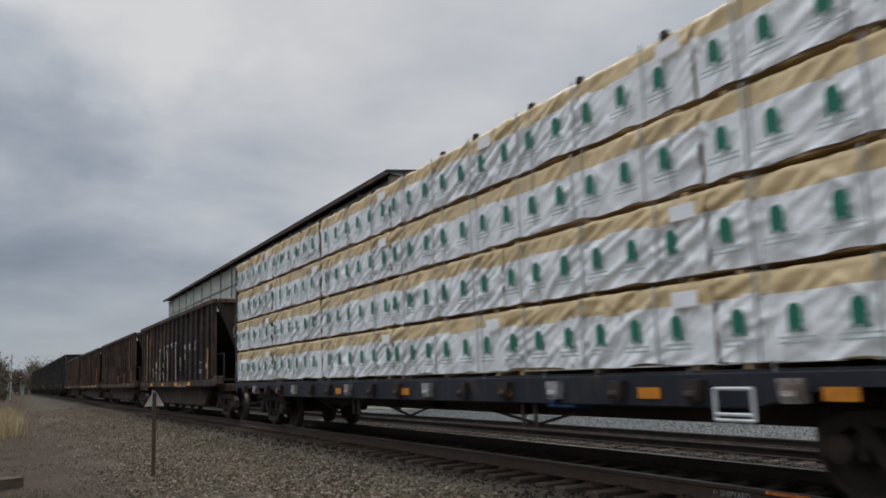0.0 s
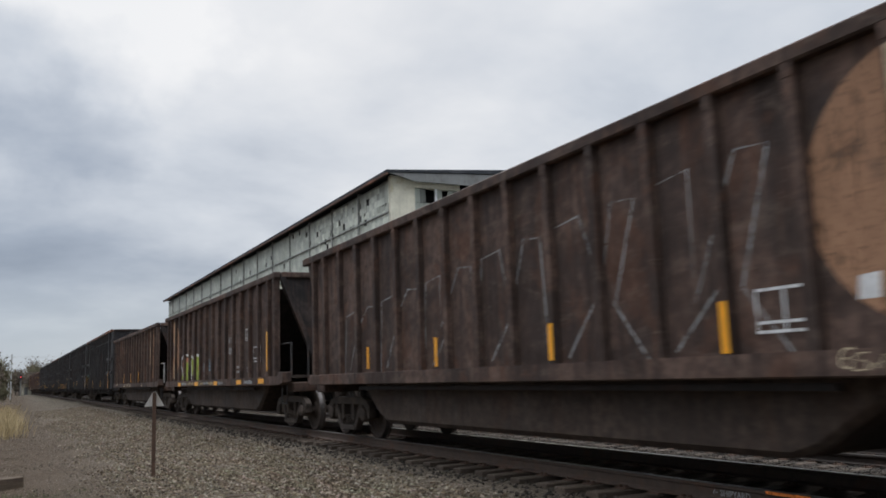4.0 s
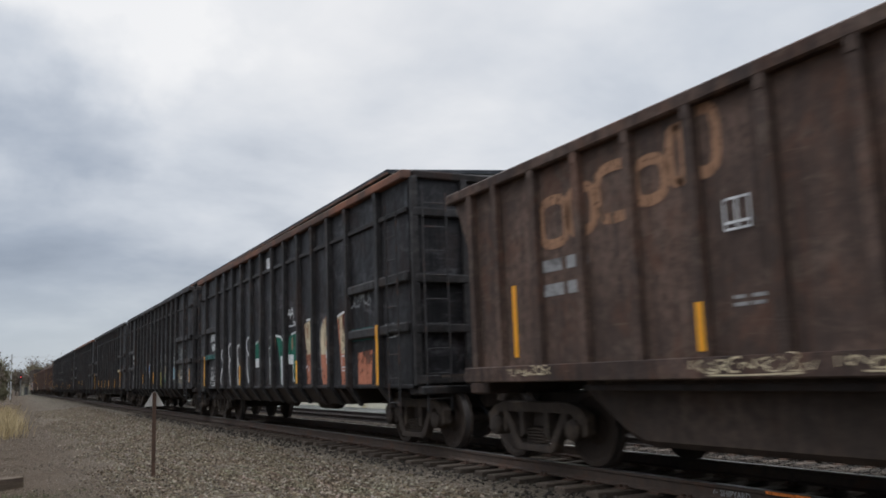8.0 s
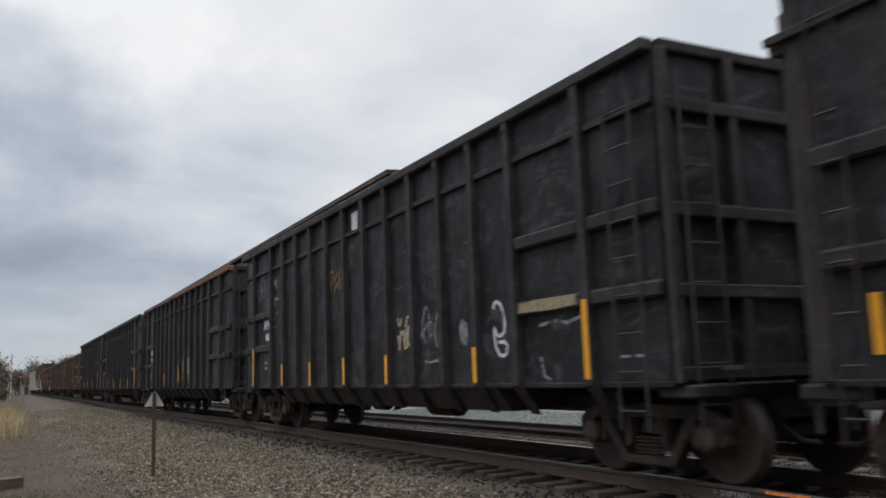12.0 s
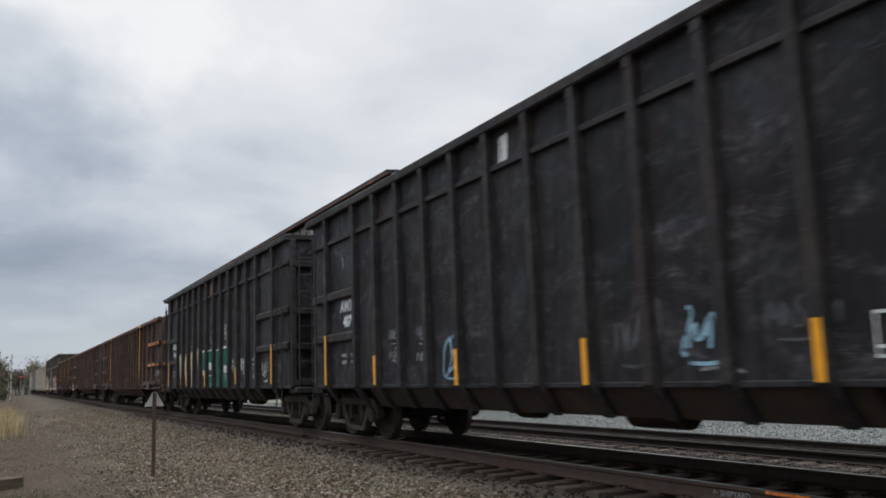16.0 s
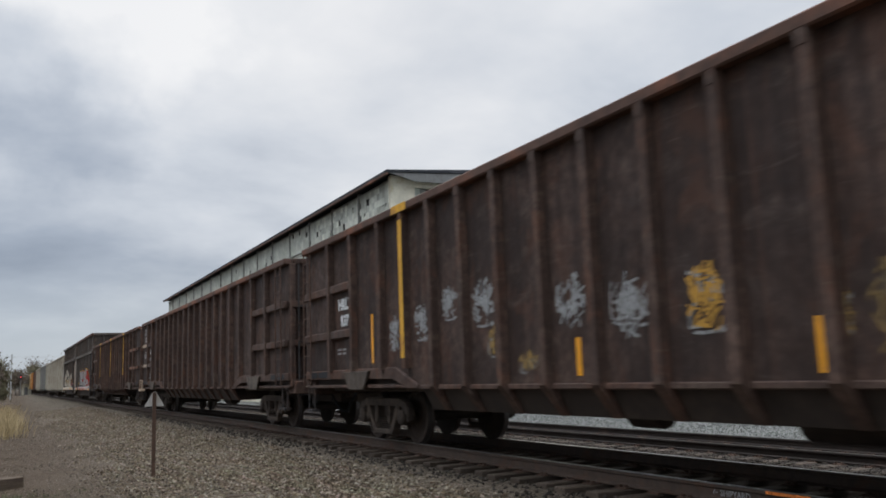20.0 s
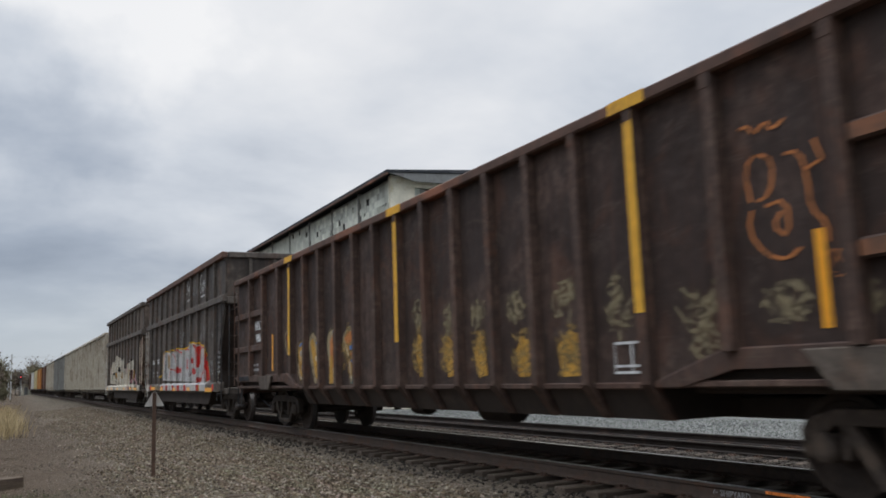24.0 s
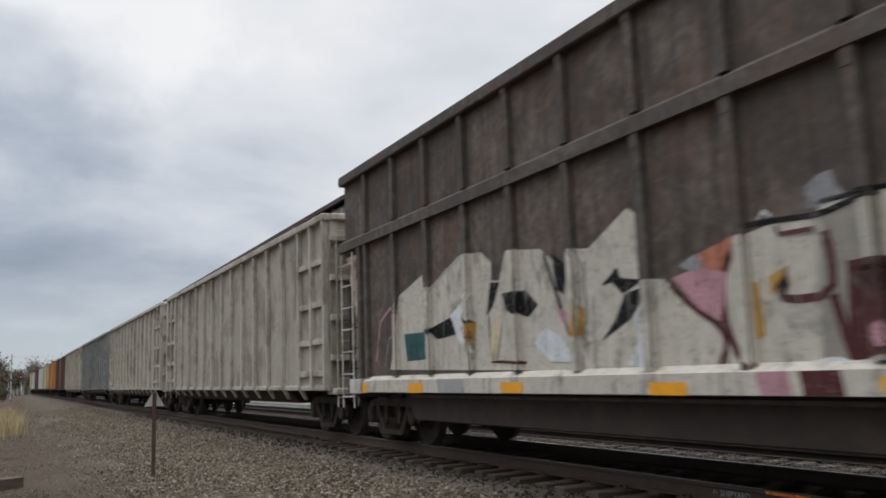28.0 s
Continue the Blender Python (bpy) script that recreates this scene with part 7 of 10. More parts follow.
# rust that has run down over the cream letters
for y, z, ln, w in ((-2.95, 2.33, 0.22, 0.05), (-3.12, 2.3, 0.16, 0.07), (-3.26, 2.34, 0.25, 0.04), (-4.05, 2.36, 0.2, 0.05), (-4.2, 2.4, 0.3, 0.08), (-4.34, 2.3, 0.22, 0.05), (-4.95, 2.3, 0.3, 0.05), (-5.12, 2.36, 0.4, 0.07), (-5.3, 2.38, 0.24, 0.06), (-4.3, 1.62, 0.3, 0.04), (-3.2, 1.66, 0.25, 0.04)):
    s_run = Sprayed(blacks[0], 0.012)
    s_run.fill([(y + w / 2, z), (y + w * 0.3, z - ln * 0.6), (y, z - ln), (y - w * 0.35, z - ln * 0.5), (y - w / 2, z)], "rust_run", 1)
    s_run.done("rust_run")
tag(blacks[0], -5.79, -6.14, 2.48, 2.89, 'dim')
patch(blacks[0], 0.08, -0.24, 3.88, 4.15, 'white')
stripe(blacks[0], -6.75, 1.02, 2.03)
patch(blacks[0], -5.85, -6.46, 1.04, 1.63, 'salmon')
patch(blacks[0], -5.47, -6.5, 1.81, 2.04, 'teal')
tag(blacks[0], -5.39, -6.48, 2.4, 2.86, 'dim')
tag(blacks[0], -7.05, -7.6, 1.81, 2.05, 'white')

# blacks[1]
stripe(blacks[1], -0.61, 1.2, 1.64)
stripe(blacks[1], 2.27, 1.2, 1.63)
stripe(blacks[1], 7.12, 1.2, 1.65, False)
patch(blacks[1], 0.02, -0.17, 3.85, 4.28, 'white')
tag(blacks[1], -3.74, -4.32, 1.07, 1.78, 'dim')
letters(blacks[1], -4.55, -5.26, 1.33, 1.8, 'pale_blue', 'white', 'white', 2)
tag(blacks[1], -4.56, -5.27, 1.89, 2.28, 'white')
scribble(blacks[1], -5.55, -6.4, 2.05, 2.5, 'dim')
tag(blacks[1], -5.56, -6.77, 1.8, 2.03, 'lime')
scribble(blacks[1], -5.5, -6.55, 1.06, 1.66, 'tan')
scribble(blacks[1], -5.6, -6.5, 1.08, 1.4, 'dim')
stencil_frame(blacks[1], -6.03, -6.52, 1.34, 1.61)
stripe(blacks[1], -7.6, 1.2, 1.65, False)
tag(blacks[1], -7.27, -7.66, 1.25, 1.76, 'white')

# blacks[2]
tag(blacks[2], 6.86, 6.06, 2.9, 3.85, 'dim')
tag(blacks[2], 5.68, 5.05, 2.73, 3.72, 'dim')
tag(blacks[2], 1.55, 0.89, 2.74, 3.3, 'ochre')
tag(blacks[2], -1.51, -2.07, 1.45, 2.26, 'cream')
tag(blacks[2], -2.42, -3.12, 1.38, 2.18, 'dim')
blob(blacks[2], -3.62, -3.9, 1.52, 1.95, 'dim')
piece(blacks[2], "sprayed_outline", [("white", 0.045, [(-4.55, 1.95), (-4.62, 2.1), (-4.78, 2.02), (-4.86, 1.7), (-4.66, 1.6), (-4.55, 1.8), (-4.62, 1.4), (-4.85, 1.36), (-4.88, 1.55), (-4.6, 1.55)])])
stripe(blacks[2], 6.72, 1.02, 1.97)
stripe(blacks[2], 4.19, 1.04, 1.51)
stripe(blacks[2], 2.27, 1.03, 1.51)
stripe(blacks[2], 0.35, 1.04, 1.53)
stripe(blacks[2], -1.57, 1.04, 1.51)
stripe(blacks[2], -4.45, 1.04, 1.51)
bm = B()
prism(bm, [(-5.7, 1.87), (-5.75, 1.98), (-6.1, 2.0), (-6.88, 1.995), (-6.9, 1.88), (-6.4, 1.86)], "x", -1.576, -1.5725)
part("painted_rib", bm, PAINT["tan"], blacks[2], "cream-daubed rib")
piece(blacks[2], "spray_tag", [("dim", 0.04, [(-5.6, 1.7), (-5.9, 1.74), (-6.15, 1.7), (-6.5, 1.77)])])
piece(blacks[2], "spray_tag", [("dim", 0.035, [(-5.6, 1.32), (-5.66, 1.1), (-5.78, 1.07)])])
stripe(blacks[2], -6.75, 1.06, 1.92)
patch(blacks[2], 0.33, 0.05, 3.81, 4.21, 'white')
bars(blacks[2], side_x(blacks[2]), -7.03, 1.27, 0.46, 0.06, 1, 2)

# blacks[3]
stripe(blacks[3], 7.12, 1.2, 1.72, False)
stripe(blacks[3], 2.27, 1.14, 1.58)
stripe(blacks[3], -0.61, 1.21, 1.66)


def leaf_tag(car, yl, yr, z0, z1):
    """A lime diamond with splayed strokes beside it and a line beneath."""
    w, h = yl - yr, z1 - z0
    Q = lambda *p: [(yl - w * u, z0 + h * v) for u, v in p]
    piece(car, "spray_tag", [("lime", 0, Q((0.0, 0.5), (0.14, 0.62), (0.3, 0.85), (0.42, 0.7), (0.55, 0.5), (0.58, 0.2), (0.4, 0.08), (0.22, 0.2))),
                             ("lime", 0.1 * h, Q((0.5, 0.95), (0.62, 0.3))), ("lime", 0.1 * h, Q((0.82, 0.98), (0.68, 0.3))), ("lime", 0.09 * h, Q((0.98, 0.75), (0.7, 0.4), (0.8, 0.3), (0.98, 0.05))),
                             ("cream", 0.05 * h, Q((0.25, 0.02), (0.5, 0.0), (0.72, 0.03))), ("ochre", 0.04 * h, Q((0.2, 0.3), (0.35, 0.5), (0.3, 0.7)))])


for q in ((4.9, 4.2, 1.74, 2.09), (3.95, 3.2, 1.86, 2.2), (5.85, 5.33, 1.48, 1.76), (5.75, 5.33, 1.06, 1.35)):
    leaf_tag(blacks[3], *q)
blob(blacks[3], 3.65, 3.2, 1.3, 1.68, 'green')
piece(blacks[3], "spray_tag", [("blue", 0.035, [(2.82, 2.05), (2.7, 1.98), (2.62, 2.05), (2.55, 1.97), (2.47, 2.06), (2.4, 1.99), (2.28, 2.05), (2.16, 2.0)]), ("blue", 0.025, [(2.8, 1.99), (2.6, 2.02), (2.4, 2.04), (2.2, 2.07)])])
patch(blacks[3], 3.48, 3.35, 1.37, 1.46, 'white')
scribble(blacks[3], 1.98, 1.45, 1.68, 2.1, 'dim')
scribble(blacks[3], 2.0, 1.45, 1.24, 1.62, 'dim')
piece(blacks[3], "spray_tag", [('white', 0.035, [(1.9, 2.05), (1.7, 1.85), (1.85, 1.72), (1.6, 1.7)])])
leaf_tag(blacks[3], 0.94, 0.44, 1.26, 1.8)
piece(blacks[3], "painted_creature", [("dim", 0, [(-0.05, 1.72), (-0.1, 1.78), (-0.3, 1.72), (-0.36, 1.5), (-0.3, 1.36), (-0.15, 1.4), (-0.1, 1.55)]), ("white", 0.045, [(0.06, 1.82), (-0.08, 1.66), (-0.3, 1.74), (-0.42, 1.86)]), ("white", 0.045, [(-0.08, 1.66), (-0.14, 1.45), (-0.3, 1.36), (-0.46, 1.4)]), ("white", 0.035, [(-0.12, 1.58), (-0.26, 1.62), (-0.3, 1.48)])])
piece(blacks[3], "paint_patch", [('red', 0, [(0.0, 1.34), (-0.1, 1.16), (-0.28, 1.15), (-0.3, 1.32), (-0.18, 1.37)])])
patch(blacks[3], -0.1, -0.2, 3.86, 4.26, 'cream')

# blacks[4]
stripe(blacks[4], 6.72, 1.03, 1.99)
stripe(blacks[4], 4.19, 1.03, 1.52)
stripe(blacks[4], 1.31, 1.01, 1.51)
stripe(blacks[4], -1.57, 1.0, 1.5)
stripe(blacks[4], -4.45, 1.01, 1.5)
stripe(blacks[4], -6.75, 1.03, 1.97)
stencil_frame(blacks[4], -4.58, -5.05, 1.19, 1.51)
tag(blacks[4], -5.5, -6.55, 1.28, 1.76, 'dim')
scribble(blacks[4], 4.0, 3.6, 1.4, 2.0, "dim")
scribble(blacks[4], 2.95, 2.55, 1.3, 2.0, "dim")
tag(blacks[4], 2.1, 1.6, 1.12, 1.72, "pale_blue")
scribble(blacks[4], -1.7, -2.35, 1.2, 1.95, "smoke")
tag(blacks[4], -2.62, -3.3, 1.2, 1.77, "pale_blue")
piece(blacks[4], "spray_tag", [("dim", 0.03, [(-2.85, 1.13), (-3.1, 1.15), (-3.35, 1.1)])])
scribble(blacks[4], -3.6, -4.3, 1.36, 1.78, "smoke")
patch(blacks[4], 0.39, 0.18, 3.82, 4.23, 'white')
bars(blacks[4], side_x(blacks[4]), -7.17, 1.27, 0.45, 0.06, 1, 2)

for yc, zc in ((7.2, 3.2), (7.12, 2.4), (7.2, 3.98), (6.1, 3.35), (5.6, 3.5)):
    piece(blacks[4], "paint_dab", [("dim", 0.05, [(yc, zc + 0.1), (yc - 0.03, zc), (yc - 0.02, zc - 0.12)])])

# blacks[5]
stripe(blacks[5], 6.72, 1.04, 2.0)
stripe(blacks[5], 3.23, 1.04, 1.54)
stripe(blacks[5], 0.35, 1.05, 1.53)
stripe(blacks[5], -3.49, 1.08, 1.55)
tag(blacks[5], 2.2, 1.8, 2.95, 3.37, 'smoke')
tag(blacks[5], 2.15, 1.8, 2.64, 2.92, 'smoke')
scribble(blacks[5], 0.0, -0.45, 2.24, 2.72, 'white')
scribble(blacks[5], -1.78, -2.42, 2.36, 2.68, 'tan')
tag(blacks[5], -1.78, -2.44, 2.36, 2.84, 'white')
tag(blacks[5], -2.68, -3.26, 1.24, 1.84, 'white')
tag(blacks[5], -3.66, -4.32, 1.11, 2.07, 'white')
tag(blacks[5], -4.81, -5.25, 1.64, 1.99, 'pale_blue')
stencil_frame(blacks[5], -4.88, -5.38, 1.25, 1.58)
tag(blacks[5], -5.74, -6.22, 1.16, 1.78, 'white')
patch(blacks[5], 0.04, -0.1, 3.83, 4.24, 'peach')
bars(blacks[5], side_x(blacks[5]), -4.95, 1.11, 0.41, 0.12, 2, 2)
stripe(blacks[5], -6.75, 1.07, 2.0)
tag(blacks[5], -7.11, -7.43, 1.29, 1.63, 'dim')

# longs[0]
stripe(longs[0], -7.58, 1.46, 2.24, False)
dab(longs[0], -5.98, -6.65, 1.53, 2.11, 'tan')
scribble(longs[0], -9.55, -10.5, 1.42, 1.85, 'white')
stripe(longs[0], 1.06, 1.1, 1.52, False)
stripe(longs[0], -1.95, 1.08, 1.52, False)
stripe(longs[0], 6.79, 1.4, 2.25, False)
bars(longs[0], side_x(longs[0]), 8.48, 1.6, 0.52, 0.15, 2, 2)

# longs[1]
tag(longs[1], 5.96, 5.24, 1.38, 2.16, 'gold')
tag(longs[1], 4.75, 4.32, 1.07, 1.76, 'dim')
tag(longs[1], 9.81, 8.86, 3.10, 3.73, 'white')
tag(longs[1], 9.82, 8.82, 2.17, 2.71, 'white')
scribble(longs[1], 2.95, 2.55, 1.05, 1.7, 'smoke')
scribble(longs[1], 0.15, -0.45, 1.05, 1.62, 'smoke')
stripe(longs[1], 6.68, 1.58, 2.44, False)
stripe(longs[1], 3.65, 1.14, 1.56, False)
stripe(longs[1], 0.70, 1.09, 1.53, False)
bars(longs[1], side_x(longs[1]), 8.57, 1.41, 0.4, 0.28, 2, 2)

# longs[2]
stripe(longs[2], 6.89, 1.38, 2.25, False)
bars(longs[2], side_x(longs[2]), 8.56, 1.41, 0.58, 0.24, 2, 2)
stencil_frame(longs[2], -5.25, -5.76, 1.12, 1.42)
stripe(longs[2], -7.68, 1.42, 2.2, False)

# tiers[0]
patch(tiers[0], -5.86, -6.06, 1.4, 1.57, 'white')
bars(tiers[0], side_x(tiers[0]), -6.22, 1.43, 0.36, 0.72, 5, 2)
sill_tape(tiers[0], 4.69, 1.03, 0.92, 1.04)
sill_tape(tiers[0], 2.65, 0.50, 0.9, 1.04)
sill_tape(tiers[0], 0.07, 0.49, 0.89, 1.01)
sill_tape(tiers[0], -2.46, 0.47, 0.9, 1.01)
sill_tape(tiers[0], -5.41, 0.96, 0.87, 1.0)
bars(tiers[0], side_x(tiers[0]), -5.42, 2.55, 0.16, 0.2, 3, 2)

# tiers[1]
sill_tape(tiers[1], 5.70, 0.50, 0.89, 1.04)
sill_tape(tiers[1], 3.62, 0.50, 0.9, 1.05)
sill_tape(tiers[1], 1.02, 0.50, 0.91, 1.04)
sill_tape(tiers[1], -1.58, 0.50, 0.9, 1.02)
sill_tape(tiers[1], -3.85, 0.48, 0.94, 1.05)
sill_tape(tiers[1], -5.44, 0.88, 0.91, 1.02)

# tub1
piece(tub1, "blacked_ground", [("ink", 0, [(3.23, 1.33), (2.99, 2.57), (0.49, 2.72), (-1.37, 2.69), (-2.45, 2.17), (-2.73, 1.3)])])
piece(tub1, "sprayed_letter", [("white", 0.080, [(3.09, 2.47), (2.45, 2.59)]), ("white", 0.080, [(2.95, 2.52), (2.73, 1.32)]), ("lime", 0, [(3.16, 1.8), (2.94, 1.87), (2.88, 1.36), (3.19, 1.33)])])
piece(tub1, "sprayed_letter", [("white", 0.080, [(1.88, 2.62), (1.65, 1.29)]), ("white", 0.072, [(1.88, 2.65), (1.51, 2.65)]), ("white", 0.064, [(2.21, 1.74), (2.14, 1.52), (1.92, 1.65), (1.88, 1.37), (1.57, 1.29)]), ("lime", 0, [(2.28, 1.98), (1.89, 2), (1.84, 1.8), (2.24, 1.8)])])
piece(tub1, "sprayed_letter", [("white", 0.080, [(1.42, 2.62), (0.43, 2.62)]), ("white", 0.096, [(1.21, 2.5), (0.55, 1.3)]), ("white", 0.080, [(0.78, 2.58), (1.01, 1.31)]), ("white", 0.080, [(1.1, 1.99), (0.73, 1.59), (0.5, 1.38)])])
piece(tub1, "sprayed_letter", [("white", 0.096, [(0.3, 2.62), (-0.42, 2.66)]), ("white", 0.096, [(0.04, 2.58), (-0.34, 2.03), (-0.13, 1.31)]), ("white", 0.096, [(-0.34, 2.03), (-0.44, 1.27)])])
piece(tub1, "sprayed_letter", [("white", 0.088, [(-0.6, 2.65), (-1.16, 2.65)]), ("white", 0.088, [(-0.68, 2.61), (-0.78, 1.29)]), ("white", 0.088, [(-1.14, 2.65), (-1.32, 1.27)]), ("white", 0.1, [(-1.25, 1.85), (-1.27, 1.72)])])
disc(tub1, 6.17, 2.37, 1.06, 1)

# blacks[0]
piece(blacks[0], "sprayed_letter", [("white", 0.09, [(4.25, 2.24), (4.96, 1.98), (4.58, 1.66), (4.96, 1.3), (4.84, 1.04)])])
piece(blacks[0], "sprayed_drop", [("white", 0.08, [(4.24, 1.7), (4.33, 1.49)])])
scribble(blacks[0], 6.25, 5.65, 1.07, 1.5, "white")
scribble(blacks[0], 5.72, 5.16, 1.06, 1.42, "white")
tag(blacks[0], 7.2, 6.92, 1.25, 1.85, "smoke")
piece(blacks[0], "sprayed_letter", [("white", 0.07, [(3.46, 2.16), (3.69, 2.11), (3.74, 2.25), (4.02, 2.1), (3.87, 1.8), (3.45, 1.66)]), ("white", 0.08, [(3.84, 1.8), (3.9, 1.53), (3.69, 1.07)]), ("white", 0.1, [(3.53, 1.42), (3.52, 1.33)])])
piece(blacks[0], "sprayed_letter", [("white", 0.07, [(2.4, 2.27), (2.61, 2.24), (2.64, 2.12), (2.97, 2.13), (2.94, 1.77), (2.76, 1.55), (2.34, 1.37)]), ("white", 0.08, [(2.89, 1.73), (2.95, 1.45), (2.83, 1.06)]), ("ochre", 0.05, [(2.61, 2.04), (2.6, 1.84)]), ("white", 0.07, [(2.6, 1.84), (2.6, 1.71)])])
piece(blacks[0], "sprayed_letter", [("white", 0.07, [(1.35, 2.2), (1.64, 2.15), (1.74, 2.34), (2.04, 2.17), (1.89, 1.89), (1.46, 1.75), (1.42, 1.67)]), ("white", 0.08, [(1.91, 1.86), (1.92, 1.46), (1.7, 1.08)]), ("white", 0.09, [(1.63, 1.5), (1.3, 1.4)]), ("white", 0.06, [(1.46, 1.09), (1.29, 1.13)])])
piece(blacks[0], "green_letter", [("green", 0, [(1.07, 2.08), (0.73, 2.15), (0.31, 2.23), (0.31, 1.09), (0.63, 1.09), (0.68, 1.55), (1.08, 1.55)]), ("white", 0, [(1.07, 1.71), (0.68, 1.72), (0.61, 1.06), (0.69, 1.06), (0.75, 1.5), (1.07, 1.49)]), ("peach", 0, [(0.79, 2.26), (0.31, 2.27), (0.31, 2.2), (0.72, 2.18), (0.66, 1.97), (0.71, 1.98)]), ("white", 0.04, [(1.08, 2.08), (0.76, 2.16)]), ("dim", 0.04, [(0.54, 1.24), (0.37, 1.24), (0.37, 1.12), (0.54, 1.1)])])
piece(blacks[0], "green_letter", [("green", 0, [(-0.2, 2.08), (-0.28, 2.19), (-0.43, 2.23), (-0.64, 2.2), (-0.68, 1.49), (-0.63, 1.04), (-0.25, 1.04), (-0.19, 1.92)]), ("white", 0.04, [(-0.18, 1.95), (-0.63, 1.98)]), ("white", 0.05, [(-0.18, 1.95), (-0.25, 1.05)]), ("peach", 0, [(-0.58, 2.2), (-0.73, 2.2), (-0.66, 1.58), (-0.63, 1.95)]), ("white", 0.05, [(-0.65, 1.56), (-0.65, 1.05)]), ("white", 0.045, [(-0.23, 2.19), (-0.41, 2.23), (-0.66, 2.21)]), ("dim", 0.05, [(-0.31, 1.17), (-0.4, 1.1), (-0.51, 1.18), (-0.64, 1.19)])])
piece(blacks[0], "green_letter", [("green", 0, [(-0.74, 2.19), (-1.17, 2.13), (-1.33, 1.93), (-1.34, 1.06), (-1.12, 1.06), (-1.02, 1.64)]), ("white", 0, [(-1.08, 1.71), (-1.29, 1.69), (-1.34, 1.05), (-1.15, 1.06)]), ("white", 0.05, [(-0.71, 2.2), (-1.12, 2.15), (-1.34, 1.99)])])
piece(blacks[0], "green_letter", [("green", 0, [(-1.71, 2.12), (-2.31, 2.2), (-2.34, 1.11), (-2.06, 1.11), (-2.01, 1.52), (-1.66, 1.54)]), ("white", 0, [(-1.68, 1.72), (-2.05, 1.71), (-2.05, 1.5), (-1.71, 1.51)]), ("white", 0.04, [(-1.93, 2.16), (-2.31, 2.21)]), ("peach", 0, [(-1.92, 2.04), (-2, 2.12), (-2.06, 1.87), (-1.96, 1.78)]), ("white", 0.035, [(-2.04, 1.5), (-2.08, 1.11)])])
piece(blacks[0], "cream_letter", [("cream", 0, [(-2.85, 2.33), (-3.39, 2.4), (-3.44, 1.69), (-2.94, 1.67)]), ("salmon", 0, [(-2.94, 1.67), (-3.44, 1.69), (-3.44, 1.06), (-2.99, 1.06)]), ("maroon", 0.04, [(-2.83, 2.32), (-2.94, 1.71), (-2.99, 1.06)]), ("white", 0.04, [(-2.97, 2.39), (-3.39, 2.42)]), ("peach", 0, [(-3, 2.23), (-3.07, 2.25), (-3.1, 2.01), (-3.03, 2)]), ("peach", 0, [(-3.2, 2.28), (-3.38, 2.27), (-3.39, 2.07), (-3.22, 2.07)]), ("white", 0.035, [(-2.93, 1.4), (-3.08, 1.44), (-3.12, 1.32)])])
piece(blacks[0], "cream_letter", [("cream", 0, [(-3.84, 2.07), (-3.97, 2.31), (-4.22, 2.41), (-4.45, 2.31), (-4.48, 1.63), (-3.85, 1.64)]), ("salmon", 0, [(-3.85, 1.64), (-4.48, 1.63), (-4.48, 1.05), (-3.97, 1.05), (-3.86, 1.26)]), ("dim", 0.05, [(-3.95, 1.05), (-3.82, 1.64), (-3.82, 2.1), (-3.99, 2.34), (-4.25, 2.41), (-4.45, 2.32)]), ("maroon", 0.045, [(-4.23, 2.42), (-4.2, 2)]), ("salmon", 0.07, [(-4.18, 1.9), (-4.24, 1.71), (-4.27, 1.59)]), ("white", 0.04, [(-4.19, 1.71), (-4.21, 1.45)]), ("white", 0.04, [(-4.23, 1.64), (-4.48, 1.63)])])
piece(blacks[0], "cream_letter", [("cream", 0, [(-4.84, 2.32), (-5.39, 2.41), (-5.53, 2.25), (-5.52, 1.6), (-4.98, 1.62)]), ("salmon", 0, [(-4.98, 1.62), (-5.52, 1.6), (-5.54, 1.03), (-5.05, 1.04)]), ("salmon", 0.06, [(-4.86, 2.29), (-4.98, 1.62), (-5.05, 1.04)]), ("salmon", 0, [(-5.31, 2.33), (-5.5, 2.35), (-5.53, 2.25), (-5.4, 2.24)]), ("maroon", 0, [(-5.09, 2.4), (-5.18, 2.43), (-5.19, 2.18), (-5.27, 1.9), (-5.22, 1.9), (-5.12, 2.1)]), ("white", 0.045, [(-4.84, 2.34), (-5.39, 2.43)]), ("dim", 0.04, [(-5.13, 1.7), (-5.32, 1.73), (-5.42, 1.66)])])

# blacks[5]
piece(blacks[5], "cream_letter", [("cream", 0, [(4.99, 2.15), (4.61, 2.2), (4.52, 1.06), (4.73, 1.05)]), ("maroon", 0.04, [(5.02, 2.15), (4.73, 1.05)]), ("pink", 0.03, [(4.98, 2.16), (4.57, 2.21)])])
piece(blacks[5], "cream_letter", [("cream", 0, [(4.01, 1.95), (3.79, 2.23), (3.6, 2.26), (3.53, 1.92), (3.54, 1.05), (3.76, 1.04), (3.98, 1.41)]), ("maroon", 0.04, [(3.7, 1.04), (4.01, 1.49), (4.01, 1.95), (3.79, 2.23), (3.59, 2.27)])])
piece(blacks[5], "cream_letter", [("cream", 0, [(3.03, 2.22), (2.62, 2.22), (2.51, 1.04), (2.86, 1.04)]), ("maroon", 0.05, [(3.03, 2.22), (2.86, 1.04)]), ("maroon", 0.05, [(2.59, 2.21), (2.49, 1.04)]), ("dim", 0.06, [(3.02, 2.35), (2.87, 2.4), (2.63, 2.35), (2.8, 2.28)])])
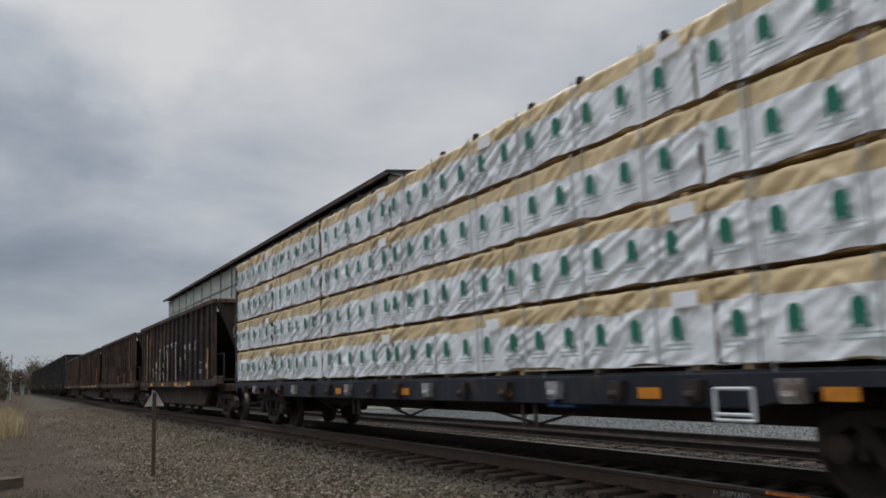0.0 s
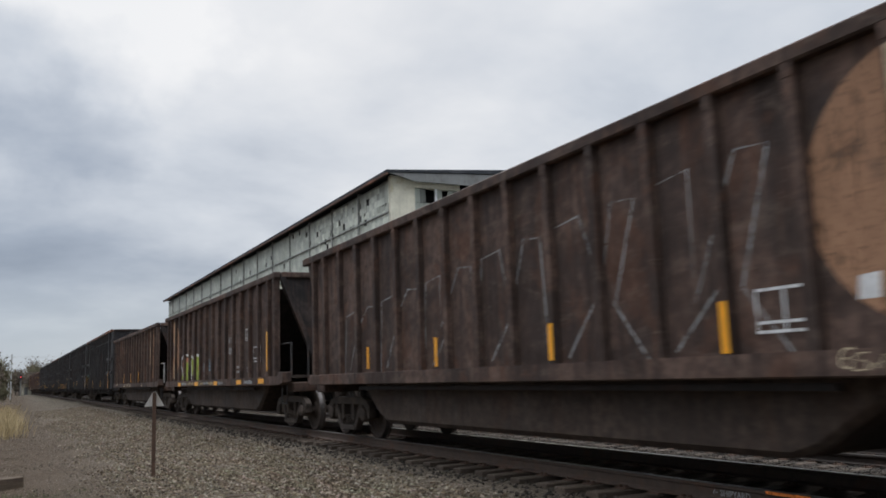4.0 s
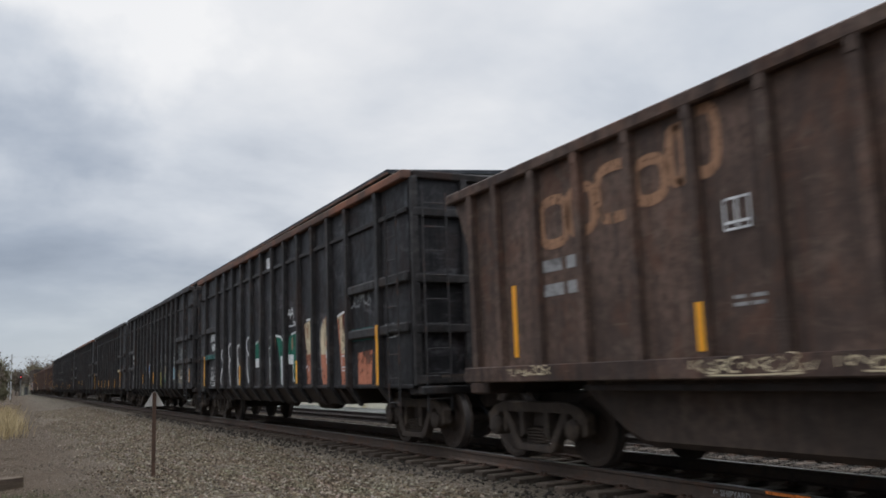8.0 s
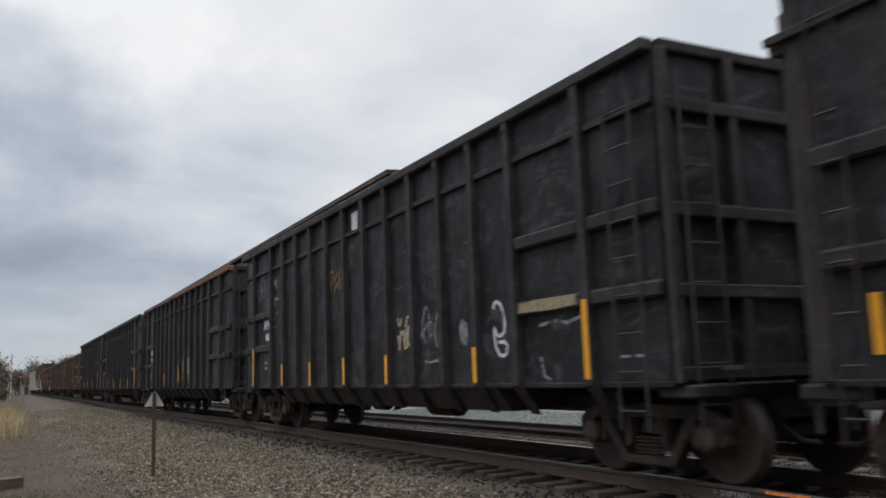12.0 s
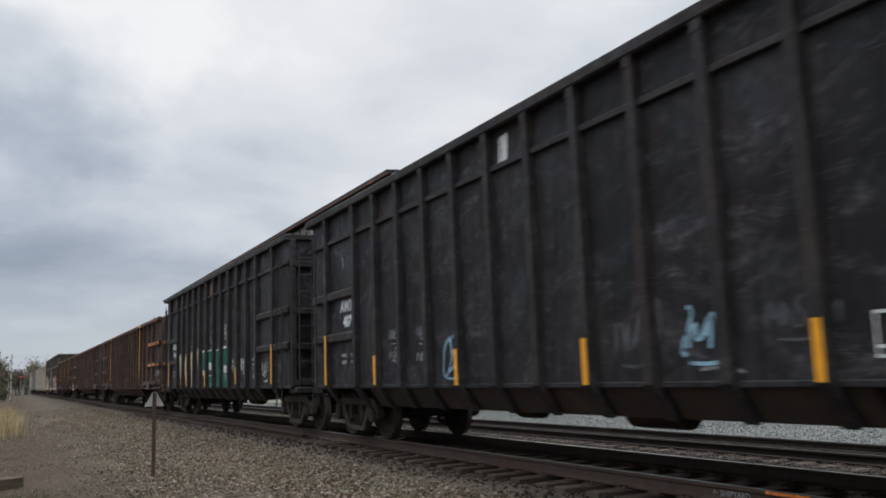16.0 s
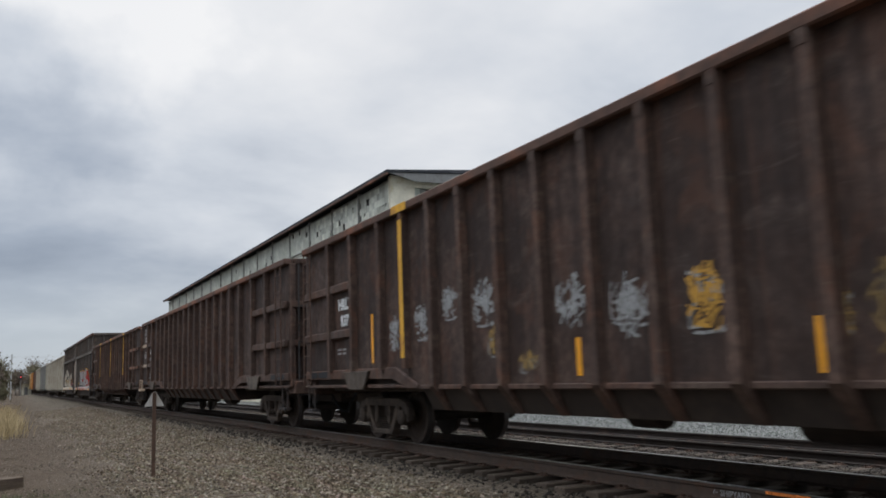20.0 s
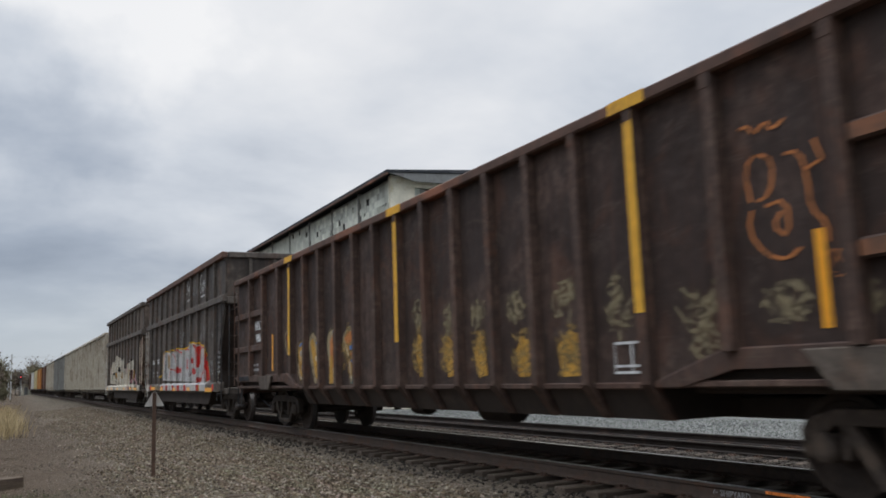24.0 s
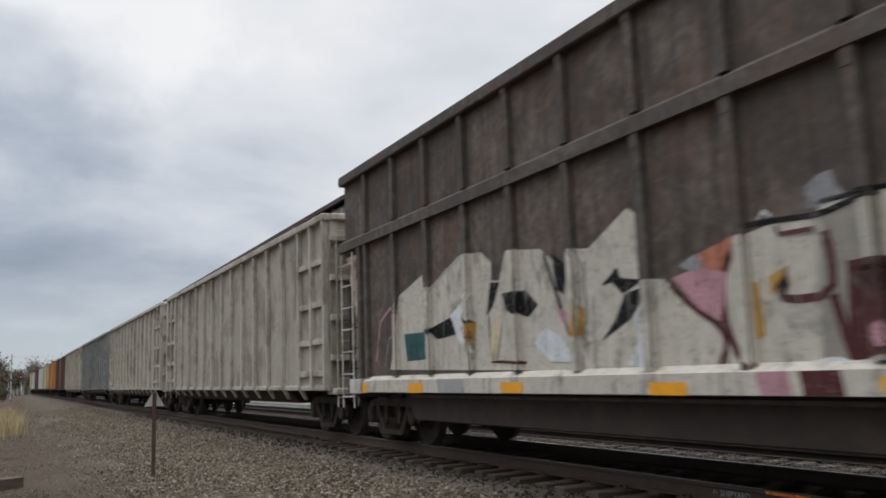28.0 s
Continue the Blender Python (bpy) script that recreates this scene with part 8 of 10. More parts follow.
piece(blacks[5], "cream_letter", [("cream", 0, [(1.96, 2.25), (1.48, 2.26), (1.47, 1.03), (1.66, 1.03), (1.82, 1.53)]), ("maroon", 0.05, [(1.98, 2.25), (1.82, 1.53), (1.66, 1.03)]), ("salmon", 0, [(1.81, 1.38), (1.54, 1.41), (1.69, 1.19)]), ("pink", 0.03, [(1.98, 2.27), (1.46, 2.27)])])
piece(blacks[5], "green_letter", [("green", 0, [(1.16, 2.11), (0.48, 2.16), (0.4, 1.05), (0.72, 1.02), (0.83, 1.44), (1.12, 1.45)]), ("white", 0, [(1.11, 1.55), (0.82, 1.54), (0.82, 1.37), (1.07, 1.38)]), ("white", 0.04, [(1.17, 2.13), (0.46, 2.17)]), ("white", 0.03, [(0.82, 1.36), (0.72, 1.02)]), ("white", 0.04, [(0.46, 2.17), (0.4, 1.91)])])
piece(blacks[5], "green_letter", [("green", 0, [(0.27, 2.12), (-0.5, 2.15), (-0.55, 1.01), (0.17, 1.01)]), ("white", 0, [(0.19, 1.77), (-0.11, 1.75), (-0.13, 1.53), (0.15, 1.55)]), ("ink", 0, [(0.13, 1.54), (-0.12, 1.53), (-0.13, 1.38), (0.1, 1.38)]), ("white", 0.035, [(0.14, 1.37), (-0.14, 1.37), (-0.13, 1.75)]), ("white", 0.04, [(0.28, 2.13), (-0.5, 2.17)]), ("pale_blue", 0.05, [(-0.05, 1.13), (-0.15, 1.11), (-0.13, 1.03), (-0.27, 1.11), (-0.33, 1.02), (-0.42, 1.13), (-0.53, 1.14), (-0.53, 1.02)])])
piece(blacks[5], "green_letter", [("green", 0, [(-0.76, 2.08), (-1.46, 2.11), (-1.5, 1), (-0.79, 1)]), ("white", 0.04, [(-0.75, 2.11), (-1.29, 2.13)]), ("white", 0, [(-1.24, 2.12), (-1.47, 2.11), (-1.47, 1.89)]), ("white", 0, [(-1.14, 1.21), (-1.22, 1.18), (-1.36, 1), (-1.12, 1)])])
piece(blacks[5], "green_letter", [("green", 0, [(-1.65, 2.13), (-2.37, 2.15), (-2.4, 1.01), (-1.61, 1)]), ("white", 0, [(-1.72, 1.63), (-2.09, 1.63), (-2.09, 1.42), (-1.75, 1.42)]), ("dim", 0, [(-1.85, 1.37), (-2.04, 1.37), (-2.03, 1.18), (-1.86, 1.17)]), ("white", 0.06, [(-2.11, 1.61), (-2.19, 1.01)]), ("white", 0.06, [(-1.65, 2.15), (-2.37, 2.17)])])

# blacks[3]
piece(blacks[3], "sprayed_letter", [("yellow", 0.13, [(-1.01, 2.01), (-1.17, 2.03), (-1.23, 1.9), (-1.5, 1.81), (-1.52, 1.68), (-1.32, 1.45), (-1.52, 1.36), (-1.55, 1.31), (-1.31, 1.15), (-1.01, 1.32), (-1.1, 1.46), (-0.94, 1.66), (-1.01, 2.01)]), ("blue", 0, [(-1.01, 2.01), (-1.17, 2.03), (-1.23, 1.9), (-1.5, 1.81), (-1.52, 1.68), (-1.32, 1.45), (-1.52, 1.36), (-1.55, 1.31), (-1.31, 1.15), (-1.01, 1.32), (-1.1, 1.46), (-0.94, 1.66)]), ("red", 0.05, [(-1.18, 1.88), (-1.46, 1.79), (-1.48, 1.69), (-1.35, 1.54), (-1.29, 1.45), (-1.5, 1.34), (-1.31, 1.19)]), ("red", 0.05, [(-1.15, 1.67), (-1.3, 1.64), (-1.47, 1.71)]), ("yellow", 0.07, [(-1.31, 1.15), (-1.33, 1.02)])])
piece(blacks[3], "sprayed_letter", [("yellow", 0.13, [(-1.92, 1.97), (-2.1, 2), (-2.17, 1.86), (-2.47, 1.77), (-2.5, 1.62), (-2.28, 1.38), (-2.51, 1.28), (-2.53, 1.24), (-2.27, 1.07), (-1.94, 1.24), (-2.04, 1.39), (-1.85, 1.6), (-1.92, 1.97)]), ("blue", 0, [(-1.92, 1.97), (-2.1, 2), (-2.17, 1.86), (-2.47, 1.77), (-2.5, 1.62), (-2.28, 1.38), (-2.51, 1.28), (-2.53, 1.24), (-2.27, 1.07), (-1.94, 1.24), (-2.04, 1.39), (-1.85, 1.6)]), ("red", 0.05, [(-2.17, 1.86), (-2.47, 1.77), (-2.5, 1.62), (-2.28, 1.38), (-2.51, 1.28), (-2.53, 1.24)]), ("yellow", 0.07, [(-2.27, 1.07), (-2.3, 1.02)])])

# blacks[1]
tag(blacks[1], 4.79, 4.09, 1.11, 2.05, 'dim')
tag(blacks[1], 3.90, 3.47, 1.75, 2.36, 'dim')
tag(blacks[1], 3.95, 3.44, 1.10, 1.67, 'dim')
tag(blacks[1], 2.98, 2.53, 1.69, 2.34, 'dim')
tag(blacks[1], 2.99, 2.49, 1.09, 1.62, 'dim')
tag(blacks[1], 2.25, 1.64, 1.70, 2.14, 'pale_blue')
tag(blacks[1], 2.30, 1.59, 1.08, 1.63, 'smoke')
tag(blacks[1], 0.08, -0.41, 1.90, 2.19, 'dim')
tag(blacks[1], -0.08, -0.27, 1.12, 1.63, 'smoke')
tag(blacks[1], -0.85, -1.40, 1.83, 2.24, 'dim')
tag(blacks[1], -0.86, -1.52, 1.08, 1.76, 'umber')
tag(blacks[1], -1.73, -2.33, 1.97, 2.30, 'white')
tag(blacks[1], 6.34, 5.53, 1.18, 2.36, 'smoke')
piece(blacks[1], "blue_letter", [("white", 0, [(1.3, 2.03), (0.66, 2.04), (0.56, 1.28), (0.93, 1.12), (1.06, 1.45), (1.18, 1.6)]), ("blue", 0, [(1.2, 1.96), (0.7, 1.98), (0.68, 1.76), (1.15, 1.69)]), ("blue", 0, [(1.03, 1.63), (0.63, 1.69), (0.59, 1.39), (0.95, 1.32)]), ("white", 0.05, [(1.12, 1.53), (0.86, 1.68), (0.61, 1.6)]), ("ink", 0.03, [(1.12, 1.89), (0.85, 1.77), (0.73, 1.89)])])
piece(blacks[1], "yellow_letter", [("lemon", 0, [(-1.91, 1.88), (-2.2, 1.9), (-2.14, 1.57), (-2.22, 1.6), (-2.29, 1.75), (-2.43, 1.78), (-2.42, 1.47), (-2.55, 1.5), (-2.43, 1.12), (-2.24, 1.07), (-1.85, 1.08), (-1.74, 1.64), (-1.83, 1.66), (-1.9, 1.51)]), ("ink", 0.05, [(-2.17, 1.81), (-2.11, 1.47), (-2.17, 1.17)]), ("ink", 0, [(-2.21, 1.71), (-2.31, 1.74), (-2.25, 1.6)]), ("salmon", 0, [(-2.15, 1.33), (-2.45, 1.43), (-2.38, 1.33), (-2.21, 1.23)]), ("maroon", 0.04, [(-1.88, 1.56), (-1.94, 1.27), (-1.97, 1.11)]), ("cream", 0.04, [(-2.29, 1.53), (-2.43, 1.34), (-2.32, 1.12)])])
piece(blacks[1], "paint_cloud", [("dim", 0, [(-2.72, 2.2), (-2.79, 2.34), (-2.93, 2.34), (-3.05, 2.28), (-3.04, 2.12), (-2.88, 1.98), (-2.75, 2.06)])])
piece(blacks[1], "green_letter", [("green", 0, [(-2.67, 1.33), (-2.81, 1.51), (-2.96, 1.53), (-2.93, 1.21), (-2.8, 1.23)]), ("cream", 0.08, [(-2.85, 1.32), (-2.84, 1.57), (-2.89, 1.81), (-3, 1.9)])])

# tiers[0]
piece(tiers[0], "silver_ground", [("grey", 0, [(2.98, 1.3), (2.88, 2.3), (2.01, 2.39), (0.94, 2.34), (0.19, 2.37), (-0.11, 2.43), (-0.76, 2.39), (-1.26, 2.34), (-2.04, 2.4), (-2.47, 2.51), (-2.86, 2.49), (-3.45, 2.39), (-3.88, 2.4), (-4.66, 2.28), (-4.73, 2.14), (-4.83, 1.97), (-5.02, 1.67), (-5.24, 1.22), (-5.23, 1.15)])])
piece(tiers[0], "sprayed_letter", [("red", 0.045, [(2.76, 2.29), (2.62, 1.88), (2.32, 1.4)]), ("red", 0.04, [(2.01, 2.33), (1.49, 2.01), (1.36, 1.71), (1.69, 1.38)]), ("ochre", 0, [(1.89, 2.24), (1.33, 2.27), (1.26, 1.75), (1.79, 1.71)]), ("red", 0.04, [(1.08, 1.7), (0.08, 1.63)]), ("red", 0.05, [(0.83, 2.29), (0.37, 2.11), (0.08, 1.63), (0.21, 1.34)])])
piece(tiers[0], "sprayed_letter", [("red", 0.04, [(0.21, 1.34), (-0.2, 1.67)]), ("red", 0, [(-0.07, 1.71), (-0.2, 1.79), (-0.35, 1.68), (-0.68, 1.73), (-0.78, 1.69), (-0.7, 1.54), (-0.15, 1.53)]), ("red", 0, [(-0.84, 2.25), (-1.1, 2.29), (-1.2, 2.18), (-0.96, 1.99)]), ("red", 0.05, [(-0.11, 2.39), (-0.48, 2.28), (-0.84, 2.27)]), ("red", 0.04, [(-1.26, 2.3), (-1.19, 1.82), (-1.11, 1.3)])])
piece(tiers[0], "sprayed_letter", [("red", 0.05, [(-1.34, 2.31), (-1.86, 2.36), (-2.28, 2.18), (-2.41, 1.74), (-2.29, 1.27)]), ("red", 0, [(-1.7, 2.04), (-1.83, 1.96), (-1.85, 1.7), (-1.68, 1.62)]), ("red", 0.03, [(-1.84, 1.7), (-2.37, 1.57)]), ("red", 0, [(-2.48, 1.98), (-2.69, 2.02), (-2.85, 1.93), (-2.81, 1.8), (-2.48, 1.83)])])
piece(tiers[0], "sprayed_letter", [("red", 0, [(-2.57, 1.61), (-2.77, 1.69), (-3.03, 1.61), (-3.33, 1.59), (-3.4, 1.54), (-3.11, 1.47), (-2.83, 1.42), (-2.58, 1.49)]), ("red", 0, [(-2.6, 2.47), (-3.28, 2.4), (-3.41, 2.3), (-3.15, 2.09), (-3.04, 2.31), (-2.79, 2.37)]), ("red", 0.045, [(-3.04, 2.32), (-3.19, 1.82), (-3.33, 1.58)]), ("maroon", 0.03, [(-2.56, 1.55), (-2.37, 1.31)])])
piece(tiers[0], "sprayed_letter", [("red", 0, [(-3.5, 2.32), (-3.89, 2.4), (-3.96, 2.3), (-3.87, 1.77), (-3.56, 1.63), (-3.45, 1.8)]), ("red", 0, [(-3.4, 1.35), (-4.01, 1.32), (-4.09, 1.36), (-4.1, 1.25), (-3.89, 1.16), (-3.39, 1.17)]), ("red", 0.04, [(-3.97, 1.35), (-4.39, 1.54), (-4.76, 1.71)]), ("red", 0.04, [(-3.97, 2.28), (-4.27, 2.29), (-4.56, 2.22)])])
piece(tiers[0], "sprayed_letter", [("red", 0, [(-4.53, 2.24), (-4.69, 2.23), (-4.83, 1.98), (-5.02, 1.67), (-5.24, 1.24), (-4.79, 1.2), (-4.78, 1.46)]), ("salmon", 0.04, [(-4.78, 1.46), (-4.79, 1.2)])])
piece(tiers[0], "yellow_outline", [("amber", 0.05, [(3.44, 1.38), (2.97, 1.58), (2.94, 2.26), (2.76, 2.35), (2.01, 2.43), (1.4, 2.34), (0.82, 2.45), (0.5, 2.33), (-0.11, 2.44), (-0.67, 2.4), (-1.27, 2.35), (-2.04, 2.42), (-2.47, 2.54), (-2.92, 2.5), (-3.33, 2.42), (-3.78, 2.47), (-3.91, 2.38), (-4.69, 2.29), (-4.76, 2.12), (-4.87, 1.87), (-5.07, 1.57), (-5.25, 1.23)])])
piece(tiers[0], "yellow_outline", [("amber", 0.05, [(-3.77, 1.17), (-3.81, 1.23), (-3.9, 1.26), (-4.08, 1.28)])])
tag(tiers[0], -1.49, -2.21, 4.05, 4.75, 'white')
tag(tiers[0], -2.62, -3.43, 4.17, 4.67, 'dim')
tag(tiers[0], -3.72, -4.54, 3.98, 4.78, 'white')
tag(tiers[0], -0.38, -1.28, 2.52, 3.07, 'dim')
tag(tiers[0], -3.75, -4.69, 2.43, 3.08, 'dim')
tag(tiers[0], -5.12, -5.60, 1.43, 2.02, 'dim')
tag(tiers[0], -6.21, -6.56, 2.25, 3.30, 'smoke')

# tiers[1]
piece(tiers[1], "silver_ground", [("bone", 0, [(4.71, 1.27), (4.45, 1.95), (4.34, 2.45), (3.5, 2.69), (3.43, 2.4), (2.34, 2.82), (1.76, 2.78), (1.52, 2.6), (1.54, 2.37), (1.35, 2.34), (1.18, 2.71), (0.43, 2.61), (0.22, 2.45), (-0.04, 2.35), (-0.17, 2.51), (-0.45, 2.48), (-0.88, 2.7), (-1.09, 2.8), (-1.21, 2.7), (-1.19, 2.03), (-1.52, 2.01), (-1.86, 1.7), (-2.18, 1.5), (-2.23, 1.34), (-2.15, 1.11)])])
piece(tiers[1], "sprayed_letter", [("pink", 0.05, [(5.26, 1.42), (5.06, 2.09), (4.65, 2.29), (4.4, 2.11)]), ("dim", 0.04, [(4.92, 1.32), (4.72, 1.78), (4.5, 1.86)]), ("teal", 0, [(4.15, 1.82), (3.43, 1.81), (3.4, 1.4), (4.07, 1.39)]), ("ink", 0, [(3.38, 1.83), (2.59, 1.98), (2.51, 1.72), (3.03, 1.68)]), ("ink", 0, [(2.46, 1.96), (1.95, 1.85), (2, 1.61), (2.27, 1.66)]), ("gold", 0, [(2.16, 1.85), (1.94, 1.84), (2, 1.63), (2.13, 1.46)]), ("white", 0, [(2.64, 1.99), (2.07, 2.27), (2.34, 1.95), (2.07, 1.42), (2.42, 1.62)]), ("dim", 0.04, [(3.24, 2.42), (2.71, 2.67), (2.29, 2.79)])])
piece(tiers[1], "sprayed_letter", [("ink", 0, [(1.56, 2.34), (1.34, 2.32), (1.5, 2.04), (1.69, 1.89)]), ("ink", 0, [(1.29, 2.17), (0.76, 2.15), (0.52, 1.95), (0.73, 1.82), (1.21, 1.94)]), ("maroon", 0.04, [(1.62, 1.89), (1.6, 1.31), (0.81, 1.27)]), ("white", 0, [(0.64, 1.5), (0.4, 1.67), (0.04, 1.52), (-0.06, 1.25), (0.32, 1.27)]), ("ink", 0, [(0.21, 2.53), (-0.08, 2.34), (0.02, 2.02), (0.14, 2.09)]), ("ink", 0.05, [(0.36, 2.54), (0.15, 2.04), (-0.08, 1.5)]), ("pink", 0, [(0.16, 1.88), (-0.01, 1.83), (-0.05, 1.64), (0.07, 1.71)]), ("gold", 0, [(-0.22, 1.88), (-0.34, 1.83), (-0.32, 1.55), (-0.15, 1.53)]), ("cream", 0, [(1.6, 1.6), (1.42, 1.89), (1.29, 1.8), (1.46, 1.31), (1.6, 1.31)])])
piece(tiers[1], "sprayed_letter", [("ink", 0, [(-0.62, 2.04), (-0.88, 2.21), (-0.93, 2.09), (-1.25, 2.03), (-0.95, 1.92), (-0.79, 2.06)]), ("ink", 0, [(-0.98, 1.92), (-1.28, 1.97), (-1.09, 1.68), (-0.58, 1.46), (-0.81, 1.66)]), ("white", 0, [(-1.08, 1.7), (-1.22, 1.79), (-1.28, 1.14), (-0.97, 1.2), (-1.15, 1.45)]), ("dim", 0.05, [(-0.17, 2.51), (-0.33, 2.3), (-0.38, 1.74), (-0.26, 1.5)]), ("maroon", 0.05, [(-1.52, 2.01), (-1.86, 1.7), (-2.18, 1.5), (-2.23, 1.34), (-2.1, 1.12)]), ("umber", 0.03, [(-0.35, 1.43), (-0.54, 1.48), (-0.42, 1.22)])])
piece(tiers[1], "paint_cloud", [("salmon", 0, [(-1.94, 2.17), (-2.4, 2.29), (-2.45, 2.25), (-2.28, 1.98), (-1.99, 2.01)]), ("pink", 0, [(-1.63, 2), (-1.97, 2.06), (-2.28, 1.97), (-2.18, 1.54), (-1.91, 1.69), (-1.75, 1.88)]), ("dim", 0, [(-1.73, 2.11), (-1.95, 2.19), (-2.07, 2.06), (-1.89, 2.01)])])
piece(tiers[1], "silver_ground", [("bone", 0, [(-2.22, 1.11), (-2.22, 1.39), (-2.2, 1.79), (-2.29, 2.08), (-2.45, 2.26), (-2.81, 2.32), (-3.17, 2.32), (-3.48, 2.37), (-3.72, 2.39), (-3.59, 1.15), (-3.42, 1.21), (-3.23, 1.1)])])
piece(tiers[1], "sprayed_letter", [("maroon", 0.07, [(-2.45, 2.26), (-2.29, 2.08), (-2.2, 1.79), (-2.23, 1.49), (-2.35, 1.19), (-2.54, 1.09)]), ("ink", 0.05, [(-2.45, 2.34), (-2.67, 2.34), (-2.97, 2.32), (-3.22, 2.3), (-3.48, 2.36), (-3.72, 2.38)]), ("maroon", 0.07, [(-3.23, 2.23), (-3.28, 1.98), (-3.27, 1.67), (-2.87, 1.66), (-2.79, 1.74)]), ("maroon", 0.08, [(-3.27, 1.67), (-3.34, 1.33), (-3.39, 1.16)]), ("gold", 0, [(-2.51, 1.86), (-2.6, 1.84), (-2.63, 1.4), (-2.55, 1.36)]), ("gold", 0, [(-2.71, 1.88), (-2.91, 1.95), (-2.87, 1.81), (-2.72, 1.72)]), ("ink", 0, [(-2.76, 1.78), (-2.87, 1.89), (-2.9, 1.79), (-2.82, 1.67)]), ("white", 0, [(-2.51, 1.11), (-2.83, 1.05), (-3.08, 1.08), (-3.41, 1.16), (-3.24, 1.2), (-2.84, 1.15)]), ("maroon", 0.04, [(-2.82, 2.28), (-2.85, 2.21), (-3.16, 2.2)]), ("ink", 0.05, [(-3.64, 1.84), (-3.53, 1.81), (-3.58, 1.72)])])
piece(tiers[1], "paint_cloud", [("dim", 0, [(-3.04, 2.38), (-3.12, 2.55), (-3.23, 2.62), (-3.34, 2.63), (-3.38, 2.51), (-3.44, 2.41), (-3.22, 2.35)]), ("white", 0.04, [(-2.65, 2.37), (-2.71, 2.43), (-2.77, 2.37)])])
piece(tiers[1], "silver_ground", [("bone", 0, [(-3.17, 1.9), (-3.21, 2.4), (-3.95, 2.41), (-4.63, 2.42), (-4.66, 2.17), (-4.65, 1.52), (-4.57, 1.17), (-3.11, 1.16)])])
piece(tiers[1], "sprayed_letter", [("ink", 0.04, [(-3.21, 2.4), (-3.95, 2.41), (-4.63, 2.42)]), ("maroon", 0, [(-3.4, 1.91), (-4.04, 1.9), (-3.91, 1.25), (-3.34, 1.15)]), ("pink", 0, [(-3.55, 1.4), (-3.75, 1.49), (-3.92, 1.41), (-3.89, 1.25), (-3.61, 1.26)]), ("ink", 0, [(-4.18, 1.67), (-4.73, 1.69), (-4.7, 1.4), (-4.18, 1.37)]), ("white", 0.03, [(-4.23, 1.54), (-4.71, 1.55)]), ("gold", 0, [(-4.63, 1.92), (-4.75, 1.91), (-4.74, 1.44), (-4.64, 1.43)]), ("pink", 0, [(-4.72, 1.38), (-4.84, 1.64), (-4.97, 1.68), (-5.07, 1.42), (-5.01, 1.3)]), ("umber", 0.03, [(-4.81, 2.02), (-5.02, 2.19), (-5.16, 2.08), (-5.04, 1.87)]), ("smoke", 0, [(-5.14, 1.74), (-5.54, 1.79), (-5.64, 1.46), (-5.28, 1.36)]), ("pink", 0, [(-5.08, 1.25), (-5.41, 1.36), (-5.7, 1.29), (-5.7, 1.07), (-5.06, 1.08)])])

# scrawls on the leading bulkheads
scribble(tub1, 0.95, 0.35, 2.35, 3.15, "dim", -7.43)
scribble(tub3, 0.6, -0.1, 2.4, 3.0, "smoke", -7.43)
scribble(tub4, 0.9, 0.45, 3.0, 3.3, "dim", -7.43)
scribble(tub4, 0.95, 0.4, 2.3, 2.75, "dim", -7.43)
scribble(tub4, 0.75, 0.55, 2.8, 2.95, "salmon", -7.44)

# longs: scrawls over faded orange
tag(longs[0], 6.05, 5.68, 1.54, 2.18, 'dim')
dab(longs[0], 6.05, 5.68, 1.54, 2.18, 'dim')
tag(longs[0], 5.09, 4.67, 1.71, 2.28, 'dim')
dab(longs[0], 5.09, 4.67, 1.71, 2.28, 'dim')
tag(longs[0], 4.19, 3.74, 1.95, 2.43, 'dim')
dab(longs[0], 4.19, 3.74, 1.95, 2.43, 'dim')
tag(longs[0], 3.30, 2.75, 1.80, 2.40, 'dim')
dab(longs[0], 3.30, 2.75, 1.80, 2.40, 'dim')
tag(longs[0], 1.42, 0.86, 1.67, 2.20, 'dim')
dab(longs[0], 1.42, 0.86, 1.67, 2.20, 'dim')
tag(longs[0], 0.47, -0.09, 1.46, 2.15, 'dim')
dab(longs[0], 0.47, -0.09, 1.46, 2.15, 'dim')
tag(longs[0], -0.56, -1.08, 1.48, 2.10, 'dim')
dab(longs[0], -0.56, -1.08, 1.48, 2.10, 'gold')
tag(longs[0], 2.95, 2.67, 1.38, 1.78, 'dim')
dab(longs[0], 2.95, 2.67, 1.38, 1.78, 'ochre')
tag(longs[0], 2.24, 1.82, 1.15, 1.42, 'dim')
dab(longs[0], 2.24, 1.82, 1.15, 1.42, 'ochre')
tag(longs[0], -2.06, -2.23, 1.33, 1.71, 'dim')
dab(longs[0], -2.06, -2.23, 1.33, 1.71, 'ochre')
for yl, yr in ((-2.38, -2.95), (-3.3, -3.9), (-4.22, -4.95)):
    blob(longs[0], yl - 0.05, yr + 0.05, 1.12, 2.0, "umber")
    dab(longs[0], yl, yr, 1.1, 2.06, "ochre")
dab(longs[0], -6.2, -6.6, 1.6, 2.0, "orange")
piece(longs[2], "sprayed_letter", [("tan", 0.05, [(5.65, 1.61), (5.91, 2.04), (5.92, 2.17), (5.71, 2.26), (5.56, 2.26)]), ("orange", 0, [(5.76, 2.13), (5.58, 2.18), (5.61, 1.71), (5.71, 1.88)])])
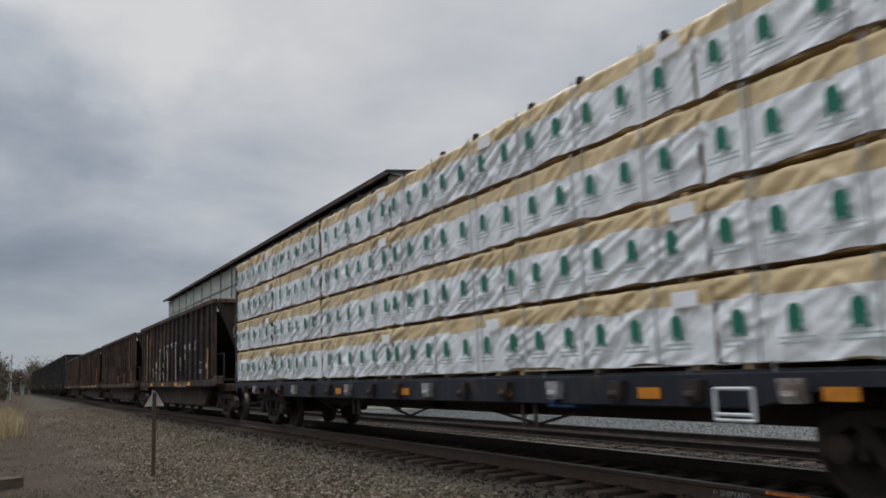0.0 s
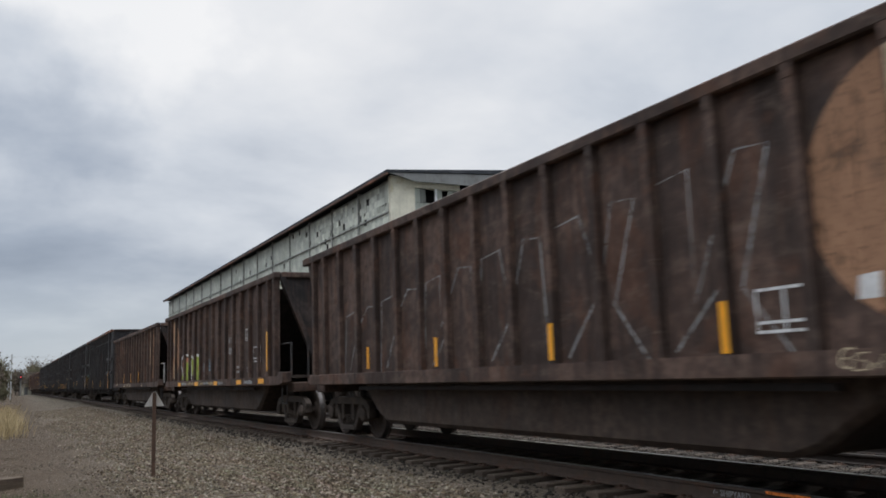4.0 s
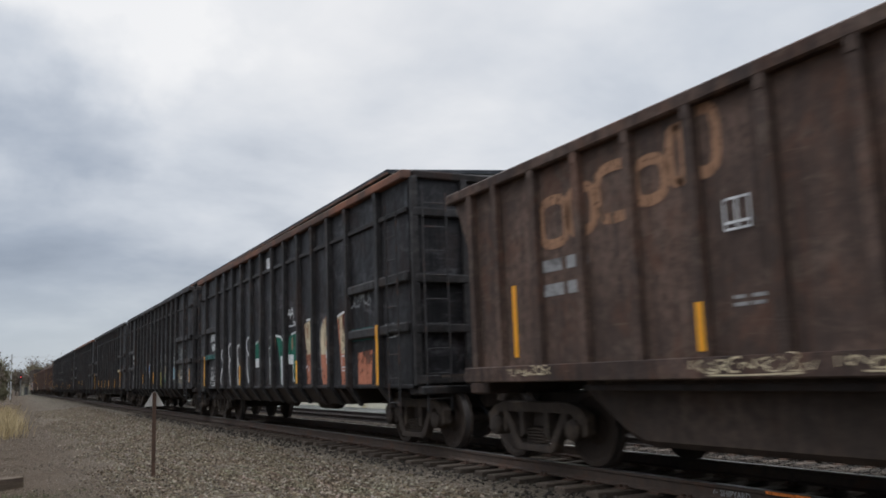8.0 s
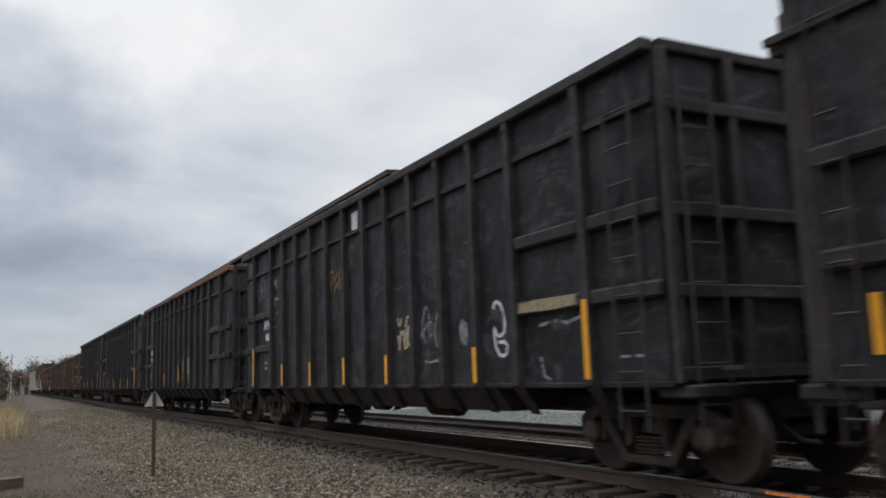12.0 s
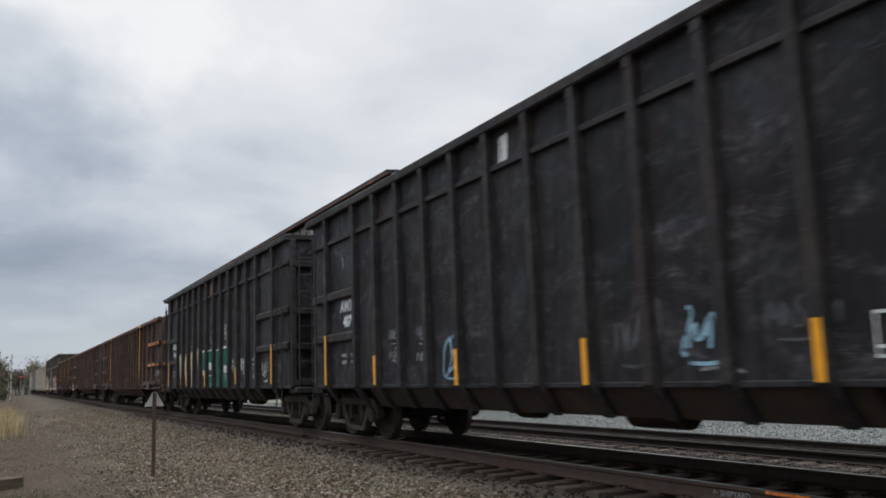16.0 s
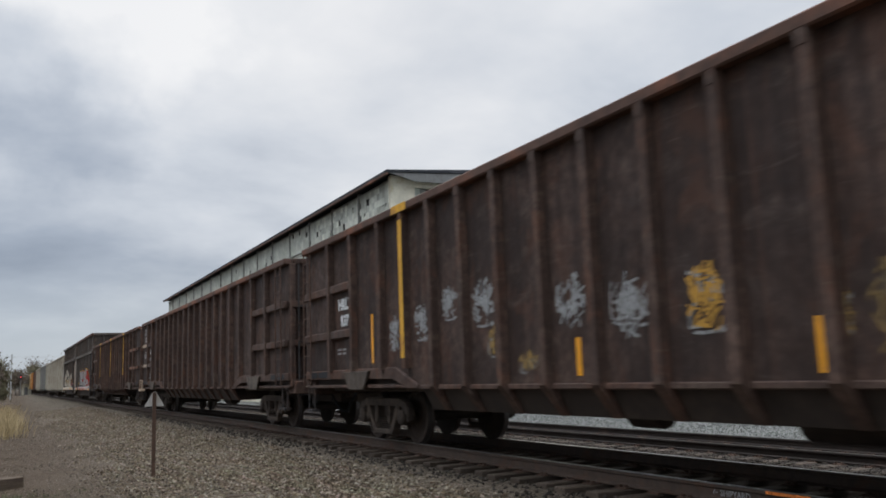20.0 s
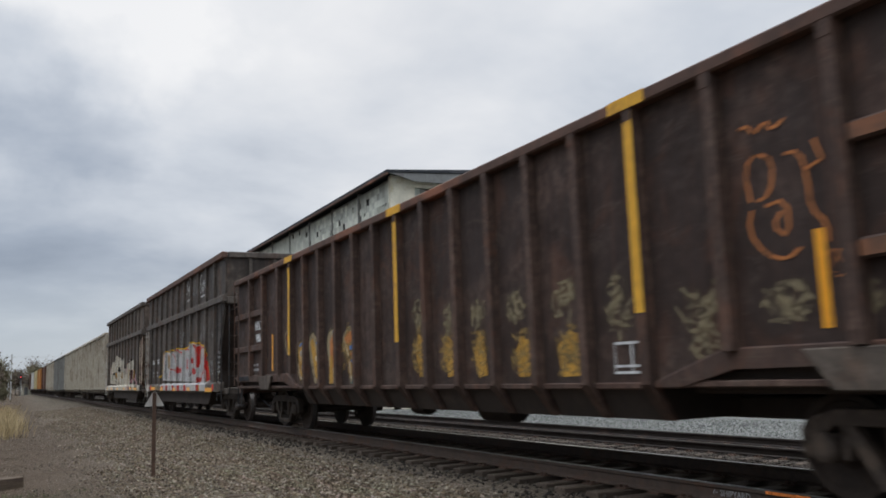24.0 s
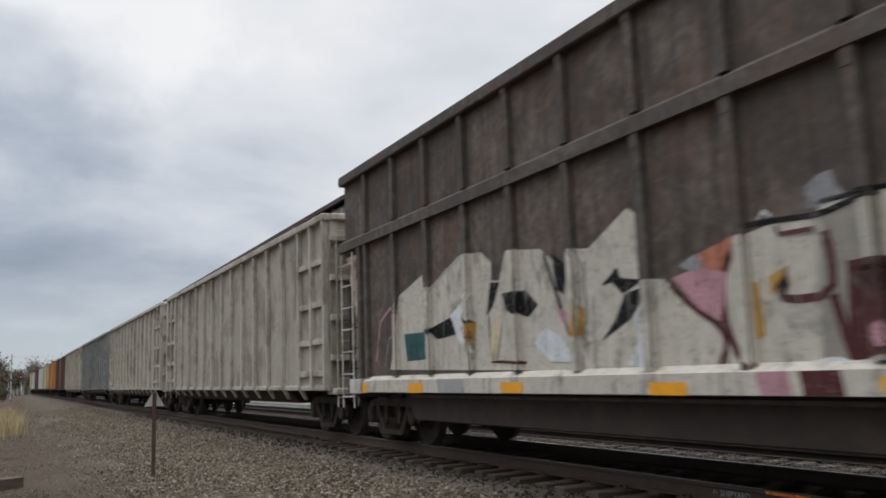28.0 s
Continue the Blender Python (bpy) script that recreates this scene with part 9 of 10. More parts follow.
piece(longs[2], "sprayed_letter", [("ochre", 0, [(5.04, 1.76), (4.95, 1.94), (4.72, 2.01), (4.52, 1.99), (4.49, 1.48), (4.51, 1.07), (4.81, 1.08), (5.02, 1.32)]), ("umber", 0.04, [(5.05, 1.51), (5.06, 1.76), (4.92, 1.95), (4.7, 2.03), (4.52, 2)]), ("gold", 0, [(4.92, 1.75), (4.73, 1.89), (4.55, 1.84), (4.56, 1.15), (4.75, 1.16), (4.94, 1.38)]), ("blue", 0.05, [(4.88, 1.87), (4.73, 1.93), (4.56, 1.93)]), ("dim", 0, [(4.87, 1.74), (4.7, 1.8), (4.54, 1.75), (4.55, 1.65), (4.85, 1.65)]), ("cream", 0.03, [(4.82, 1.56), (4.71, 1.63), (4.56, 1.54)]), ("blue", 0, [(4.72, 1.52), (4.65, 1.55), (4.6, 1.36), (4.64, 1.26), (4.73, 1.34)]), ("cream", 0.04, [(4.95, 1.5), (4.85, 1.22), (4.53, 1.1)])])
piece(longs[2], "sprayed_letter", [("tan", 0, [(4.32, 1.85), (4.19, 2.06), (4, 2.14), (3.85, 2.03), (3.78, 1.93), (3.6, 1.97), (3.55, 1.8), (3.67, 1.65), (3.57, 1.54), (3.58, 1.21), (3.69, 1.07), (3.94, 1.07), (4.15, 1.46)]), ("umber", 0.04, [(4.18, 1.52), (4.33, 1.88), (4.19, 2.07), (3.98, 2.15), (3.83, 2)]), ("gold", 0, [(4.17, 1.92), (4.01, 2.01), (3.94, 1.9), (3.81, 1.63), (3.58, 1.6), (3.63, 1.22), (3.77, 1.1), (3.89, 1.22), (4.05, 1.6)]), ("cream", 0, [(3.89, 1.62), (3.59, 1.61), (3.61, 1.48), (3.86, 1.53)]), ("orange", 0, [(3.79, 1.77), (3.67, 1.84), (3.59, 1.78), (3.66, 1.68)]), ("blue", 0.04, [(3.8, 1.88), (3.7, 1.94), (3.59, 1.94)]), ("yellow", 0, [(3.78, 1.47), (3.61, 1.48), (3.68, 1.16), (3.77, 1.22)]), ("blue", 0, [(3.67, 1.14), (3.57, 1.17), (3.58, 1.07), (3.69, 1.07)])])
piece(longs[2], "sprayed_letter", [("tan", 0, [(3.2, 1.87), (3.08, 2.07), (2.84, 2.14), (2.7, 2.04), (2.59, 1.71), (2.56, 1.37), (2.56, 1.05), (3.12, 1.06), (3.11, 1.45)]), ("umber", 0.05, [(3.13, 1.4), (3.2, 1.9), (3.08, 2.08), (2.83, 2.15), (2.68, 2.05)]), ("orange", 0, [(3.03, 1.88), (2.87, 2.01), (2.78, 1.85), (2.68, 1.47), (2.64, 1.19), (2.82, 1.19), (2.92, 1.44), (3.01, 1.6)]), ("gold", 0, [(3.04, 1.6), (2.9, 1.59), (2.89, 1.06), (3.07, 1.06)]), ("blue", 0, [(2.88, 2.08), (2.73, 2.02), (2.62, 1.81), (2.59, 1.64), (2.69, 1.72), (2.77, 1.92)]), ("cream", 0, [(2.86, 1.36), (2.73, 1.42), (2.61, 1.35), (2.61, 1.26), (2.86, 1.27)]), ("blue", 0, [(2.74, 1.23), (2.63, 1.25), (2.57, 1.06), (2.72, 1.06)]), ("ink", 0, [(2.79, 1.46), (2.75, 1.53), (2.72, 1.42)])])
piece(longs[2], "sprayed_letter", [("tan", 0, [(2.38, 1.8), (2.23, 2.02), (1.95, 2.09), (1.67, 2.11), (1.69, 1.87), (1.69, 1.49), (1.63, 1.28), (1.77, 1.16), (2, 1.04), (2.1, 1.26), (2.21, 1.58)]), ("umber", 0.05, [(2.22, 1.53), (2.39, 1.83), (2.24, 2.03), (1.95, 2.11), (1.62, 2.12)]), ("orange", 0, [(2.26, 1.91), (2.01, 2.01), (1.72, 2.01), (1.73, 1.86), (2.11, 1.79), (2.24, 1.85)]), ("blue", 0, [(2.02, 1.74), (1.68, 1.81), (1.7, 1.72), (1.85, 1.68), (2, 1.67)]), ("orange", 0, [(1.98, 1.62), (1.76, 1.65), (1.78, 1.55), (1.96, 1.55)]), ("blue", 0, [(1.95, 1.49), (1.66, 1.55), (1.74, 1.49), (1.91, 1.41)]), ("gold", 0, [(1.91, 1.38), (1.62, 1.49), (1.63, 1.28), (1.89, 1.14), (2, 1.17)]), ("cream", 0.04, [(2.17, 1.78), (2.02, 1.47), (1.96, 1.16), (1.63, 1.26)]), ("teal", 0.05, [(1.96, 1.06), (1.59, 1.23)])])
piece(longs[2], "sprayed_outline", [("orange", 0.03, [(-7.09, 2.43), (-7.03, 2.84), (-7.17, 2.95), (-7.33, 2.83), (-7.27, 2.56), (-7.10, 2.52)]), ("orange", 0.03, [(-7.10, 2.52), (-7.02, 2.29), (-7.17, 2.07), (-7.38, 1.99), (-7.55, 2.11)]), ("orange", 0.03, [(-7.39, 2.87), (-7.58, 2.86), (-7.63, 2.60), (-7.63, 2.37), (-7.76, 2.23), (-7.75, 2.03)]), ("orange", 0.03, [(-7.71, 2.92), (-7.77, 2.74), (-7.61, 2.69)]), ("orange", 0.03, [(-7.15, 2.46), (-7.43, 2.50), (-7.42, 2.17), (-7.27, 2.29), (-7.40, 2.44)]), ("orange", 0.03, [(-6.99, 3.18), (-7.11, 3.21), (-7.16, 3.10), (-7.29, 3.20), (-7.34, 3.09), (-7.51, 3.18)])])
dab(longs[2], -7.07, -7.60, 1.49, 1.83, 'umber')
tag(longs[2], -7.68, -7.87, 1.81, 2.07, 'orange')
dab(longs[2], -6.16, -6.76, 1.20, 1.96, 'umber')
dab(longs[2], -5.14, -5.53, 1.47, 2.17, 'umber')
dab(longs[2], -4.20, -4.67, 1.71, 2.22, 'umber')
dab(longs[2], -3.24, -3.68, 1.71, 2.20, 'umber')
dab(longs[2], -2.33, -2.77, 1.77, 2.19, 'umber')
dab(longs[2], -1.51, -1.93, 1.67, 2.16, 'umber')
dab(longs[2], -0.56, -0.98, 1.81, 2.33, 'umber')
dab(longs[2], -7.93, -8.14, 1.48, 1.77, 'umber')
piece(longs[2], "paint_patch", [("gold", 0, [(-4.27, 1.43), (-4.48, 1.61), (-4.68, 1.55), (-4.7, 1.1), (-4.33, 1.09)])])
dab(longs[2], -4.19, -4.76, 1.09, 1.67, 'ochre')
piece(longs[2], "paint_patch", [("gold", 0, [(-3.4, 1.4), (-3.55, 1.6), (-3.7, 1.54), (-3.74, 1.11), (-3.47, 1.1)])])
dab(longs[2], -3.31, -3.80, 1.10, 1.67, 'ochre')
piece(longs[2], "paint_patch", [("gold", 0, [(-2.42, 1.48), (-2.55, 1.7), (-2.69, 1.63), (-2.74, 1.13), (-2.51, 1.11)])])
dab(longs[2], -2.32, -2.81, 1.11, 1.77, 'ochre')
piece(longs[2], "paint_patch", [("gold", 0, [(-1.57, 1.47), (-1.69, 1.71), (-1.82, 1.64), (-1.88, 1.14), (-1.68, 1.12)])])
dab(longs[2], -1.46, -1.96, 1.12, 1.79, 'ochre')
piece(longs[2], "paint_patch", [("gold", 0, [(-0.67, 1.55), (-0.77, 1.81), (-0.89, 1.73), (-0.97, 1.16), (-0.8, 1.13)])])
dab(longs[2], -0.54, -1.05, 1.13, 1.89, 'ochre')
piece(longs[2], "paint_patch", [("gold", 0, [(2.25, 1.73), (2.13, 2.04), (1.99, 1.95), (1.86, 1.2), (2.05, 1.17)])])
dab(longs[2], 2.44, 1.75, 1.17, 2.14, 'ochre')


def sill_patch(car, yl, yr, key):
    """Spray paint carried down over the flat sill."""
    bm = B()
    yl, yr = along(car, yl), along(car, yr)
    prism(bm, [(yl, 0.905), (yr, 0.905), (yr + 0.03, 1.098), (yl + 0.03, 1.098)], "x", -1.583, -1.5805)
    part("paint_patch", bm, PAINT[key], car)


def sill_coat(car, yl, yr, key):
    """A coat of spray paint over the face and the sloping top of the sill."""
    bm = B()
    yl, yr = along(car, yl), along(car, yr)
    prism(bm, [(-1.581, 0.905), (-1.581, 1.1005), (-1.481, 1.1725), (-1.481, 1.168), (-1.578, 1.0985), (-1.578, 0.905)], "y", yr, yl)
    part("sill_coat", bm, PAINT[key], car, "silver spray paint over the sill")


sill_coat(tiers[0], 3.0, -4.95, "grey")
sill_coat(tiers[1], 5.6, -5.2, "bone")
for c, y in ((tiers[0], -5.98), (tiers[0], 5.25)):
    bm = B()
    y = along(c, y)
    box(bm, -1.588, -1.584, y - 0.10, y + 0.10, 0.92, 1.10)
    part("reflector", bm, PAINT["signal_red"], c, "small red reflector")
for y in (4.9, 4.3, 3.95, 3.6):
    sill_patch(tiers[0], y, y - 0.2, "tan")
for yl, yr in ((2.78, 2.37), (1.81, 1.39), (0.5, 0.16), (-0.43, -0.91), (-1.63, -2.02), (-3.63, -3.99)):
    sill_patch(tiers[0], yl, yr, "red")
sill_patch(tiers[0], -3.99, -4.15, "gold")
for yl, yr, key in ((5.9, 5.4, "cream"), (2.9, 2.2, "dim"), (1.9, 1.2, "bone"), (-1.1, -1.8, "bone"), (-2.6, -2.9, "pink"), (-3.0, -3.35, "maroon"), (-3.9, -4.3, "maroon")):
    sill_patch(tiers[1], yl, yr, key)
lettering(tub1, "WWUX", 0.31, side_x(tub1) - 0.003, -2.42, 2.30, thick=0.01)
lettering(tub1, "1025", 0.27, side_x(tub1) - 0.003, -2.44, 1.99, thick=0.01)
lettering(tub2, "WWPX 1027", 0.105, -0.66, -7.356, 2.76, end=True, thick=0.004)
lettering(tub3, "WWUX", 0.26, side_x(tub3) - 0.003, -2.36, 2.22, M["stencil_grey"], 0.006)
bars(tub3, side_x(tub3) - 0.003, -2.42, 1.93, 0.75, 0.36, 1, 4)
for c, no in zip(blacks, ("4105", "4059", "", "4144", "4079", "4244")):
    lettering(c, "AWXX", 0.29, side_x(c) - 0.003, 6.24, 2.41, thick=0.014)
    if no:
        lettering(c, no, 0.28, side_x(c) - 0.003, 6.10, 2.12, thick=0.014)
    else:
        bars(c, side_x(c) - 0.003, 6.10, 2.12, 0.62, 0.34, 1, 4, M["stencil"])
    bars(c, side_x(c) - 0.003, 6.2, 1.42, 0.34, 0.26, 2, 1)
    bars(c, side_x(c) - 0.003, 5.74, 1.42, 0.30, 0.26, 2, 1)
for c, no in zip(longs, ("937", "943", "936")):
    lettering(c, "HRLX", 0.29, side_x(c) - 0.003, 8.42, 2.45, thick=0.012)
    lettering(c, no, 0.28, side_x(c) - 0.003, 8.3, 2.14, thick=0.012)
lettering(tiers[0], "IFRX", 0.27, side_x(tiers[0]) - 0.003, 5.42, 1.97, thick=0.008)
lettering(tiers[0], "9202", 0.27, side_x(tiers[0]) - 0.003, 4.24, 1.99, thick=0.008)
bars(tiers[0], side_x(tiers[0]) - 0.003, 5.3, 1.45, 1.5, 0.28, 2, 3)


bm = B()
box(bm, -1.578, -1.5745, 5.44, 6.73, 1.86, 1.99)
part("painted_rib", bm, PAINT["teal"], blacks[0], "green-painted rib")
def torn_netting(car, w, y0, y1, z, seed, across=False):
    """Ragged dark netting snagged along a top edge."""
    rg = random.Random(seed)
    bm = B()
    n = max(4, int(abs(y1 - y0) / 0.16))
    lo, hi = [], []
    for i in range(n + 1):
        y = y0 + (y1 - y0) * i / n
        h = max(0.004, 0.03 + 0.05 * noise.noise((i * 0.5, seed, 0)) + rg.uniform(-0.02, 0.03))
        a = (y, -w + rg.uniform(-0.02, 0.04)) if not across else (-w + rg.uniform(-0.03, 0.03), y)
        x, yy = (a[1], a[0]) if not across else (a[1], a[0])
        lo.append((x, yy, z - 0.02)); hi.append((x + rg.uniform(-0.04, 0.04), yy + rg.uniform(-0.05, 0.05), z + h))
    for i in range(n):
        bm.faces.new([bm.verts.new(p) for p in (lo[i], lo[i + 1], hi[i + 1], hi[i])])
    bmesh.ops.remove_doubles(bm, verts=bm.verts[:], dist=0.0005)
    bmesh.ops.solidify(bm, geom=bm.faces[:], thickness=0.012)
    part("torn_netting", bm, M["under"], car, "ragged dark netting along the rim")


torn_netting(longs[0], 1.52, -11.38, -5.2, 3.91, 3)
torn_netting(longs[0], 11.43, -1.4, 1.4, 3.91, 4, True)

# what sets each car of a kind apart
for car, label in ((tub2, "rust-streaked brown bathtub gondola with a tan half disc"), (tub3, "brown bathtub gondola with lime and white spray paint"),
                   (blacks[0], "tall black gondola sprayed with green and cream letters"), (blacks[1], "tall black gondola with blue and yellow spray paint"),
                   (blacks[2], "tall sooty black gondola with yellow reflective strips"), (blacks[3], "tall black gondola with a blue and yellow blob"),
                   (blacks[4], "tall black steel gondola with faint scrawled tags"), (blacks[5], "tall black gondola with broad green sprayed letters"),
                   (longs[0], "long umber gondola with white scribbles and yellow stakes"), (longs[1], "long umber brown gondola with pale-painted end ribs"),
                   (longs[2], "long umber gondola with gold letters edged in cream"), (tiers[0], "two-tier gondola with silver and red sprayed letters"),
                   (tiers[1], "two-tier gondola with bone-coloured angular spray paint")):
    tagged(car, label, "freight car", "freight cars of the train")


def painted_stakes(car, ys, z0):
    for y in ys:
        bm = B()
        box(bm, -1.604, -1.6, y - 0.068, y + 0.068, z0, 3.74)
        part("yellow_band", bm, M["yellow_paint"], car, "yellow-painted stake face")
        bm = B()
        box(bm, -1.618, -1.612, y - 0.28, y + 0.28, 3.775, 3.905)
        part("yellow_band", bm, M["yellow_paint"], car)


near_ys = (LONG_POSTS[-4], LONG_POSTS[3])
painted_stakes(longs[0], near_ys, 1.44)
painted_stakes(longs[2], (LONG_POSTS[-4], LONG_POSTS[9], LONG_POSTS[3]), 1.70)


def painted_ribs(car, spans, material, label, end=None):
    """Paint over the faces of the end ribs: spans (y0, y1, z)."""
    for y0, y1, z in spans:
        bm = B()
        box(bm, -1.585, -1.581, y0, y1, z + 0.02, z + 0.14)
        part("painted_rib", bm, material, car, label)
        if end is not None and y0 < end + 1:
            bm = B()
            box(bm, -1.4, 1.4, end - 0.126, end - 0.121, z + 0.02, z + 0.13)
            part("painted_rib", bm, material, car, label)


FRONT_RIBS = [(a, b, z) for z in (2.78, 1.90) for a, b in ((-9.65, -8.57), (-11.36, -9.86))]
painted_ribs(longs[0], FRONT_RIBS, M["orange_bar"], "orange-painted rib", -11.45)
painted_ribs(longs[1], [(9.26, 10.69, 2.78)], M["sand"], "pale-painted rib")
painted_ribs(longs[1], [(9.26, 10.69, 1.90)], M["peeling"], "pale-painted rib with rust")
painted_ribs(longs[2], FRONT_RIBS, M["faded_bar"], "faded orange-brown rib", -11.45)
# cream-painted corner frame at the rear of the middle long car
bm = B()
for y in (10.12, 10.72):
    rod(bm, (-1.64, y, 0.86), (-1.64, y, 1.36), 0.03)
rod(bm, (-1.64, 10.12, 1.36), (-1.64, 10.72, 1.36), 0.025)
box(bm, -1.70, -1.53, 10.06, 10.78, 0.86, 0.97)
part("corner_step", bm, M["sand"], longs[1], "cream-painted corner step", bevel=0.01)


# ---- long factory building beyond the tracks ----
M["panel_wall"] = mat("grey_green_glazing_panel", (0.53, 0.54, 0.46), 0.6, 0, 0.25, 2.0, 0.6, (0.36, 0.37, 0.30), 0.45, (0.30, 0.26, 0.20), 0.4, 0.1, 8, 0.3, 0.35)
M["stucco"] = mat("stained_pale_render", (0.62, 0.58, 0.46), 0.85, 0, 0.18, 1.5, 0.3, (0.42, 0.36, 0.22), 0.4, (0.30, 0.27, 0.21), 0.5, 0.15, 8)
M["roof_dark"] = mat("black_roof_felt", (0.030, 0.032, 0.036), 0.8, 0, 0.3, 2.0, 0.3, (0.06, 0.06, 0.065), 0.3, None, 0, 0.15, 8)
M["end_glass"] = mat("grimy_grey_glazing", (0.25, 0.265, 0.225), 0.5, 0, 0.3, 2.0, 0.6, (0.14, 0.14, 0.12), 0.45, (0.36, 0.34, 0.28), 0.4, 0.1, 8, 0.4, 0.45)
M["fascia"] = mat("weathered_grey_fascia", (0.20, 0.20, 0.19), 0.8, 0, 0.25, 2.0, 0.5, (0.12, 0.11, 0.1), 0.4, (0.09, 0.08, 0.07), 0.5, 0.1, 8)
M["shade_black"] = mat("painted_interior_shade", (0.012, 0.012, 0.013), 0.9, 0, 0.3, 1.0, 0.3, None, 0, None, 0, 0.0)
M["mullion"] = mat("grey_steel_mullion", (0.30, 0.30, 0.275), 0.7, 0, 0.25, 3.0, 0.6, (0.13, 0.1, 0.08), 0.4, None, 0, 0.0)
M["siding"] = mat("pale_sage_siding", (0.43, 0.44, 0.335), 0.8, 0, 0.12, 1.5, 0.3, (0.36, 0.36, 0.27), 0.35, (0.28, 0.27, 0.2), 0.35, 0.1, 8)
M["trim_white"] = mat("white_trim_board", (0.66, 0.67, 0.66), 0.7, 0, 0.12, 3.0, 0.6, (0.5, 0.5, 0.48), 0.3, None, 0, 0.05, 10)
M["shingle"] = mat("grey_shingle_roof", (0.16, 0.165, 0.16), 0.9, 0, 0.3, 5.0, 0.8, (0.09, 0.09, 0.088), 0.4, None, 0, 0.3, 20)
M["far_panes"] = mat("far_glazing_panels", (0.50, 0.51, 0.435), 0.6, 0, 0.35, 1.6, 0.5, (0.35, 0.36, 0.30), 0.5, (0.28, 0.25, 0.2), 0.45, 0.1, 8, 0.3)
BX, BY0, BY1, BZ = 18.0, 41.0, 116.2, 12.03


def factory():
    f = thing("factory_building", "long derelict factory with broken grey-green window panels", "building")
    bm = B()
    box(bm, BX, BX + 0.3, BY0, BY1, -0.6, 8.4)
    box(bm, BX + 14, BX + 14.3, BY0, BY1, -0.6, BZ)
    box(bm, BX + 0.3, BX + 14, BY1 - 0.3, BY1, -0.6, BZ)
    part("wall", bm, M["stucco"], f)
    # added near-black sheets behind the panes, painting in the unlit interior
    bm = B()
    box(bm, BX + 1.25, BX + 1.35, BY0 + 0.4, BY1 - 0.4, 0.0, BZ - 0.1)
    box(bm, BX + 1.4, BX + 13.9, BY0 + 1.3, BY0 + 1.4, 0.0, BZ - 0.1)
    part("inner_partition", bm, M["shade_black"], f)
    bm = B()
    prism(bm, [(BX - 0.45, BZ + 0.04), (BX - 0.45, BZ + 0.17), (BX + 7.1, BZ + 0.75), (BX + 14.75, BZ + 0.17), (BX + 14.75, BZ + 0.04), (BX + 7.1, BZ + 0.5)], "y", BY0 - 0.5, BY1 + 0.5)
    part("roof", bm, M["roof_dark"], f, "flat-pitched dark felt roof")
    bm = B()
    prism(bm, [(BX - 0.3, BZ + 0.03), (BX + 1.3, BZ - 0.34), (BX + 14.6, BZ - 0.34), (BX + 14.6, BZ + 0.05), (BX + 7.1, BZ + 0.45)], "y", BY0 - 0.45, BY0 - 0.35)
    part("gable_fascia", bm, M["fascia"], f)
    bm = B()
    box(bm, BX - 0.47, BX - 0.34, BY0 - 0.5, BY1 + 0.3, BZ - 0.09, BZ + 0.03)
    part("gutter", bm, M["rust_edge"], f, "rusty eaves gutter")
    # end wall: pale corner pier, then tall panes
    bm = B()
    box(bm, BX, BX + 1.45, BY0, BY0 + 0.3, -0.6, BZ)
    box(bm, BX + 1.45, BX + 14, BY0, BY0 + 0.3, -0.6, 9.0)
    box(bm, BX + 7.4, BX + 14, BY0, BY0 + 0.3, 9.0, BZ)
    box(bm, BX + 1.45, BX + 4.3, BY0, BY0 + 0.3, 11.45, BZ)
    part("end_wall", bm, M["stucco"], f, "stained pale rendered end wall")
    rg = random.Random(3)
    bm = B()
    box(bm, -0.02, 0.02, -0.195, 0.195, -0.185, 0.185)
    pane = finish(bm, "pane", M["panel_wall"])
    bm = B()
    prism(bm, [(-0.195, -0.185), (0.195, -0.185), (0.195, 0.0), (0.05, 0.06), (-0.08, 0.185), (-0.195, 0.185)], "x", -0.02, 0.02)
    shard = finish(bm, "pane", M["panel_wall"])
    # missing panes gather towards the near end; the far part of the wall is one joined sheet of panes
    step = 0.40
    cols = int((BY1 - BY0 - 0.8) / step)
    far = B()
    for c in range(cols):
        y = BY0 + 0.52 + c * step
        near = max(0.0, 1 - c / (cols * 0.55))
        for r in range(9):
            z = 8.60 + r * 0.378
            h = noise.noise((c * 0.17, r * 0.5, 2.0)) * 0.5 + 0.5
            q = rg.random()
            if 127 < c < 133 and r < 3:
                continue
            if q < 0.008 + 0.26 * near * max(0.0, h - 0.46) * 2:
                continue
            if c < 32:
                me = shard if q > 0.97 - 0.04 * near else pane
                part("pane", me, None, f, at=pose(BX + 0.15 + rg.uniform(-0.012, 0.012), y, z, 0, rg.uniform(-0.8, 0.8), 0))
            else:
                x = BX + 0.15 + rg.uniform(-0.012, 0.012)
                box(far, x - 0.02, x + 0.02, y - 0.195, y + 0.195, z - 0.185, z + 0.185)
    rest = part("panes", far, M["far_panes"], f)
    tagged(rest, kind="stuff")
    cols = int((BY1 - BY0 - 0.8) / 1.18)
    for c in range(0, cols + 1, 4):
        bm = B()
        y = BY0 + 0.31 + c * 1.18
        box(bm, BX + 0.02, BX + 0.3, y - 0.04, y + 0.04, 8.4, BZ)
        part("mullion", bm, M["mullion"], f)
    for r in (0, 3, 6):
        bm = B()
        z = 8.60 + r * 0.567 - 0.19
        box(bm, BX + 0.04, BX + 0.26, BY0 + 0.3, BY1 - 0.3, z - 0.025, z + 0.025)
        part("transom", bm, M["mullion"], f)
    bm = B()
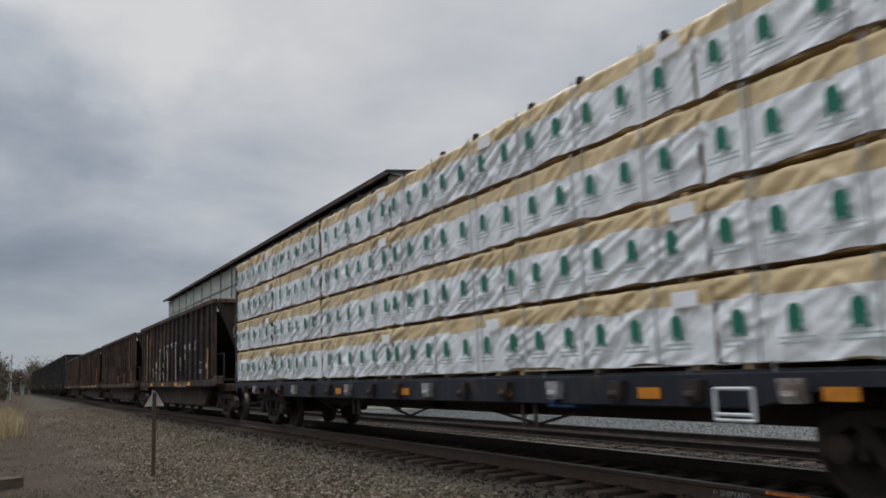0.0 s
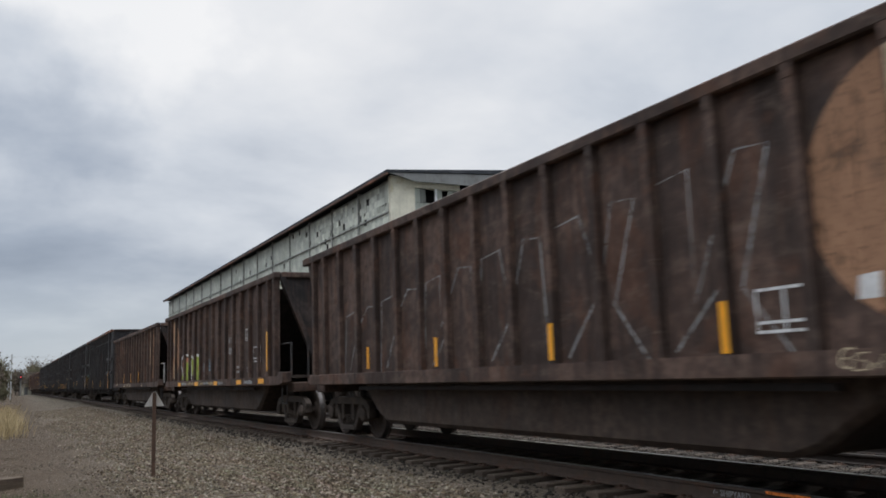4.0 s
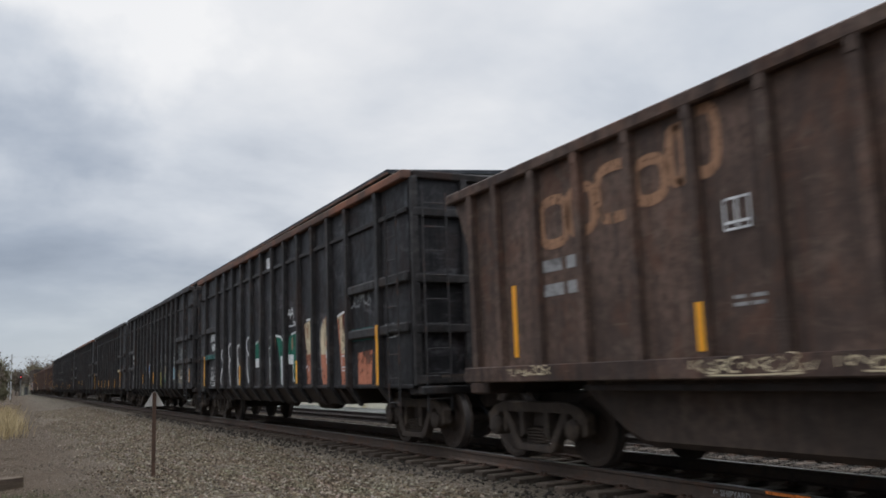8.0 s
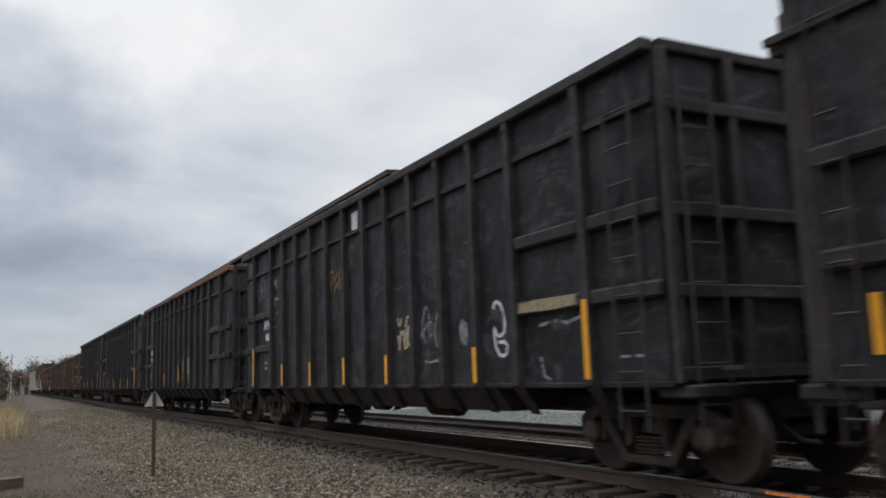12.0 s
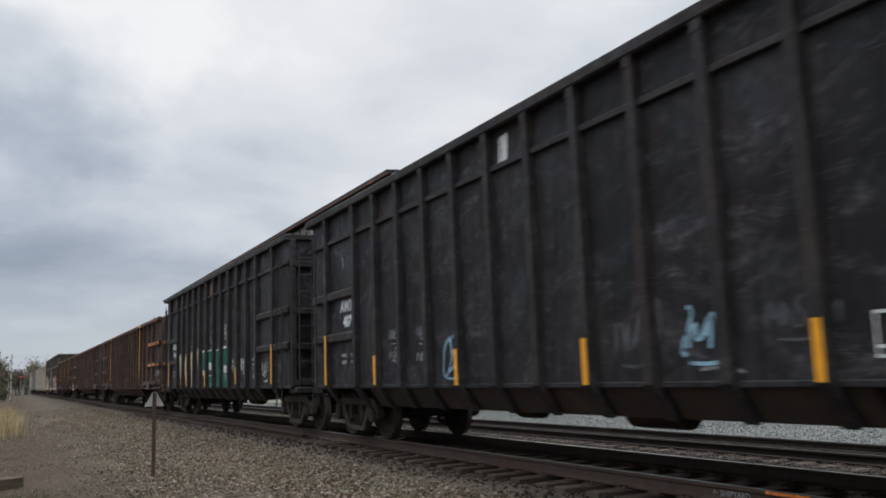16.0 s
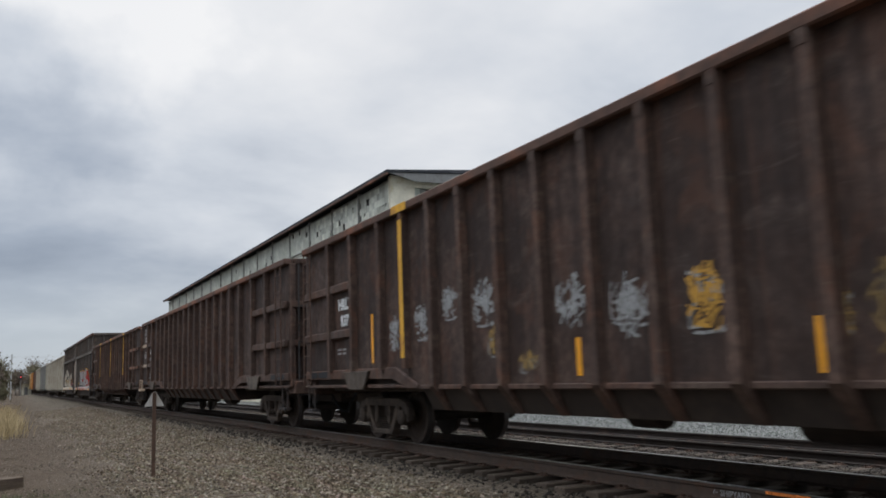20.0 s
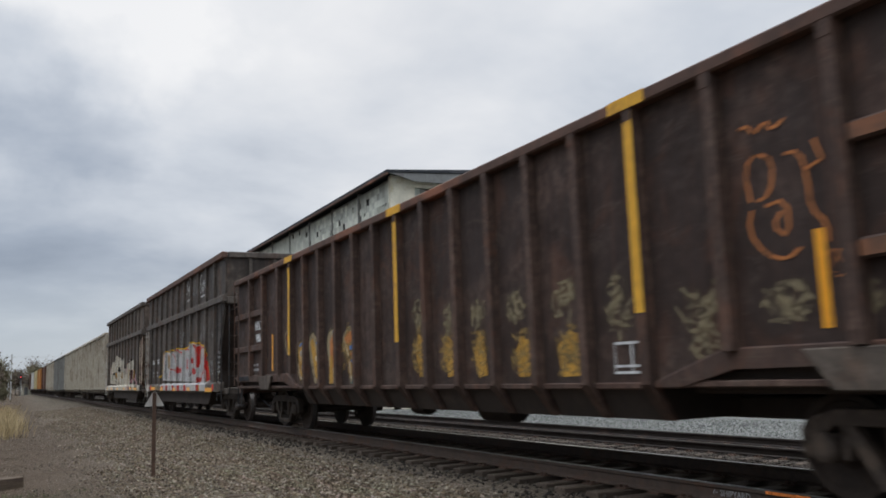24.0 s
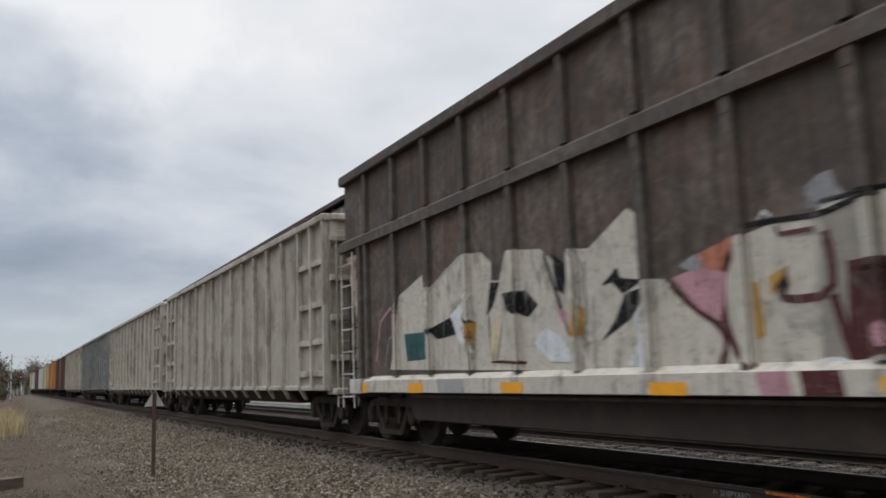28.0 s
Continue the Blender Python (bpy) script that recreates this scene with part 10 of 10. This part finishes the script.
    box(bm, BX + 0.06, BX + 0.1, BY0 + 43.2 * 1.18, BY0 + 45.1 * 1.18, 8.42, 9.55)
    part("boarded_window", bm, M["umber_post"], f)
    bm = B()
    box(bm, -0.165, 0.165, -0.02, 0.02, -0.39, 0.39)
    tall = finish(bm, "pane", M["end_glass"])
    for c in range(17):
        for r in range(3):
            if rg.random() < 0.16:
                continue
            part("pane", tall, None, f, at=pose(BX + 1.66 + c * 0.345, BY0 + 0.15, 9.45 + r * 0.80, rg.uniform(-0.8, 0.8)))
    for k in (2.75, 4.35, 5.95):
        bm = B()
        box(bm, BX + k - 0.06, BX + k + 0.06, BY0 - 0.03, BY0 + 0.1, 9.0, 11.45)
        part("mullion", bm, M["trim_white"], f)


factory()


def shed():
    """Sage-sided gabled house seen between the cars, with a lower white wing."""
    h = thing("gabled_shed", "sage green gabled shed with white trim", "building")
    X0, yc, eave, apex, hw = 28.0, 21.8, 5.6, 7.75, 3.3
    bm = B()
    prism(bm, [(yc - hw, -0.6), (yc + hw, -0.6), (yc + hw, eave), (yc, apex), (yc - hw, eave)], "x", X0, X0 + 9)
    part("wall", bm, M["siding"], h)
    for s in (-1, 1):
        bm = B()
        a = [(yc, apex + 0.04), (yc + s * (hw + 0.5), eave - 0.30), (yc + s * (hw + 0.5), eave - 0.14), (yc, apex + 0.22)]
        prism(bm, a, "x", X0 - 0.4, X0 + 9.3)
        part("roof", bm, M["shingle"], h)
        bm = B()
        a = [(yc, apex - 0.05), (yc + s * (hw + 0.5), eave - 0.40), (yc + s * (hw + 0.5), eave - 0.16), (yc, apex + 0.20)]
        prism(bm, a, "x", X0 - 0.46, X0 - 0.41)
        part("verge_board", bm, M["trim_white"], h)
    for i in range(28):
        bm = B()
        z = -0.4 + i * 0.22
        box(bm, X0 - 0.018, X0, yc - hw, yc + hw, z, z + 0.19)
        part("clapboard", bm, M["siding"], h)
    bm = B()
    box(bm, X0 - 0.1, X0 - 0.02, yc - 2.9, yc + 0.75, 4.55, 4.68)
    box(bm, X0 - 0.06, X0 - 0.02, yc + 0.55, yc + 0.75, -0.5, 4.55)
    box(bm, X0 - 0.1, X0 - 0.02, yc + 0.8, yc + 3.2, 3.25, 3.36)
    part("door_frame", bm, M["umber_post"], h)
    bm = B()
    rod(bm, Vector((28.3, 18.6, 5.6)), Vector((27.6, 1.0, 5.5)), 0.02, 5)
    part("service_cable", bm, M["roof_dark"], h)
    w = thing("white_wing", "low whitewashed building with a dark opening", "building")
    bm = B()
    prism(bm, [(25.3, -0.6), (33.5, -0.6), (33.5, 6.6), (29.4, 7.8), (25.3, 6.6)], "x", 29.0, 36.0)
    part("wall", bm, M["trim_white"], w)
    # black plate on the wall; the opening's shade is put into its colour
    bm = B()
    box(bm, 28.9, 28.99, 26.0, 27.6, 1.2, 4.2)
    part("window", bm, M["shade_black"], w)
    bm = B()
    box(bm, 28.86, 28.99, 25.8, 27.8, 4.2, 4.35)
    part("window_head", bm, M["fascia"], w)
    fence = thing("wire_fence", "wire fence with grey steel posts", "fence")
    for i in range(9):
        bm = B()
        rod(bm, (24.5, 14 + i * 2.2, -0.62), (24.5, 14 + i * 2.2, 1.75), 0.05)
        part("post", bm, M["mullion"], fence)
    for z in (0.4, 1.0, 1.65):
        bm = B()
        rod(bm, (24.5, 14, z), (24.5, 31.6, z), 0.015)
        part("wire", bm, M["grab"], fence)


shed()


# ---- marker, timber and weeds on the near side ----
M["marker_back"] = mat("dull_grey_plate", (0.40, 0.375, 0.335), 0.7, 0.1, 0.15, 6.0, 1.2, (0.30, 0.27, 0.23), 0.35, None, 0, 0.05, 10)


def marker():
    m = thing("line_marker", "white triangular marker plate on a rusty steel post", "sign")
    x, y = 2.33, 16.34
    gz = ground_z(x) - 0.05
    bm = B()
    prism(bm, [(-0.035, -0.02), (0.035, -0.02), (0.035, 0.02), (0.012, 0.02), (0.0, -0.008), (-0.012, 0.02), (-0.035, 0.02)], "z", gz - 0.06, 1.02)
    part("post", bm, M["plate"], m, "rusty steel channel post", at=pose(x, y, 0, 0, 0, -8))
    bm = B()
    prism(bm, [(-0.175, 0.765), (0.175, 0.765), (0.028, 1.03), (-0.028, 1.03)], "y", 0.025, 0.032)
    part("plate", bm, M["marker_back"], m, "back of a white triangular plate", at=pose(x, y, 0, 0, 0, -8))
    for z in (0.82, 0.96):
        bm = B()
        rod(bm, (0, -0.03, z), (0, 0.05, z), 0.012)
        part("bolt", bm, M["plate"], m, at=pose(x, y, 0, 0, 0, -8))


marker()


def timber(x, y, z, length, w, h, turn, label, tilt=0.0):
    bm = B()
    box(bm, -length / 2, length / 2, -w / 2, w / 2, 0, h)
    bmesh.ops.subdivide_edges(bm, edges=[e for e in bm.edges if abs((e.verts[0].co - e.verts[1].co).x) > 0.2], cuts=8)
    for v in bm.verts:
        v.co += Vector((0.02 * noise.noise(v.co * 3), 0.016 * noise.noise(v.co * 5 + Vector((5, 0, 0))), 0.016 * noise.noise(v.co * 6 + Vector((0, 9, 0)))))
    me = finish(bm, "old_timber", M["old_wood"], bevel=0.012)
    ob = new("old_timber", me)
    ob.matrix_basis = pose(x, y, z, tilt, 0, turn)
    return tagged(ob, label, "timber")


M["old_wood"] = mat("grey_weathered_timber", (0.095, 0.070, 0.050), 0.9, 0, 0.4, 5, 1.2, (0.05, 0.036, 0.026), 0.4, None, 0, 0.6, 14, 0.15, 0, (1, 8, 8))
timber(-0.72, 16.6, -0.57, 1.9, 0.22, 0.22, 12, "weathered grey railway tie lying on the dirt")
timber(2.95, 12.25, -0.52, 0.42, 0.14, 0.10, -20, "short dark offcut of railway tie")
timber(3.05, 12.9, -0.50, 0.5, 0.07, 0.05, 8, "dark splinter of wood on the stones")


def blades(name, label, count, area, height, width, colors, seed, category="grass"):
    rng = np.random.default_rng(seed)
    V, F = [], []
    for i in range(count):
        x, y, gz = area(rng)
        h = height * rng.uniform(0.45, 1.15)
        a = rng.uniform(0, 6.28)
        lean = rng.normal(0, 0.28, 2) * h
        dx, dy = math.cos(a) * width, math.sin(a) * width
        k = len(V)
        V += [(x - dx, y - dy, gz), (x + dx, y + dy, gz), (x + lean[0] * 0.4 + dx * 0.7, y + lean[1] * 0.4 + dy * 0.7, gz + h * 0.6), (x + lean[0] * 0.4 - dx * 0.7, y + lean[1] * 0.4 - dy * 0.7, gz + h * 0.6), (x + lean[0], y + lean[1], gz + h)]
        F += [(k, k + 1, k + 2, k + 3), (k + 3, k + 2, k + 4)]
    me = bpy.data.meshes.new(name)
    me.from_pydata(V, [], F)
    m = bpy.data.materials.new(name + "_blades")
    m.use_nodes = True
    nt = m.node_tree
    b = nt.nodes["Principled BSDF"]
    g = nt.nodes.new("ShaderNodeNewGeometry")
    rp = nt.nodes.new("ShaderNodeValToRGB")
    rp.color_ramp.elements[0].color = (*colors[0], 1); rp.color_ramp.elements[1].color = (*colors[1], 1)
    nt.links.new(g.outputs["Random Per Island"], rp.inputs[0])
    nt.links.new(rp.outputs[0], b.inputs["Base Color"])
    b.inputs["Roughness"].default_value = 0.9
    me.materials.append(m)
    return tagged(new(name, me), label, category, kind="stuff")


def grass_bank(rng):
    y = rng.uniform(33, 62)
    x = rng.uniform(-9, 0.25 - 0.012 * (y - 33)) + rng.normal(0, 0.25)
    return x, y, -0.6


def weeds_near(rng):
    k = rng.integers(0, 7)
    cx, cy = ((0.35, 15.2), (0.7, 15.0), (1.0, 15.3), (0.05, 15.4), (1.5, 15.8), (0.5, 14.6), (-0.3, 17.6))[k]
    return cx + rng.normal(0, 0.14), cy + rng.normal(0, 0.14), -0.55


def straw(rng):
    y = 16 + 30 * rng.random()
    return rng.uniform(-7, 1.2), y, -0.58


blades("dry_grass", "tall pale straw-coloured dry grass on the bank", 16000, grass_bank, 0.86, 0.009, ((0.20, 0.145, 0.068), (0.46, 0.35, 0.185)), 7)
blades("weeds", "low green weeds between stones", 260, weeds_near, 0.07, 0.008, ((0.05, 0.06, 0.025), (0.14, 0.125, 0.07)), 8, "weeds")
blades("dead_grass", "thin dead grass flattened on the dirt", 2600, straw, 0.07, 0.008, ((0.16, 0.12, 0.07), (0.30, 0.24, 0.15)), 9)


# ---- trees, poles and huts in the distance ----
M["bark"] = mat("grey_brown_bark", (0.15, 0.13, 0.11), 0.95, 0, 0.3, 6, 1, None, 0, None, 0, 0.2, 10)


def bare_tree(x, y, h, seed, leafy, label, thick=90):
    """Tapered trunk, forked limbs and a loose crown of small buds and twigs."""
    rg = random.Random(seed)
    t = thing("tree", label, "tree", "trees along the line")
    bm = B()
    tips = []

    def grow(a, d, ln, r, depth):
        b2 = a + d * ln
        rod(bm, a, b2, r, 5)
        if depth == 0:
            tips.append(b2)
            return
        for _ in range(rg.choice((2, 3, 3))):
            nd = (d + Vector((rg.uniform(-0.75, 0.75), rg.uniform(-0.75, 0.75), rg.uniform(-0.1, 0.5)))).normalized()
            grow(a + d * ln * rg.uniform(0.55, 1.0), nd, ln * rg.uniform(0.55, 0.78), r * 0.58, depth - 1)

    grow(Vector((x, y, -0.7)), Vector((rg.uniform(-0.06, 0.06), rg.uniform(-0.06, 0.06), 1)).normalized(), h * 0.30, h * 0.014, 4)
    part("trunk", bm, M["bark"], t)
    V, F = [], []
    for p in tips:
        for _ in range(thick):
            q = p + Vector((rg.gauss(0, h * 0.075), rg.gauss(0, h * 0.075), rg.gauss(-h * 0.07, h * 0.085)))
            sz = h * rg.uniform(0.009, 0.024)
            k = len(V)
            for _ in range(3):
                V.append(q + Vector((rg.uniform(-sz, sz), rg.uniform(-sz, sz), rg.uniform(-sz, sz) * 1.6)))
            F.append((k, k + 1, k + 2))
    me = bpy.data.meshes.new("crown")
    me.from_pydata(V, [], F)
    me.materials.append(M["buds"] if leafy else M["twigs"])
    part("crown", me, None, t)


M["buds"] = mat("spring_buds", (0.135, 0.122, 0.07), 0.9, 0, 0.4, 3, 0.5, (0.11, 0.085, 0.052), 0.4, None, 0, 0.0)
M["twigs"] = mat("brown_twigs", (0.15, 0.118, 0.09), 0.95, 0, 0.35, 3, 0.5, (0.085, 0.063, 0.048), 0.4, None, 0, 0.0)
rg = random.Random(21)
for i in range(11):
    bare_tree(-1.5 - i * 1.7 + rg.uniform(-0.6, 0.6), 84 + i * 4 + rg.uniform(-6, 6), rg.uniform(5.2, 7.5), 40 + i, i % 2 == 0, "leafless brown scrub tree with first spring buds", 190)
for i in range(9):
    bare_tree(-1.4 - i * 1.5 + rg.uniform(-0.4, 0.4), 100 + i * 5 + rg.uniform(-6, 6), rg.uniform(2.6, 4.0), 140 + i, i % 3 == 0, "low tangled brown scrub bush beside the line", 150)
for i in range(8):
    bare_tree(-4.0 + i * 1.5 + rg.uniform(-1, 1), 235 + rg.uniform(-25, 40), rg.uniform(7, 10.5), 60 + i, i % 2 == 1, "distant leafless tree beside the line")
for i in range(5):
    bare_tree(9 + i * 5.5 + rg.uniform(-2, 2), 300 + rg.uniform(-20, 60), rg.uniform(12, 17), 80 + i, False, "tall distant bare tree behind the train")


M["pale_pole"] = mat("bleached_pole_timber", (0.40, 0.40, 0.39), 0.9, 0, 0.2, 4, 0.8, (0.3, 0.29, 0.27), 0.3, None, 0, 0.1, 10)


def far_things():
    sg = thing("signal_mast", "grey signal mast with a lit red lamp", "railway signal")
    bm = B()
    rod(bm, (1.55, 215, -0.7), (1.55, 215, 4.3), 0.10, 8)
    part("mast", bm, M["mullion"], sg)
    bm = B()
    box(bm, 1.3, 1.8, 214.7, 214.85, 3.2, 4.3)
    part("backboard", bm, M["roof_dark"], sg)
    bm = B()
    lathe(bm, [(0.0, 0.10), (0.04, 0.085), (0.07, 0.03)], 14)
    red = bpy.data.materials.new("red_signal_glow")
    red.use_nodes = True
    pb = red.node_tree.nodes["Principled BSDF"]
    pb.inputs["Base Color"].default_value = (0.6, 0.02, 0.02, 1)
    pb.inputs["Emission Color"].default_value = (1.0, 0.06, 0.05, 1)
    pb.inputs["Emission Strength"].default_value = 4.0
    part("lamp", bm, red, sg, "glowing red signal lamp", at=pose(1.55, 214.65, 3.72, 0, 0, -90))
    hut = thing("trackside_hut", "small pale trackside hut beside the signal", "hut")
    bm = B()
    box(bm, 1.9, 3.9, 222, 225, -0.7, 2.3)
    part("wall", bm, M["stucco"], hut)
    bm = B()
    prism(bm, [(1.7, 2.3), (4.1, 2.3), (2.9, 3.0)], "y", 221.8, 225.2)
    part("roof", bm, M["fascia"], hut)
    bm = B()
    box(bm, 2.4, 3.2, 221.95, 221.99, -0.6, 1.5)
    part("door", bm, M["fascia"], hut)
    for x, y, z in ((-0.3, 150, 6.6), (-0.9, 205, 6.9)):
        p = thing("utility_pole", "grey wooden utility pole carrying thin wires", "utility pole")
        bm = B()
        rod(bm, (x, y, -0.7), (x, y, z), 0.10, 8)
        part("pole", bm, M["pale_pole"], p)
        bm = B()
        box(bm, x - 0.62, x + 0.62, y - 0.03, y + 0.03, z - 0.46, z - 0.40)
        part("crossarm", bm, M["pale_pole"], p)
        for dx in (-0.6, 0.6):
            bm = B()
            ends = Vector((x + dx, y, z - 0.4)), Vector((x + dx + 24, y + 26, z + 1.6))
            pts = [ends[0].lerp(ends[1], k / 10) - Vector((0, 0, 0.6 * (1 - ((k - 5) / 5) ** 2))) for k in range(11)]
            for a, b2 in zip(pts, pts[1:]):
                rod(bm, a, b2, 0.010, 4)
            part("wire", bm, M["pale_pole"], p)


far_things()

# a stretch of the near rail's web is sprayed orange, with chalky letters beside it
bm = B()
box(bm, CX - 0.755 - 0.0405, CX - 0.755 - 0.0362, 5.3, 5.8, -0.034, -0.004)
part("orange_mark", bm, PAINT["orange_bright"], near_track, "bright orange paint on the rail head")
me = text_mesh("lettering", "\u2190 SHIPYARD", 0.085, M["stencil_grey"], 0.002)
part("lettering", me, None, near_track, "chalky white letters on the rail", at=side_matrix(CX - 0.755 - 0.0165, 6.5, -0.115))


# ---- motion ----
def motions():
    ts = [k for k in range(0, 29)]
    for car, s0 in CARS:
        rows = []
        for t in ts:
            y = s0 - run(t)
            rows.append((t, pose(CX + bend(y), y, 0, 0, 0, -math.degrees(math.atan(bend_slope(y))))))
        walk(car, rows)
        if s0 < 320:
            spin = [(k / 15, math.degrees(run(k / 15) / WHEEL_R)) for k in range(0, 28 * 15 + 1)]
            for truck in car.children:
                if truck.name.startswith("truck"):
                    for ws in truck.children:
                        if ws.name.startswith("wheelset"):
                            p = ws.location.copy()
                            walk(ws, [(t, pose(p.x, p.y, p.z, a, 0, 0)) for t, a in spin])
    for b, s0, y0, z, x, turn in LOADS:
        rows = []
        for t in ts:
            y = s0 - run(t)
            base = pose(CX + bend(y), y, 0, 0, 0, -math.degrees(math.atan(bend_slope(y))))
            rows.append((t, base @ pose(x, y0, z, 0, 0, turn)))
        walk(b, rows)


motions()
